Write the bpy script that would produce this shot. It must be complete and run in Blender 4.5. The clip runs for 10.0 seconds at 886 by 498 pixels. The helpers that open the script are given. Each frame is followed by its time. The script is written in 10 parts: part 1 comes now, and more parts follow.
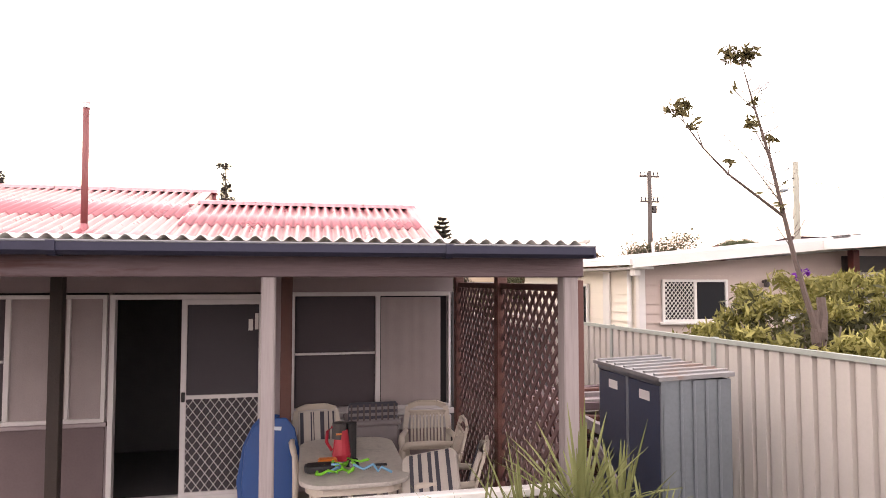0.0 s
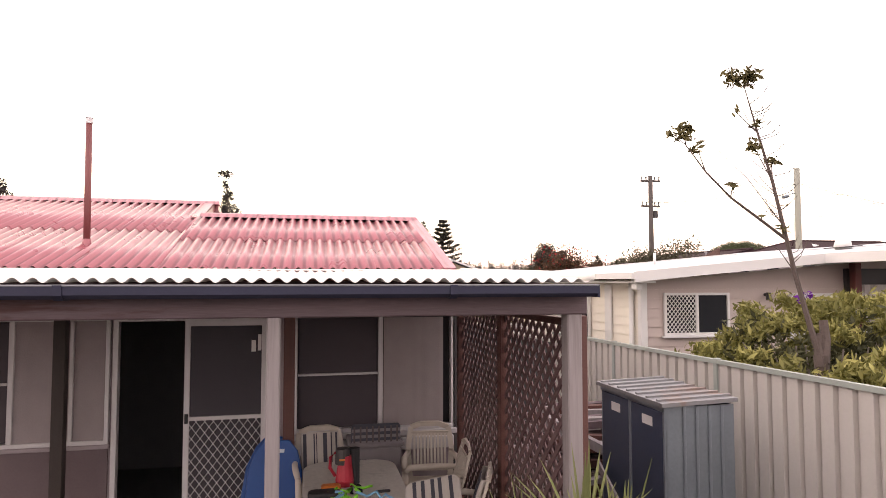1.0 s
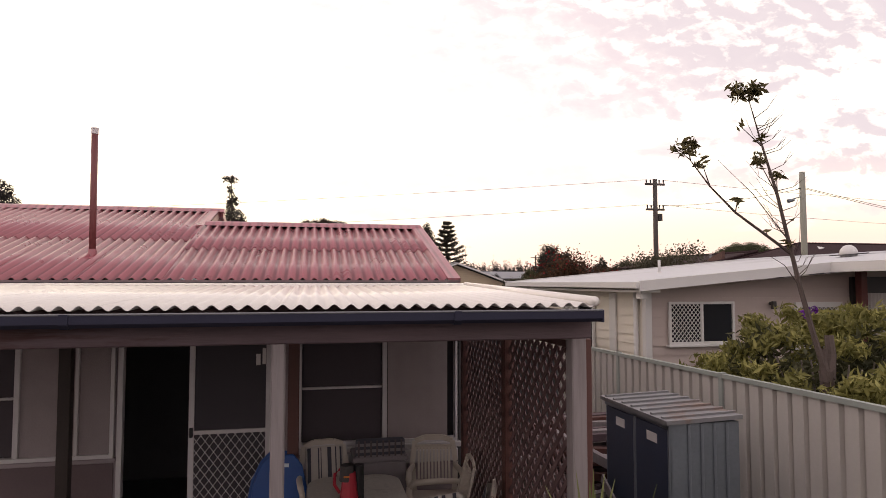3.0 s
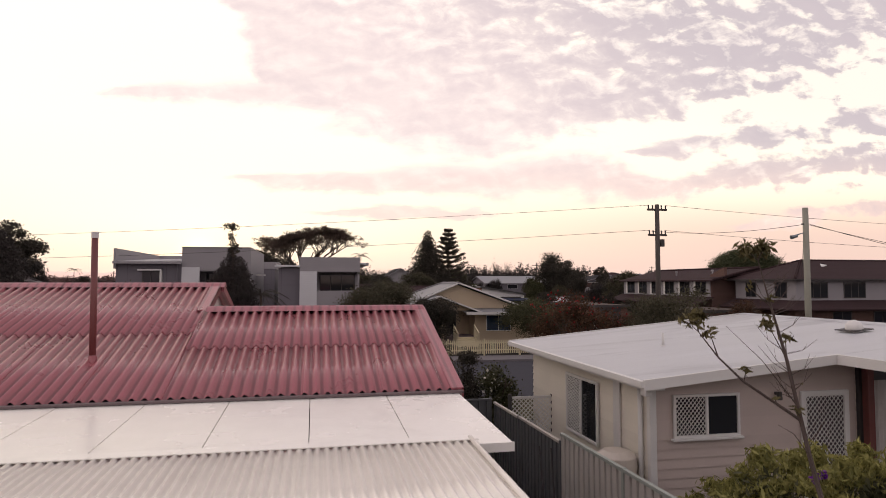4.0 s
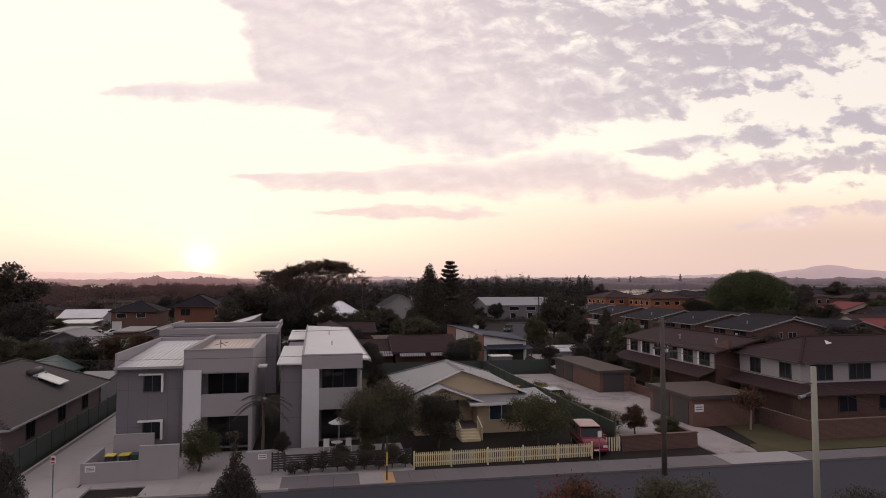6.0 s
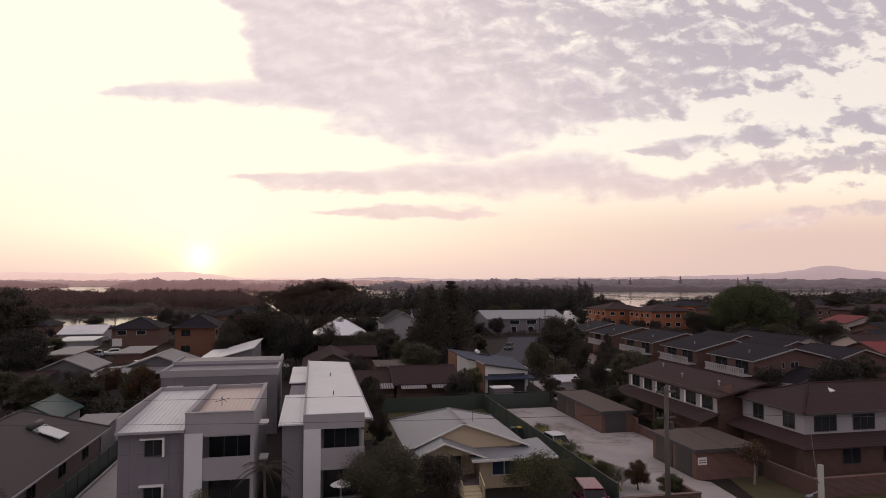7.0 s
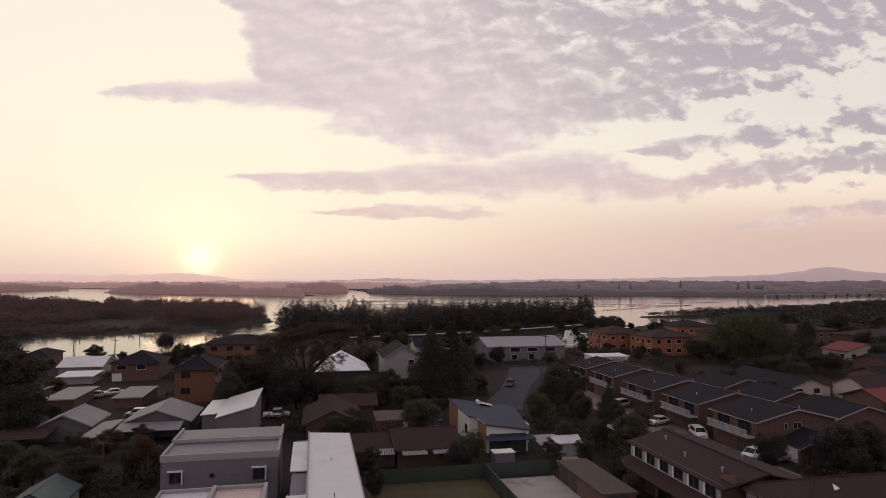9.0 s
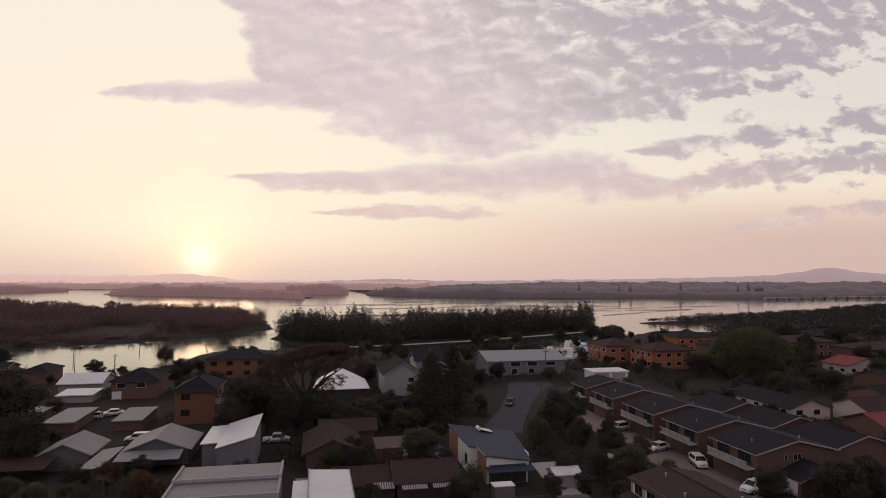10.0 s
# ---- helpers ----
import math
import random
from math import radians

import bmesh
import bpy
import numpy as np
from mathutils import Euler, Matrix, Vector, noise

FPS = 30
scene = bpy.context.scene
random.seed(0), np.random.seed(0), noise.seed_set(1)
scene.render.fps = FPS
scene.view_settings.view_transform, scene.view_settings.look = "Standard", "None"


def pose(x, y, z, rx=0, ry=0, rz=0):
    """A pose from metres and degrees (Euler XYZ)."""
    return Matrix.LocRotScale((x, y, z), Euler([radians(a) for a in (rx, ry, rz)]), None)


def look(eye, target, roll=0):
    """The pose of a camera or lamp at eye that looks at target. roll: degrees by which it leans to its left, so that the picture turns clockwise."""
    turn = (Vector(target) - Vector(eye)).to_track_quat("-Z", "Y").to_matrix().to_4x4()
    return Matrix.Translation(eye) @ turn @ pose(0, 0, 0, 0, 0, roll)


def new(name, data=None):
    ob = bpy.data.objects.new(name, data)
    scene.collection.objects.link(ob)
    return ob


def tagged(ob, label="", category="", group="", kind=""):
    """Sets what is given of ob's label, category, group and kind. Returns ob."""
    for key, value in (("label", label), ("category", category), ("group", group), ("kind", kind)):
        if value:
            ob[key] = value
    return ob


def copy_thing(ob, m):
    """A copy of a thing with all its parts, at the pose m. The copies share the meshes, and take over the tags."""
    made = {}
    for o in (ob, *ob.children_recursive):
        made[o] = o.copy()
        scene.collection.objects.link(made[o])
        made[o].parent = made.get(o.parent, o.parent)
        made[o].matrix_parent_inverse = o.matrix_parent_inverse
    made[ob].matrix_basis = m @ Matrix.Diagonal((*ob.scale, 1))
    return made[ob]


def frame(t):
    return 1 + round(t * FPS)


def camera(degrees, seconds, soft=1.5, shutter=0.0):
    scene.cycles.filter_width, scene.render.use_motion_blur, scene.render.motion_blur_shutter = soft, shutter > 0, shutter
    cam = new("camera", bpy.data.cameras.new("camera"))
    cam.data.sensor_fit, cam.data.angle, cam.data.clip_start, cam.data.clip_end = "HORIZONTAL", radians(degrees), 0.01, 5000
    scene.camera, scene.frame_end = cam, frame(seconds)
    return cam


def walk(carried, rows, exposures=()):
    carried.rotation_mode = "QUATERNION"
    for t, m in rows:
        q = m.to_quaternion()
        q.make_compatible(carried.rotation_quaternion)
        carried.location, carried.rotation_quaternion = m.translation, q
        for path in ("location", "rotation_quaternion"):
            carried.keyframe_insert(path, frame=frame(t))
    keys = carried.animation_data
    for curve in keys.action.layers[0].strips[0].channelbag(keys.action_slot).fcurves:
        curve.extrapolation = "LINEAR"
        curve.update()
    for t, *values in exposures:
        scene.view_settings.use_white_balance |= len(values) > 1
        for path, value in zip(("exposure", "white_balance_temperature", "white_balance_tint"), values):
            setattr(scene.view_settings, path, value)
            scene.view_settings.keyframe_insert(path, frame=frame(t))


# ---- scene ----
# x runs along the street, y across it and towards the lake, z = 0 is the street's footpath.
cam = camera(70.22, 10.0, soft=0.5, shutter=0.15)
PATH = [
    # seconds, x, y, z, yaw, pitch
    (0.0, 0.000, 0.000, 2.750, -12.14, 2.82), (0.3, 0.000, -0.005, 2.885, -12.14, 2.88), (0.5, -0.006, -0.011, 2.910, -12.12, 2.91),
    (1.0, -0.024, -0.017, 2.958, -12.07, 2.95), (1.5, -0.033, -0.012, 2.993, -12.03, 2.95), (2.0, -0.034, -0.009, 3.028, -11.96, 2.95),
    (2.7, -0.030, -0.020, 3.075, -11.78, 3.02), (3.3, -0.025, -0.030, 3.191, -11.64, 3.08), (3.5, -0.028, -0.025, 3.468, -11.63, 3.08),
    (4.0, -0.055, -0.020, 4.696, -11.60, 3.03), (4.5, -0.063, -0.055, 5.999, -11.53, 3.01), (5.0, -0.098, -0.100, 7.736, -11.50, 2.98),
    (5.5, -0.144, -0.120, 9.621, -11.50, 2.98), (6.2, -0.240, -0.070, 12.500, -11.50, 2.98), (7.0, -0.373, -0.036, 15.870, -11.50, 2.98),
    (7.5, -0.427, -0.060, 17.875, -11.50, 2.98), (8.0, -0.480, -0.048, 20.020, -11.50, 2.98), (8.5, -0.521, -0.020, 22.214, -11.50, 2.98),
    (9.0, -0.525, -0.030, 24.400, -11.50, 2.98), (9.5, -0.530, -0.102, 26.602, -11.50, 2.98), (10.0, -0.543, -0.200, 28.818, -11.50, 2.98),
]
EXPOSURE = [(0.0, 2.5, 6950, 13), (0.3, 2.25, 6950, 13), (0.5, 2.15, 6950, 13), (1.0, 1.95, 6950, 13), (1.5, 1.55, 6950, 13), (2.0, 1.2, 6950, 13), (3.3, 0.65, 6800, 13),
            (4.0, 0.36, 6750, 13), (5.0, 0.28, 6650, 13), (6.0, 0.18, 6580, 13), (7.5, 0.07, 6550, 14), (10.0, -0.13, 6550, 14)]
walk(cam, [(t, pose(x, y, z, 90 + pitch, 0, yaw)) for t, x, y, z, yaw, pitch in PATH], EXPOSURE)

# ---- sky and sun ----
SUN_AZ, SUN_EL = radians(-9.6), radians(1.98)
SUN_DIR = Vector((math.sin(SUN_AZ) * math.cos(SUN_EL), math.cos(SUN_AZ) * math.cos(SUN_EL), math.sin(SUN_EL)))


class Nodes:
    """Short hand for building a node tree."""

    def __init__(self, tree):
        self.tree = tree
        tree.nodes.clear()

    def add(self, kind, *values, named=None, operation=None):
        node = self.tree.nodes.new(kind)
        if operation:
            node.operation = operation
        pairs = list(enumerate(values)) + list((named or {}).items())
        for key, value in pairs:
            if value is None:
                continue
            socket = node.inputs[key]
            if isinstance(value, bpy.types.NodeSocket):
                self.tree.links.new(value, socket)
            else:
                socket.default_value = value
        return node

    def math(self, op, a, b=0.0, c=0.0, clamp=False):
        node = self.add("ShaderNodeMath", a, b, c, operation=op)
        node.use_clamp = clamp
        return node.outputs[0]

    def dot(self, a, b):
        return self.add("ShaderNodeVectorMath", a, b, operation="DOT_PRODUCT").outputs["Value"]

    def mix(self, fac, a, b, blend="MIX"):
        node = self.tree.nodes.new("ShaderNodeMix")
        node.data_type, node.blend_type = "RGBA", blend
        for i, value in ((0, fac), (6, a), (7, b)):
            if isinstance(value, bpy.types.NodeSocket):
                self.tree.links.new(value, node.inputs[i])
            elif i == 0:
                node.inputs[i].default_value = value
            else:
                node.inputs[i].default_value = (*value[:3], 1)
        return node.outputs[2]

    def step(self, value, lo, hi, a=0.0, b=1.0):
        node = self.add("ShaderNodeMapRange", value, lo, hi, a, b)
        node.interpolation_type = "SMOOTHSTEP"
        return node.outputs[0]

    def ramp(self, fac, stops):
        node = self.add("ShaderNodeValToRGB", fac)
        el = node.color_ramp.elements
        while len(el) < len(stops):
            el.new(0.5)
        for e, (p, c) in zip(el, stops):
            e.position, e.color = p, (*c, 1)
        return node.outputs[0]

    def noise(self, vec, scale, detail=4.0, rough=0.55, distortion=0.0):
        node = self.add("ShaderNodeTexNoise", named={"Vector": vec, "Scale": scale, "Detail": detail, "Roughness": rough, "Distortion": distortion})
        return node.outputs[0]


def build_world():
    world = bpy.data.worlds.new("dusk_sky")
    world.use_nodes = True
    scene.world = world
    n = Nodes(world.node_tree)
    ray = n.add("ShaderNodeVectorMath", n.add("ShaderNodeTexCoord").outputs["Generated"], operation="NORMALIZE").outputs[0]
    ahead = n.dot(ray, (0.1994, 0.9799, 0.0))
    aside = n.dot(ray, (0.9799, -0.1994, 0.0))
    up = n.dot(ray, (0.0, 0.0, 1.0))
    near_sun = n.math("MAXIMUM", n.dot(ray, tuple(SUN_DIR)), 0.0)
    # clear sky: pink at the horizon, cream above, cool overhead
    base = n.ramp(up, [(0.0, (0.80, 0.58, 0.52)), (0.025, (0.88, 0.645, 0.545)), (0.07, (0.98, 0.77, 0.60)), (0.14, (1.05, 0.94, 0.76)), (0.22, (1.06, 0.99, 0.84)),
                       (0.42, (1.05, 0.985, 0.86)), (0.70, (0.63, 0.60, 0.74)), (1.0, (0.52, 0.51, 0.71))])
    back = n.step(ahead, -0.6, 0.7, 0.54, 1.0)
    base = n.mix(1.0, base, n.add("ShaderNodeCombineColor", n.math("MULTIPLY", back, n.step(ahead, -0.6, 0.7, 0.96, 1.0)), back, n.math("MULTIPLY", back, n.step(ahead, -0.6, 0.7, 1.22, 1.0))).outputs[0], "MULTIPLY")
    glow = n.math("MULTIPLY", n.math("POWER", near_sun, 14.0), n.step(up, 0.0, 0.10, 0.25, 1.0))
    base = n.mix(n.math("MULTIPLY", glow, 0.95), base, (1.12, 1.04, 0.81))
    nishita = n.add("ShaderNodeTexSky")
    nishita.sky_type, nishita.sun_disc, nishita.dust_density = "NISHITA", False, 3.0
    nishita.sun_elevation, nishita.sun_rotation = SUN_EL, SUN_AZ
    dim = n.add("ShaderNodeVectorMath", nishita.outputs[0], operation="SCALE", named={"Scale": 0.07}).outputs[0]
    base = n.mix(0.06, base, dim)
    # clouds: a broad bank that breaks up away from the sun, a tongue and long streaks under it
    f = n.math("MAXIMUM", ahead, 0.08)
    sx, sy = n.math("DIVIDE", aside, f), n.math("DIVIDE", up, f)
    flat = n.add("ShaderNodeCombineXYZ", sx, n.math("MULTIPLY", sy, 1.7), 0.0).outputs[0]
    lit = n.add("ShaderNodeVectorMath", flat, (-0.010, -0.020, 0.0), operation="ADD").outputs[0]
    big = n.noise(flat, 4.5, 4.0, 0.5, 0.2)
    fine = n.noise(flat, 15.0, 6.0, 0.56, 0.35)
    lee = n.noise(lit, 15.0, 6.0, 0.56, 0.35)
    puff = n.noise(n.add("ShaderNodeVectorMath", flat, (3.1, 1.7, 0.4), operation="ADD").outputs[0], 34.0, 4.0, 0.55, 0.2)
    wide = n.noise(n.add("ShaderNodeCombineXYZ", sx, n.math("MULTIPLY", sy, 4.5), 1.0).outputs[0], 7.0, 6.0, 0.55)
    jitter = n.math("ADD", n.math("MULTIPLY", n.math("SUBTRACT", wide, 0.5), 0.085), n.math("MULTIPLY", n.math("SUBTRACT", fine, 0.5), 0.05))
    wy = n.math("ADD", sy, jitter)
    span = n.step(n.math("ADD", sx, n.math("MULTIPLY", n.math("SUBTRACT", big, 0.5), 0.14)), -0.8, 0.8)
    span.node.interpolation_type = "LINEAR"

    def curve(points):
        node = n.ramp(span, [((x + 0.8) / 1.6, (v, v, v)) for x, v in points])
        return n.add("ShaderNodeSeparateColor", node).outputs[0]

    # the bank's lower edge, then streaks by middle line and half depth
    edge = curve([(-0.8, 0.62), (-0.36, 0.50), (-0.31, 0.36), (-0.27, 0.285), (-0.165, 0.240), (-0.05, 0.198), (0.06, 0.190), (0.13, 0.205), (0.31, 0.245), (0.46, 0.280), (0.60, 0.325), (0.8, 0.40)])
    field = n.math("MINIMUM", n.math("DIVIDE", n.math("SUBTRACT", wy, edge), 0.045), 1.0)
    for middle, depth, most in (
            ([(-0.8, 0.31), (-0.54, 0.309), (-0.40, 0.306), (-0.2, 0.30), (0.8, 0.30)], [(-0.8, 0.0), (-0.56, 0.004), (-0.45, 0.020), (-0.3, 0.030), (-0.15, 0.030), (-0.1, 0.0)], 0.9),
            ([(-0.8, 0.165), (-0.36, 0.170), (-0.2, 0.160), (0.05, 0.163), (0.2, 0.176), (0.36, 0.148), (0.50, 0.175), (0.7, 0.195), (0.8, 0.20)],
             [(-0.8, 0.0), (-0.38, 0.0), (-0.27, 0.018), (-0.1, 0.022), (0.08, 0.036), (0.22, 0.050), (0.33, 0.026), (0.42, 0.020), (0.55, 0.026), (0.72, 0.032)], 1.0),
            ([(-0.8, 0.2), (0.24, 0.205), (0.40, 0.215), (0.70, 0.262), (0.8, 0.27)], [(-0.8, 0.0), (0.20, 0.0), (0.32, 0.012), (0.5, 0.018), (0.7, 0.028)], 0.9),
            ([(-0.8, 0.1), (-0.25, 0.112), (0.0, 0.112), (0.2, 0.104), (0.8, 0.1)], [(-0.8, 0.0), (-0.27, 0.0), (-0.15, 0.011), (0.0, 0.013), (0.1, 0.006), (0.19, 0.0)], 0.8),
            ([(-0.8, 0.08), (0.35, 0.080), (0.5, 0.092), (0.7, 0.118), (0.8, 0.12)], [(-0.8, 0.0), (0.34, 0.0), (0.5, 0.012), (0.7, 0.022)], 0.55)):
        d = n.math("MAXIMUM", curve(depth), 0.0005)
        q = n.math("DIVIDE", n.math("ABSOLUTE", n.math("SUBTRACT", n.math("ADD", sy, n.math("MULTIPLY", jitter, 0.45)), curve(middle))), d)
        shown = n.step(d, 0.002, 0.012, -1.2, 0.0)
        field = n.math("MAXIMUM", field, n.math("ADD", shown, n.math("MINIMUM", n.math("MULTIPLY", n.math("SUBTRACT", 1.0, q), 1.3), most)))
    field = n.math("MAXIMUM", field, -1.0)
    # holes grow towards the upper right
    broken = n.step(n.math("ADD", n.math("MULTIPLY", sx, 0.55), sy), 0.22, 0.62)
    dens = n.math("ADD", field, n.math("MULTIPLY", n.math("SUBTRACT", big, 0.5), 0.9))
    rough_by = n.math("ADD", 0.6, n.math("MULTIPLY", broken, 4.2))
    dens = n.math("ADD", dens, n.math("MULTIPLY", n.math("SUBTRACT", fine, 0.52), rough_by))
    dens = n.math("ADD", dens, n.math("MULTIPLY", n.math("SUBTRACT", puff, 0.52), n.math("MULTIPLY", rough_by, 0.55)))
    cover = n.step(dens, -0.15, 0.60)
    thick = n.step(dens, 0.35, 1.5)
    cloud = n.mix(thick, (0.83, 0.725, 0.70), (0.66, 0.565, 0.585))
    cloud = n.mix(n.step(n.math("ADD", sx, n.math("MULTIPLY", sy, 0.9)), 0.2, 0.85, 0.0, 0.85), cloud, (0.43, 0.395, 0.44))
    cloud = n.mix(n.step(sy, 0.24, 0.08, 0.0, 0.8), cloud, (0.84, 0.635, 0.56))
    relief = n.math("MULTIPLY", n.math("SUBTRACT", lee, fine), n.math("ADD", 1.2, n.math("MULTIPLY", broken, 2.6)), clamp=True)
    cloud = n.mix(relief, cloud, (1.0, 0.92, 0.84))
    shade = n.math("MULTIPLY", n.math("SUBTRACT", fine, lee), n.math("ADD", 0.8, n.math("MULTIPLY", broken, 1.1)), clamp=True)
    cloud = n.mix(shade, cloud, (0.50, 0.44, 0.48))
    # the clear sky greys and yellows away from the sun
    away = n.step(sx, -0.1, 0.65)
    base = n.mix(n.math("MULTIPLY", away, n.step(sy, 0.12, 0.3, 0.0, 0.8)), base, (0.80, 0.745, 0.69))
    base = n.mix(n.math("MULTIPLY", away, n.step(sy, 0.16, 0.06, 0.0, 0.85)), base, (0.70, 0.525, 0.46))
    col = n.mix(n.math("MULTIPLY", cover, 0.93), base, cloud)
    # the low sun behind haze
    core = n.math("POWER", near_sun, 4200.0)
    halo = n.math("MULTIPLY", n.math("POWER", near_sun, 380.0), 0.26)
    warm = n.mix(1.0, n.mix(n.math("MINIMUM", core, 1.0), (0, 0, 0), (0.5, 0.45, 0.3)), n.mix(halo, (0, 0, 0), (0.9, 0.58, 0.12)), "ADD")
    col = n.mix(1.0, col, warm, "ADD")
    bg = n.add("ShaderNodeBackground", col, 1.0)
    out = n.add("ShaderNodeOutputWorld")
    n.tree.links.new(bg.outputs[0], out.inputs[0])


build_world()
sun = new("sun", bpy.data.lights.new("sun", "SUN"))
sun.data.energy, sun.data.angle, sun.data.color = 0.06, radians(9.0), (1.0, 0.62, 0.36)
sun.matrix_basis = look(SUN_DIR * 50, (0, 0, 0))

# ---- materials ----


def surface(name, color, rough=0.7, var=0.18, scale=6.0, fine=60.0, bump=0.15, metal=0.0, spec=0.5, stain=0.0, stain_color=(0.1, 0.08, 0.06), rand=0.0,
            pattern=None, size=(0.24, 0.086), depth=0.3, emit=None, ribs=0.0, grain_along=None):
    """A procedural material: base colour with two scales of variation, stains, bump and, where asked, brick or course joints."""
    m = bpy.data.materials.new(name)
    m.use_nodes = True
    n = Nodes(m.node_tree)
    obj = n.add("ShaderNodeTexCoord").outputs["Object"]
    if grain_along:
        obj = n.add("ShaderNodeVectorMath", obj, grain_along, operation="MULTIPLY").outputs[0]
    broad, grain = n.noise(obj, scale, 4.0), n.noise(obj, fine, 3.0)
    dark, light = [c * (1 - var) for c in color], [min(1, c * (1 + var)) for c in color]
    col = n.mix(broad, dark, light)
    col = n.mix(n.math("MULTIPLY", n.step(grain, 0.35, 0.75), var), col, [c * 0.6 for c in color])
    height = n.math("MULTIPLY", grain, 0.5)
    if rand:
        r = n.add("ShaderNodeObjectInfo").outputs["Random"]
        col = n.mix(n.math("MULTIPLY", r, rand), col, [c * 0.45 for c in color])
    if pattern:
        sep = n.add("ShaderNodeSeparateXYZ", obj)
        if pattern == "brick":
            along = n.math("ADD", sep.outputs[0], sep.outputs[1])
            v = n.add("ShaderNodeCombineXYZ", along, sep.outputs[2], 0.0).outputs[0]
            tex = n.add("ShaderNodeTexBrick", named={"Vector": v, "Color1": (*color, 1), "Color2": (*[c * 0.62 for c in color], 1), "Mortar": (*[c * 1.25 + 0.02 for c in color], 1),
                                                      "Scale": 1.0, "Mortar Size": 0.01, "Brick Width": size[0], "Row Height": size[1]})
            col = n.mix(0.75, col, tex.outputs[0])
            height = n.math("SUBTRACT", height, n.math("MULTIPLY", tex.outputs[1], depth))
        elif pattern == "panel":
            # shadow joints between wall sheets
            u = n.math("FRACT", n.math("DIVIDE", n.math("ADD", n.math("ADD", sep.outputs[0], sep.outputs[1]), 200.0), size[0]))
            v = n.math("FRACT", n.math("DIVIDE", n.math("ADD", sep.outputs[2], 20.0), size[1]))
            line = n.math("MAXIMUM", n.step(u, 0.022, 0.008), n.step(v, 0.012, 0.004))
            col = n.mix(n.math("MULTIPLY", line, 0.6), col, [c * 0.35 for c in color])
            height = n.math("SUBTRACT", height, n.math("MULTIPLY", line, depth))
        else:
            # roof courses: steps up the slope and rolls across it
            course = n.math("FRACT", n.math("DIVIDE", sep.outputs[2], size[1]))
            height = n.math("ADD", height, n.math("MULTIPLY", course, depth * 2))
            if pattern == "tile":
                roll = n.math("SINE", n.math("MULTIPLY", n.math("ADD", sep.outputs[0], sep.outputs[1]), 6.283 / size[0]))
                height = n.math("ADD", height, n.math("MULTIPLY", roll, depth * 0.5))
                col = n.mix(n.step(course, 0.25, 0.0, 0.0, 0.6), col, [c * 0.4 for c in color])
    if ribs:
        # dirt that settles in the valleys of the corrugations, with their shade painted in too
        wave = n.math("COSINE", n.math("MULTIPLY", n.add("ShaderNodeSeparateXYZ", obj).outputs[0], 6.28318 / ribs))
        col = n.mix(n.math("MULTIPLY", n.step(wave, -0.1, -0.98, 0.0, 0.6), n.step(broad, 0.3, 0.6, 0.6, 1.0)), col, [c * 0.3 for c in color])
    if stain:
        blot = n.noise(obj, scale * 0.35, 6.0, 0.7, 0.6)
        col = n.mix(n.math("MULTIPLY", n.step(blot, 0.52, 0.68), stain), col, stain_color)
    b = n.add("ShaderNodeBump", named={"Strength": bump, "Distance": 0.03, "Height": height})
    rg = n.math("ADD", rough - 0.1, n.math("MULTIPLY", broad, 0.2), clamp=True)
    p = n.add("ShaderNodeBsdfPrincipled", named={"Base Color": col, "Roughness": rg, "Metallic": metal, "Normal": b.outputs[0], "Specular IOR Level": spec})
    # emit: a glow of its own, used to paint haze on far land
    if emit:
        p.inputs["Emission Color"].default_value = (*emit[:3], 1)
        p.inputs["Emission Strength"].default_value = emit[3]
    n.tree.links.new(p.outputs[0], n.add("ShaderNodeOutputMaterial").inputs[0])
    return m


def glass(name, tint=(0.02, 0.022, 0.026), rough=0.04, spec=0.5):
    """Window glass over a dark room: a thin dark pane with a clear reflection."""
    m = bpy.data.materials.new(name)
    m.use_nodes = True
    n = Nodes(m.node_tree)
    obj = n.add("ShaderNodeTexCoord").outputs["Object"]
    b = n.add("ShaderNodeBump", named={"Strength": 0.03, "Distance": 0.02, "Height": n.noise(obj, 1.3, 2.0)})
    p = n.add("ShaderNodeBsdfPrincipled", named={"Base Color": (*tint, 1), "Roughness": rough, "Normal": b.outputs[0], "IOR": 1.5, "Specular IOR Level": spec})
    n.tree.links.new(p.outputs[0], n.add("ShaderNodeOutputMaterial").inputs[0])
    return m


def leafy(name, color, tip=None, rough=0.6, glow=0.25):
    """Leaves: colour that varies leaf by leaf, with some light through them."""
    m = bpy.data.materials.new(name)
    m.use_nodes = True
    n = Nodes(m.node_tree)
    r = n.add("ShaderNodeNewGeometry").outputs["Random Per Island"]
    obj = n.add("ShaderNodeTexCoord").outputs["Object"]
    tip = tip or [c * 1.7 for c in color]
    col = n.mix(r, [c * 0.75 for c in color], tip)
    col = n.mix(n.step(n.noise(obj, 1.4, 3.0), 0.4, 0.7, 0.0, 0.5), col, [c * 0.55 for c in color])
    p = n.add("ShaderNodeBsdfPrincipled", named={"Base Color": col, "Roughness": rough, "Specular IOR Level": 0.12})
    t = n.add("ShaderNodeBsdfTranslucent", col)
    mix = n.add("ShaderNodeMixShader", glow, p.outputs[0], t.outputs[0])
    n.tree.links.new(mix.outputs[0], n.add("ShaderNodeOutputMaterial").inputs[0])
    return m


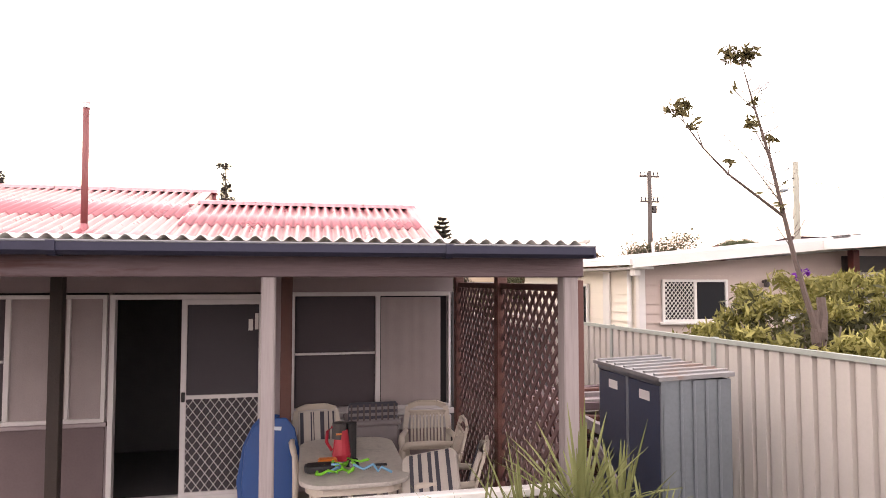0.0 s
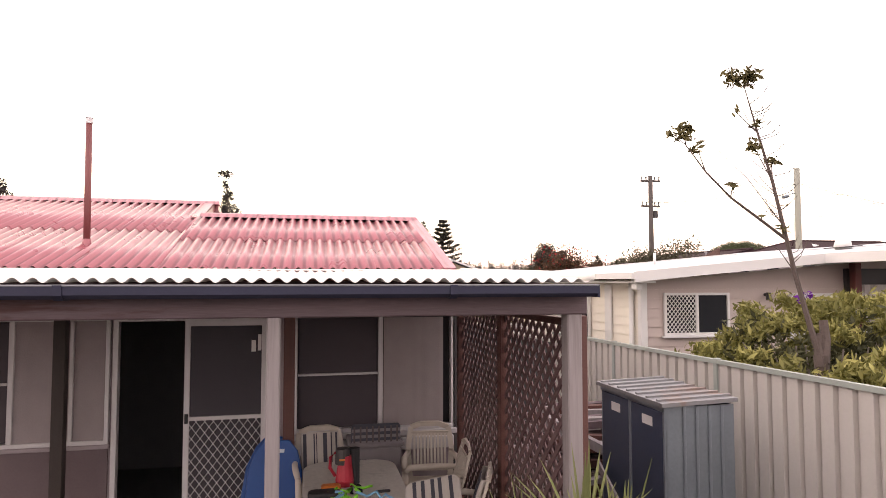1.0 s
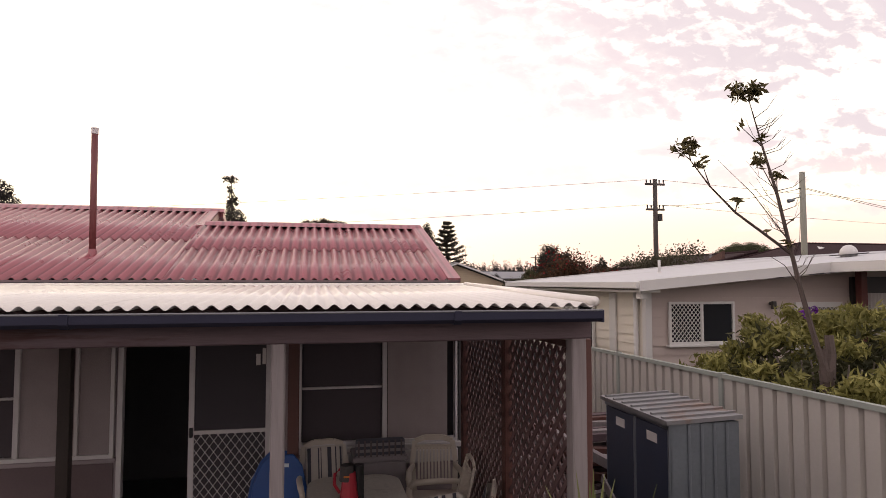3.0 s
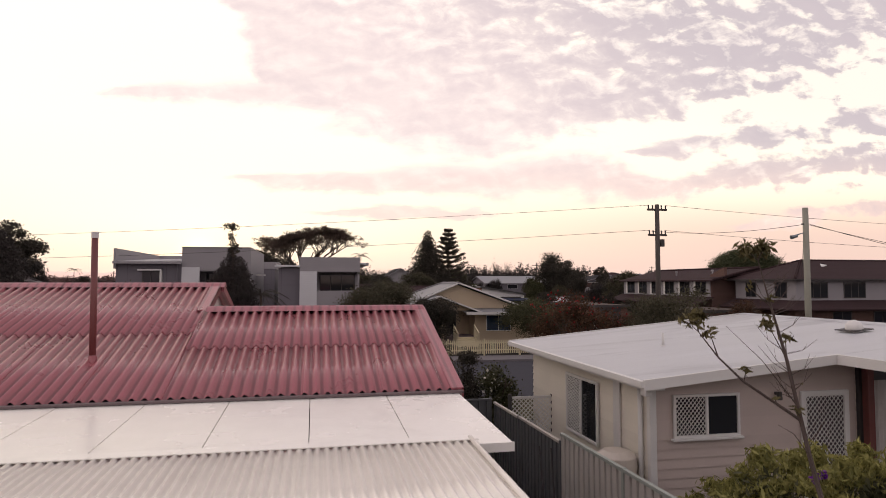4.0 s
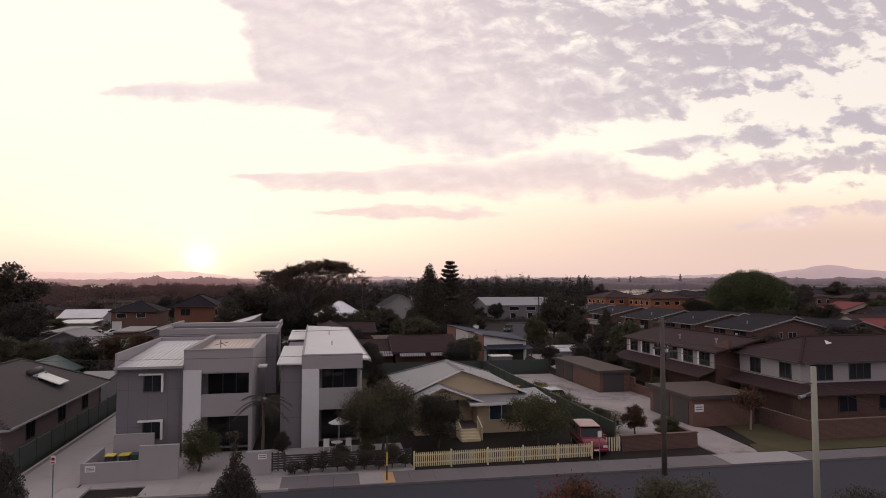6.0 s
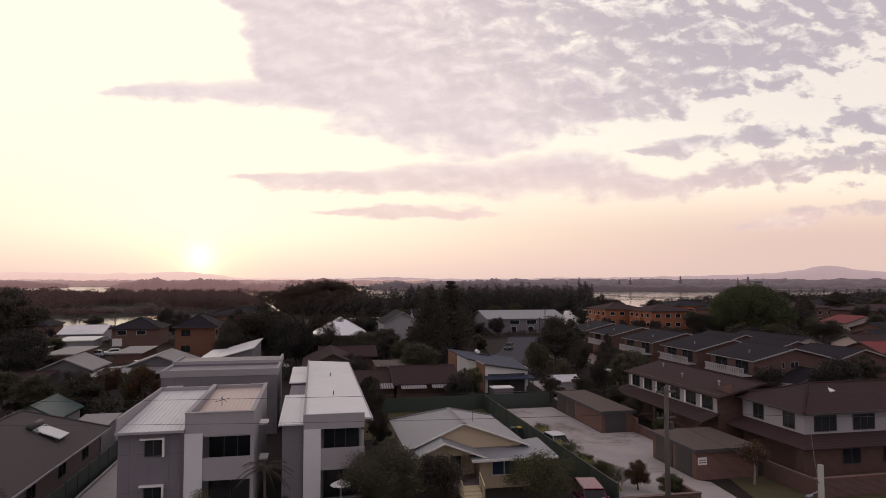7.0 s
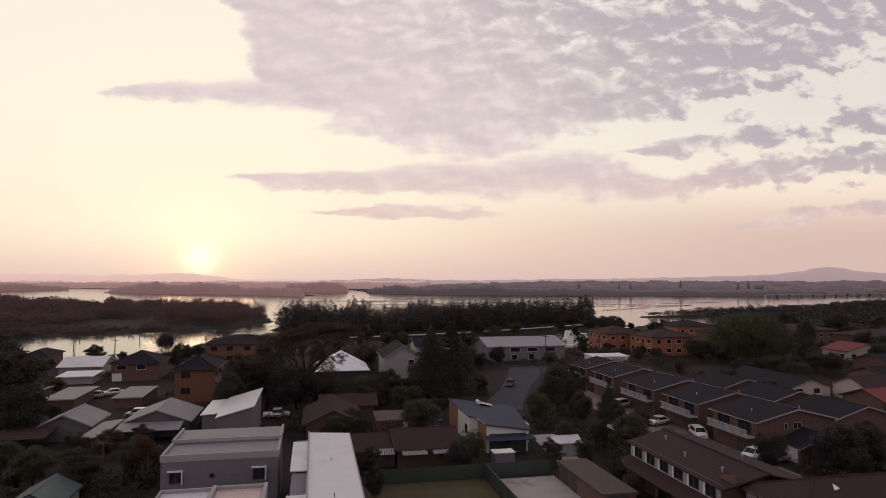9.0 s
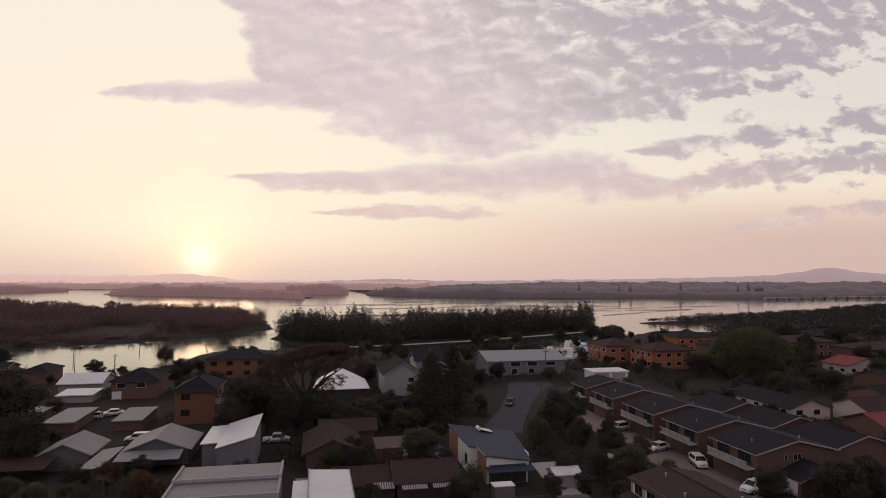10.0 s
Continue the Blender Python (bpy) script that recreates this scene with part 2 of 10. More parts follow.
def lake_water():
    m = bpy.data.materials.new("lake_water")
    m.use_nodes = True
    n = Nodes(m.node_tree)
    obj = n.add("ShaderNodeTexCoord").outputs["Object"]
    ripple = n.math("ADD", n.noise(obj, 0.35, 4.0), n.math("MULTIPLY", n.noise(obj, 0.02, 4.0), 2.0))
    b = n.add("ShaderNodeBump", named={"Strength": 0.045, "Distance": 0.5, "Height": ripple})
    p = n.add("ShaderNodeBsdfPrincipled", named={"Base Color": (0.03, 0.033, 0.034, 1), "Roughness": 0.10, "Normal": b.outputs[0], "IOR": 1.33})
    n.tree.links.new(p.outputs[0], n.add("ShaderNodeOutputMaterial").inputs[0])
    return m


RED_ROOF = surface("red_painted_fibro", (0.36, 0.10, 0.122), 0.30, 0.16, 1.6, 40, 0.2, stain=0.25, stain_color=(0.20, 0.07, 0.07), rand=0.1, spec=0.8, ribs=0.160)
POLY = surface("translucent_white_sheet", (0.86, 0.83, 0.77), 0.24, 0.06, 1.2, 25, 0.04, stain=0.06, stain_color=(0.5, 0.48, 0.44))
PANEL = surface("white_roof_panel", (0.86, 0.84, 0.79), 0.26, 0.06, 1.5, 30, 0.05, stain=0.2, stain_color=(0.5, 0.48, 0.45))
WHITE_METAL = surface("white_metal_roof", (0.56, 0.56, 0.58), 0.42, 0.14, 0.5, 20, 0.06, stain=0.4, stain_color=(0.36, 0.36, 0.37))
NEIGHBOUR_ROOF = surface("grimy_white_metal_roof", (0.50, 0.51, 0.53), 0.48, 0.16, 0.7, 20, 0.06, stain=0.75, stain_color=(0.33, 0.335, 0.35), grain_along=(0.5, 2.2, 1.0))
FENCE_SLATE = surface("slate_grey_steel_fence", (0.10, 0.105, 0.11), 0.5, 0.1, 1.5, 40, 0.05, stain=0.2, stain_color=(0.07, 0.07, 0.075))
WHITE = surface("white_paint", (0.66, 0.65, 0.63), 0.5, 0.06, 3, 60, 0.05)
ALU = surface("pale_aluminium", (0.60, 0.575, 0.58), 0.4, 0.08, 4, 80, 0.05)
WALL_TAN = surface("tan_fibro_wall", (0.33, 0.28, 0.292), 0.75, 0.1, 2, 60, 0.06, stain=0.2, stain_color=(0.3, 0.25, 0.22))
PLINTH = surface("brown_base_board", (0.150, 0.112, 0.116), 0.8, 0.2, 3, 50, 0.1)
CURTAIN = surface("beige_curtain", (0.33, 0.285, 0.285), 0.9, 0.12, 5, 90, 0.2)
DARK_ROOM = surface("shade_dark_room_wall", (0.10, 0.095, 0.10), 0.9, 0.1)
DOOR_WIRE = surface("dark_door_mesh", (0.046, 0.040, 0.048), 0.7, 0.1, 3, 300, 0.1)
FLYWIRE = surface("dark_flyscreen", (0.066, 0.054, 0.062), 0.8, 0.1, 3, 300, 0.1)
GLASS = glass("window_glass")
GLASS_BLUE = glass("door_glass", (0.02, 0.022, 0.03))
LATH = surface("faded_lath_timber", (0.165, 0.102, 0.100), 0.7, 0.25, 5, 70, 0.2, rand=0.3)
TIMBER_DARK = surface("dark_brown_timber", (0.035, 0.024, 0.020), 0.6, 0.25, 5, 70, 0.2)
TIMBER_RED = surface("red_brown_timber", (0.125, 0.052, 0.042), 0.6, 0.25, 5, 70, 0.2, rand=0.3)
TIMBER_GREY = surface("weathered_grey_timber", (0.26, 0.228, 0.228), 0.8, 0.32, 3, 14, 0.3, stain=0.5, stain_color=(0.15, 0.115, 0.105), grain_along=(4.0, 4.0, 0.25))
BEAM = surface("stained_beam_timber", (0.130, 0.092, 0.100), 0.8, 0.35, 2.4, 12, 0.25, stain=0.9, stain_color=(0.075, 0.032, 0.028), grain_along=(0.5, 5.0, 5.0))
GUTTER_BLUE = surface("slate_blue_gutter", (0.030, 0.031, 0.056), 0.5, 0.12, 3, 60, 0.05, spec=0.25)
FENCE = surface("cream_steel_fence", (0.46, 0.435, 0.40), 0.5, 0.08, 1.5, 40, 0.05, stain=0.12, stain_color=(0.36, 0.33, 0.3))
FENCE_GREEN = surface("grey_green_steel", (0.30, 0.33, 0.30), 0.45, 0.1, 3, 50, 0.05)
GALV = surface("galvanised_steel", (0.215, 0.245, 0.275), 0.38, 0.18, 3, 30, 0.1, metal=0.55, stain=0.3, stain_color=(0.24, 0.26, 0.27))
GALV_RUST = surface("galvanised_roof_with_rust", (0.22, 0.22, 0.225), 0.55, 0.15, 2.2, 30, 0.1, metal=0.35, stain=0.75, stain_color=(0.24, 0.13, 0.08))
NAVY = surface("navy_steel_door", (0.03, 0.042, 0.075), 0.35, 0.12, 3, 50, 0.05)
PLASTIC = surface("cream_plastic", (0.58, 0.52, 0.45), 0.45, 0.06, 6, 80, 0.05)
MARBLE = surface("mottled_table_top", (0.50, 0.47, 0.43), 0.5, 0.22, 24, 90, 0.03, stain=0.8, stain_color=(0.36, 0.34, 0.32))
CLOTH_CREAM = surface("cream_cushion_cloth", (0.50, 0.46, 0.42), 0.95, 0.1, 10, 200, 0.3)
CLOTH_DARK = surface("charcoal_stripe_cloth", (0.06, 0.06, 0.075), 0.95, 0.1, 10, 200, 0.3)
CLOTH_GREY = surface("grey_cloth", (0.20, 0.18, 0.19), 0.95, 0.15, 8, 200, 0.3)
BLUE_FOAM = surface("blue_foam", (0.010, 0.065, 0.25), 0.5, 0.12, 4, 90, 0.05)
PAINT_WHITE_MARK = surface("pale_print", (0.6, 0.68, 0.75), 0.6)
RED_PLASTIC = surface("red_plastic", (0.42, 0.03, 0.05), 0.35, 0.1, 8, 60, 0.05)
ORANGE = surface("orange_plastic", (0.55, 0.16, 0.03), 0.4)
BLACK = surface("black_rubber", (0.018, 0.018, 0.02), 0.55, 0.15)
LIME = surface("lime_cord", (0.20, 0.62, 0.04), 0.5, 0.15)
SKY_BLUE = surface("pale_blue_plastic", (0.16, 0.36, 0.55), 0.4)
CONCRETE = surface("concrete", (0.34, 0.315, 0.31), 0.85, 0.16, 0.5, 30, 0.15, stain=0.6, stain_color=(0.22, 0.205, 0.20), rand=0.2)
FOOTPATH = surface("dark_footpath", (0.150, 0.138, 0.145), 0.9, 0.18, 0.5, 30, 0.2, stain=0.5, stain_color=(0.10, 0.092, 0.098), rand=0.25)
PAVING = surface("concrete_floor", (0.30, 0.27, 0.25), 0.85, 0.15, 1.5, 40, 0.15, stain=0.3)
ASPHALT = surface("asphalt", (0.050, 0.050, 0.062), 0.9, 0.18, 0.25, 35, 0.2, stain=0.3, stain_color=(0.068, 0.066, 0.078), spec=0.15)
GRASS = surface("lawn", (0.075, 0.066, 0.036), 0.95, 0.3, 0.5, 12, 0.5, stain=0.4, stain_color=(0.11, 0.095, 0.05), spec=0.15)
GROUND = surface("ground", (0.027, 0.023, 0.019), 0.95, 0.3, 0.06, 2.0, 0.4, stain=0.35, stain_color=(0.055, 0.045, 0.036), spec=0.15)
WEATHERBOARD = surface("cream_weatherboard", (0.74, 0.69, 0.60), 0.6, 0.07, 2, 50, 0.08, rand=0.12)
# shaded copy of the cream boards; also a wall colour for other buildings
WEATHER_SHADE = surface("shade_toned_weatherboard", (0.50, 0.42, 0.38), 0.6, 0.07, 2, 50, 0.08, rand=0.12)
RED_BROWN_PAINT = surface("maroon_paint", (0.13, 0.035, 0.03), 0.6)
BARK = surface("bark", (0.085, 0.062, 0.052), 0.9, 0.3, 5, 30, 0.6)
BARK_GREY = surface("grey_bark", (0.22, 0.185, 0.16), 0.9, 0.3, 6, 40, 0.5)
POLE = surface("pole_timber", (0.085, 0.072, 0.065), 0.85, 0.22, 1.2, 30, 0.4)
POLE_GREEN = surface("treated_pole_timber", (0.30, 0.30, 0.25), 0.85, 0.18, 1.2, 30, 0.4)
WIRE = surface("wire", (0.03, 0.03, 0.03), 0.6)
BRICK = surface("brown_brick", (0.135, 0.072, 0.058), 0.85, 0.2, 2, 30, 0.3, pattern="brick")
BRICK_DARK = surface("dark_brick", (0.105, 0.058, 0.048), 0.85, 0.2, 2, 30, 0.3, pattern="brick")
BRICK_ORANGE = surface("orange_brick", (0.31, 0.112, 0.055), 0.85, 0.2, 2, 30, 0.3, pattern="brick")
BRICK_RUST = surface("rust_brick", (0.185, 0.078, 0.046), 0.85, 0.2, 2, 30, 0.3, pattern="brick")
TILE_BROWN = surface("brown_roof_tile", (0.050, 0.030, 0.032), 0.9, 0.25, 1.2, 30, 0.5, pattern="tile", size=(0.30, 0.13), spec=0.15)
TILE_DARK = surface("charcoal_roof_tile", (0.018, 0.016, 0.022), 0.9, 0.25, 1.2, 30, 0.45, pattern="tile", size=(0.30, 0.13), spec=0.15)
TILE_RED = surface("red_roof_tile", (0.20, 0.045, 0.045), 0.7, 0.2, 1.2, 30, 0.4, pattern="tile", size=(0.30, 0.13), spec=0.15)
ROOF_GREY = surface("grey_metal_roof", (0.20, 0.205, 0.22), 0.5, 0.12, 0.8, 20, 0.1, stain=0.25, stain_color=(0.2, 0.2, 0.21))
ROOF_LIGHT = surface("weathered_pale_roof", (0.18, 0.17, 0.18), 0.6, 0.14, 0.8, 20, 0.1, stain=0.5, stain_color=(0.25, 0.23, 0.225))
ROOF_BLUE = surface("blue_metal_roof", (0.030, 0.038, 0.066), 0.7, 0.12, 0.8, 20, 0.1, spec=0.2)
ROOF_GREEN = surface("green_metal_roof", (0.022, 0.050, 0.048), 0.5, 0.12, 0.8, 20, 0.1)
ROOF_BROWN = surface("brown_metal_roof", (0.072, 0.050, 0.040), 0.7, 0.18, 0.8, 20, 0.1, stain=0.3, stain_color=(0.10, 0.075, 0.06), spec=0.25)
RENDER_GREY = surface("grey_render", (0.155, 0.143, 0.163), 0.8, 0.1, 0.6, 30, 0.08, stain=0.2, stain_color=(0.17, 0.16, 0.175), pattern="panel", size=(1.22, 2.45))
RENDER_LIGHT = surface("pale_grey_render", (0.30, 0.285, 0.298), 0.8, 0.08, 0.6, 30, 0.06, stain=0.2, stain_color=(0.36, 0.35, 0.35))
RENDER_DARK = surface("dark_grey_render", (0.12, 0.112, 0.12), 0.8, 0.1, 0.6, 30, 0.08)
CLAD_WHITE = surface("white_cladding", (0.62, 0.62, 0.64), 0.6, 0.05, 1, 30, 0.4, pattern="course", size=(0.3, 0.13), depth=0.5)
YELLOW_WALL = surface("pale_yellow_boards", (0.50, 0.40, 0.28), 0.7, 0.08, 1, 30, 0.3, pattern="course", size=(0.3, 0.16), depth=0.4)
PICKET = surface("cream_picket_paint", (0.62, 0.54, 0.36), 0.6, 0.08)
HEDGE_FENCE = surface("dark_green_fence", (0.035, 0.05, 0.042), 0.55, 0.12, 1, 30, 0.1)
DARK_TRIM = surface("dark_trim", (0.05, 0.045, 0.045), 0.6, 0.15)
SUV_PAINT = surface("champagne_car_paint", (0.46, 0.42, 0.39), 0.28, 0.04, 1, 20, 0.0, metal=0.25)
WHITE_CAR = surface("white_car_paint", (0.66, 0.66, 0.66), 0.22, 0.03, 1, 20, 0.0)
RED_CAR = surface("cherry_car_paint", (0.16, 0.014, 0.03), 0.22, 0.05, 1, 20, 0.0)
DULL_RED_CAR = surface("faded_red_car_paint", (0.30, 0.10, 0.10), 0.3, 0.06, 1, 20, 0.0)
BLUE_CAR = surface("blue_car_paint", (0.03, 0.09, 0.2), 0.22, 0.05, 1, 20, 0.0)
SILVER_CAR = surface("silver_car_paint", (0.36, 0.38, 0.41), 0.25, 0.05, 1, 20, 0.0)
CAR_GLASS = glass("car_glass", (0.012, 0.013, 0.015), 0.06, 0.25)
LAMP_RED = surface("tail_lamp_red", (0.30, 0.015, 0.02), 0.2, 0.05)
LAMP_CLEAR = surface("headlamp_clear", (0.55, 0.55, 0.55), 0.15, 0.05)
RIM = surface("alloy_rim", (0.40, 0.40, 0.41), 0.3, 0.08, metal=0.6)
SIGN_WHITE = surface("sign_white", (0.66, 0.64, 0.62), 0.5, 0.05)
YELLOW = surface("yellow_paint", (0.55, 0.40, 0.04), 0.5, 0.08)
TACTILE = surface("tactile_paving", (0.48, 0.30, 0.13), 0.8, 0.1)
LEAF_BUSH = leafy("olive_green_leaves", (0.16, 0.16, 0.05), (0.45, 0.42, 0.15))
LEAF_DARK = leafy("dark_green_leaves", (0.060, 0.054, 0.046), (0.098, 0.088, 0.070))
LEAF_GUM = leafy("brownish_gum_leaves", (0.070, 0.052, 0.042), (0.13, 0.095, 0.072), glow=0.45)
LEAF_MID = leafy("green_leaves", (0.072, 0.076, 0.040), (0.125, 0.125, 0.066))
LEAF_FIG = leafy("glossy_fig_leaves", (0.070, 0.082, 0.042), (0.120, 0.135, 0.070), glow=0.15)
LEAF_GREY = leafy("grey_green_leaves", (0.082, 0.078, 0.050), (0.135, 0.125, 0.085), glow=0.35)
LEAF_RUST = leafy("rust_tinted_leaves", (0.070, 0.046, 0.030), (0.15, 0.082, 0.050), glow=0.35)
FLOWER_RED = leafy("red_flowers", (0.28, 0.02, 0.025), (0.42, 0.05, 0.05))
FLOWER_PURPLE = leafy("purple_flowers", (0.14, 0.03, 0.26))
LEAF_SPIKE = leafy("sword_leaves", (0.12, 0.15, 0.05), (0.30, 0.31, 0.14))
STRAW = leafy("dry_grass", (0.10, 0.075, 0.055), (0.16, 0.12, 0.09))
# leaf colour reddened and lifted to paint in the sun's glare over the island
MANGROVE = leafy("glare_tinted_mangrove_leaves", (0.135, 0.088, 0.086), (0.20, 0.130, 0.122), glow=0.4)
CASUARINA = leafy("she_oak_needles", (0.052, 0.046, 0.045), (0.074, 0.066, 0.062), glow=0.1)
# far land: distance haze is put into these materials as emission
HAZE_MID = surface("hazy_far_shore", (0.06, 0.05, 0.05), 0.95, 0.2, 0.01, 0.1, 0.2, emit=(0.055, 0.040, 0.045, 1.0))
HAZE_WARM = surface("glowing_hazy_shore", (0.06, 0.05, 0.05), 0.95, 0.2, 0.01, 0.1, 0.2, emit=(0.175, 0.095, 0.092, 1.0))
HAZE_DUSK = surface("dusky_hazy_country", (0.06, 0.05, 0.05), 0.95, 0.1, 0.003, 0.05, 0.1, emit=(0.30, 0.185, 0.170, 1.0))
HAZE_GLOW = surface("glowing_hazy_hills", (0.06, 0.05, 0.05), 0.95, 0.1, 0.003, 0.05, 0.1, emit=(0.76, 0.515, 0.45, 1.0))
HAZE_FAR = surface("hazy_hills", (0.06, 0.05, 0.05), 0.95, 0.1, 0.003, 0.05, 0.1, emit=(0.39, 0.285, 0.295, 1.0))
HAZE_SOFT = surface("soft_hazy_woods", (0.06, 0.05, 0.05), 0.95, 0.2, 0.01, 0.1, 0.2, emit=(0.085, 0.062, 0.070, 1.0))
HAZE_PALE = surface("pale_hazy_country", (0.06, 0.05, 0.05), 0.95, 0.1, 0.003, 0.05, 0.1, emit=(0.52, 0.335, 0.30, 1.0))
FLUE_RED = surface("dark_red_pipe_paint", (0.17, 0.05, 0.05), 0.5, 0.15, 4, 60, 0.05)
WATER = lake_water()


# ---- builders ----
class Shape:
    """Collects vertices and faces of one mesh."""

    def __init__(self):
        self.v, self.f = [], []

    def add(self, verts, faces):
        k = len(self.v)
        self.v.extend(tuple(p) for p in verts)
        self.f.extend(tuple(i + k for i in face) for face in faces)
        return self

    def box(self, x0, x1, y0, y1, z0, z1):
        p = [(x, y, z) for z in (z0, z1) for y in (y0, y1) for x in (x0, x1)]
        return self.add(p, [(0, 2, 3, 1), (4, 5, 7, 6), (0, 1, 5, 4), (2, 6, 7, 3), (0, 4, 6, 2), (1, 3, 7, 5)])

    def cbox(self, x0, x1, y0, y1, z0, z1, c=0.01):
        """A box with chamfered edges."""
        c = min(c, (x1 - x0) * 0.45, (y1 - y0) * 0.45, (z1 - z0) * 0.45)
        bm = bmesh.new()
        bmesh.ops.create_cube(bm, size=1.0, matrix=Matrix.Translation(((x0 + x1) / 2, (y0 + y1) / 2, (z0 + z1) / 2)) @ Matrix.Diagonal((x1 - x0, y1 - y0, z1 - z0, 1)))
        bmesh.ops.bevel(bm, geom=bm.edges[:], offset=c, segments=1, affect="EDGES")
        bm.verts.ensure_lookup_table()
        self.add([v.co for v in bm.verts], [[v.index for v in f.verts] for f in bm.faces])
        bm.free()
        return self

    def beam(self, a, b, w, h=None, up=(0, 0, 1)):
        """A bar with a rectangular section from a to b."""
        a, b = Vector(a), Vector(b)
        d = (b - a).normalized()
        up = Vector(up)
        if abs(d.dot(up)) > 0.95:
            up = Vector((1, 0, 0))
        s = d.cross(up).normalized() * (w / 2)
        u = s.cross(d).normalized() * ((h or w) / 2)
        p = [q + i * s + j * u for q in (a, b) for i, j in ((-1, -1), (1, -1), (1, 1), (-1, 1))]
        return self.add(p, [(0, 3, 2, 1), (4, 5, 6, 7), (0, 1, 5, 4), (1, 2, 6, 5), (2, 3, 7, 6), (3, 0, 4, 7)])

    def rod(self, a, b, r0, r1=None, n=8, caps=True):
        a, b = Vector(a), Vector(b)
        r1 = r0 if r1 is None else r1
        d = (b - a).normalized()
        s = d.cross(Vector((0, 0, 1)) if abs(d.z) < 0.9 else Vector((1, 0, 0))).normalized()
        u = s.cross(d)
        ring = [(math.cos(6.28318 * i / n), math.sin(6.28318 * i / n)) for i in range(n)]
        p = [a + r0 * (c * s + q * u) for c, q in ring] + [b + r1 * (c * s + q * u) for c, q in ring]
        f = [(i, i + n, (i + 1) % n + n, (i + 1) % n) for i in range(n)]
        if caps:
            f += [tuple(range(n)), tuple(range(2 * n - 1, n - 1, -1))]
        return self.add(p, f)

    def tube(self, pts, radii, n=6):
        """A bent tapering tube through the points."""
        pts = [Vector(p) for p in pts]
        rows = []
        for i, p in enumerate(pts):
            d = (pts[min(i + 1, len(pts) - 1)] - pts[max(i - 1, 0)]).normalized()
            s = d.cross(Vector((0.13, 0.2, 1)) if abs(d.z) < 0.93 else Vector((1, 0.1, 0))).normalized()
            u = s.cross(d)
            rows.append([p + radii[i] * (math.cos(6.28318 * k / n) * s + math.sin(6.28318 * k / n) * u) for k in range(n)])
        f = [(i * n + k, (i + 1) * n + k, (i + 1) * n + (k + 1) % n, i * n + (k + 1) % n) for i in range(len(pts) - 1) for k in range(n)]
        f += [tuple(range(n)), tuple(range(len(pts) * n - 1, (len(pts) - 1) * n - 1, -1))]
        return self.add([q for r in rows for q in r], f)

    def prism(self, outline, a, b, axis="y"):
        """An outline of (p, q) drawn out from a to b along an axis; p, q are the other two axes in order."""
        def at(p, q, s):
            return {"x": (s, p, q), "y": (p, s, q), "z": (p, q, s)}[axis]
        n = len(outline)
        return self.add([at(p, q, a) for p, q in outline] + [at(p, q, b) for p, q in outline],
                        [tuple(range(n - 1, -1, -1)), tuple(range(n, 2 * n))] + [(i, (i + 1) % n, n + (i + 1) % n, n + i) for i in range(n)])

    def slab(self, corners, t):
        """A sheet through the corners, t thick downwards."""
        n = len(corners)
        low = [(x, y, z - t) for x, y, z in corners]
        return self.add(list(corners) + low, [tuple(range(n)), tuple(range(2 * n - 1, n - 1, -1))] + [(i, i + n, (i + 1) % n + n, (i + 1) % n) for i in range(n)])

    def wavy(self, x0, x1, y0, z0, y1, z1, pitch, amp, t=0.006, per=8, phase=0.0):
        """A corrugated sheet: waves across x, running from (y0, z0) to (y1, z1)."""
        n = max(2, round((x1 - x0) / pitch * per))
        p = []
        for lift in (0.0, -t):
            for y, z in ((y0, z0), (y1, z1)):
                p += [(x0 + (x1 - x0) * i / n, y, z + lift + amp * math.cos(6.28318 * (x0 + (x1 - x0) * i / n) / pitch + phase)) for i in range(n + 1)]
        m = n + 1
        f = [(i, i + 1, m + i + 1, m + i) for i in range(n)] + [(2 * m + i + 1, 2 * m + i, 3 * m + i, 3 * m + i + 1) for i in range(n)]
        f += [(i + 1, i, 2 * m + i, 2 * m + i + 1) for i in range(n)] + [(m + i, m + i + 1, 3 * m + i + 1, 3 * m + i) for i in range(n)]
        f += [(0, m, 3 * m, 2 * m), (n, 2 * m + n, 3 * m + n, m + n)]
        return self.add(p, f)

    def ring(self, place, a0, a1, z0, z1, w, d0, d1):
        """A rectangular frame in one piece; place(a, d, z) gives the point at a along, d out of and z up the wall."""
        loops = [((a0, z0), (a1, z0), (a1, z1), (a0, z1)), ((a0 + w, z0 + w), (a1 - w, z0 + w), (a1 - w, z1 - w), (a0 + w, z1 - w))]
        p = [place(a, d, z) for d in (d0, d1) for loop in loops for a, z in loop]
        f = []
        for i in range(4):
            j = (i + 1) % 4
            f += [(8 + i, 8 + j, 12 + j, 12 + i), (i, 4 + i, 4 + j, j), (i, j, 8 + j, 8 + i), (4 + i, 12 + i, 12 + j, 4 + j)]
        return self.add(p, f)

    def mesh(self, name, smooth=False):
        me = bpy.data.meshes.new(name)
        me.from_pydata(self.v, [], self.f)
        if smooth:
            me.polygons.foreach_set("use_smooth", [True] * len(me.polygons))
        me.update()
        return me


def part(name, shape, material, parent=None, label="", smooth=False, bevel=0.0):
    """Links a shape (or a ready mesh) as one mesh object under its thing."""
    me = shape.mesh(name, smooth) if isinstance(shape, Shape) else shape
    if material and not me.materials:
        me.materials.append(material)
    ob = new(name, me)
    if parent:
        ob.parent = parent
    if label:
        ob["label"] = label
    if bevel:
        mod = ob.modifiers.new("rounded", "BEVEL")
        mod.width, mod.segments, mod.limit_method = bevel, 2, "ANGLE"
    return ob


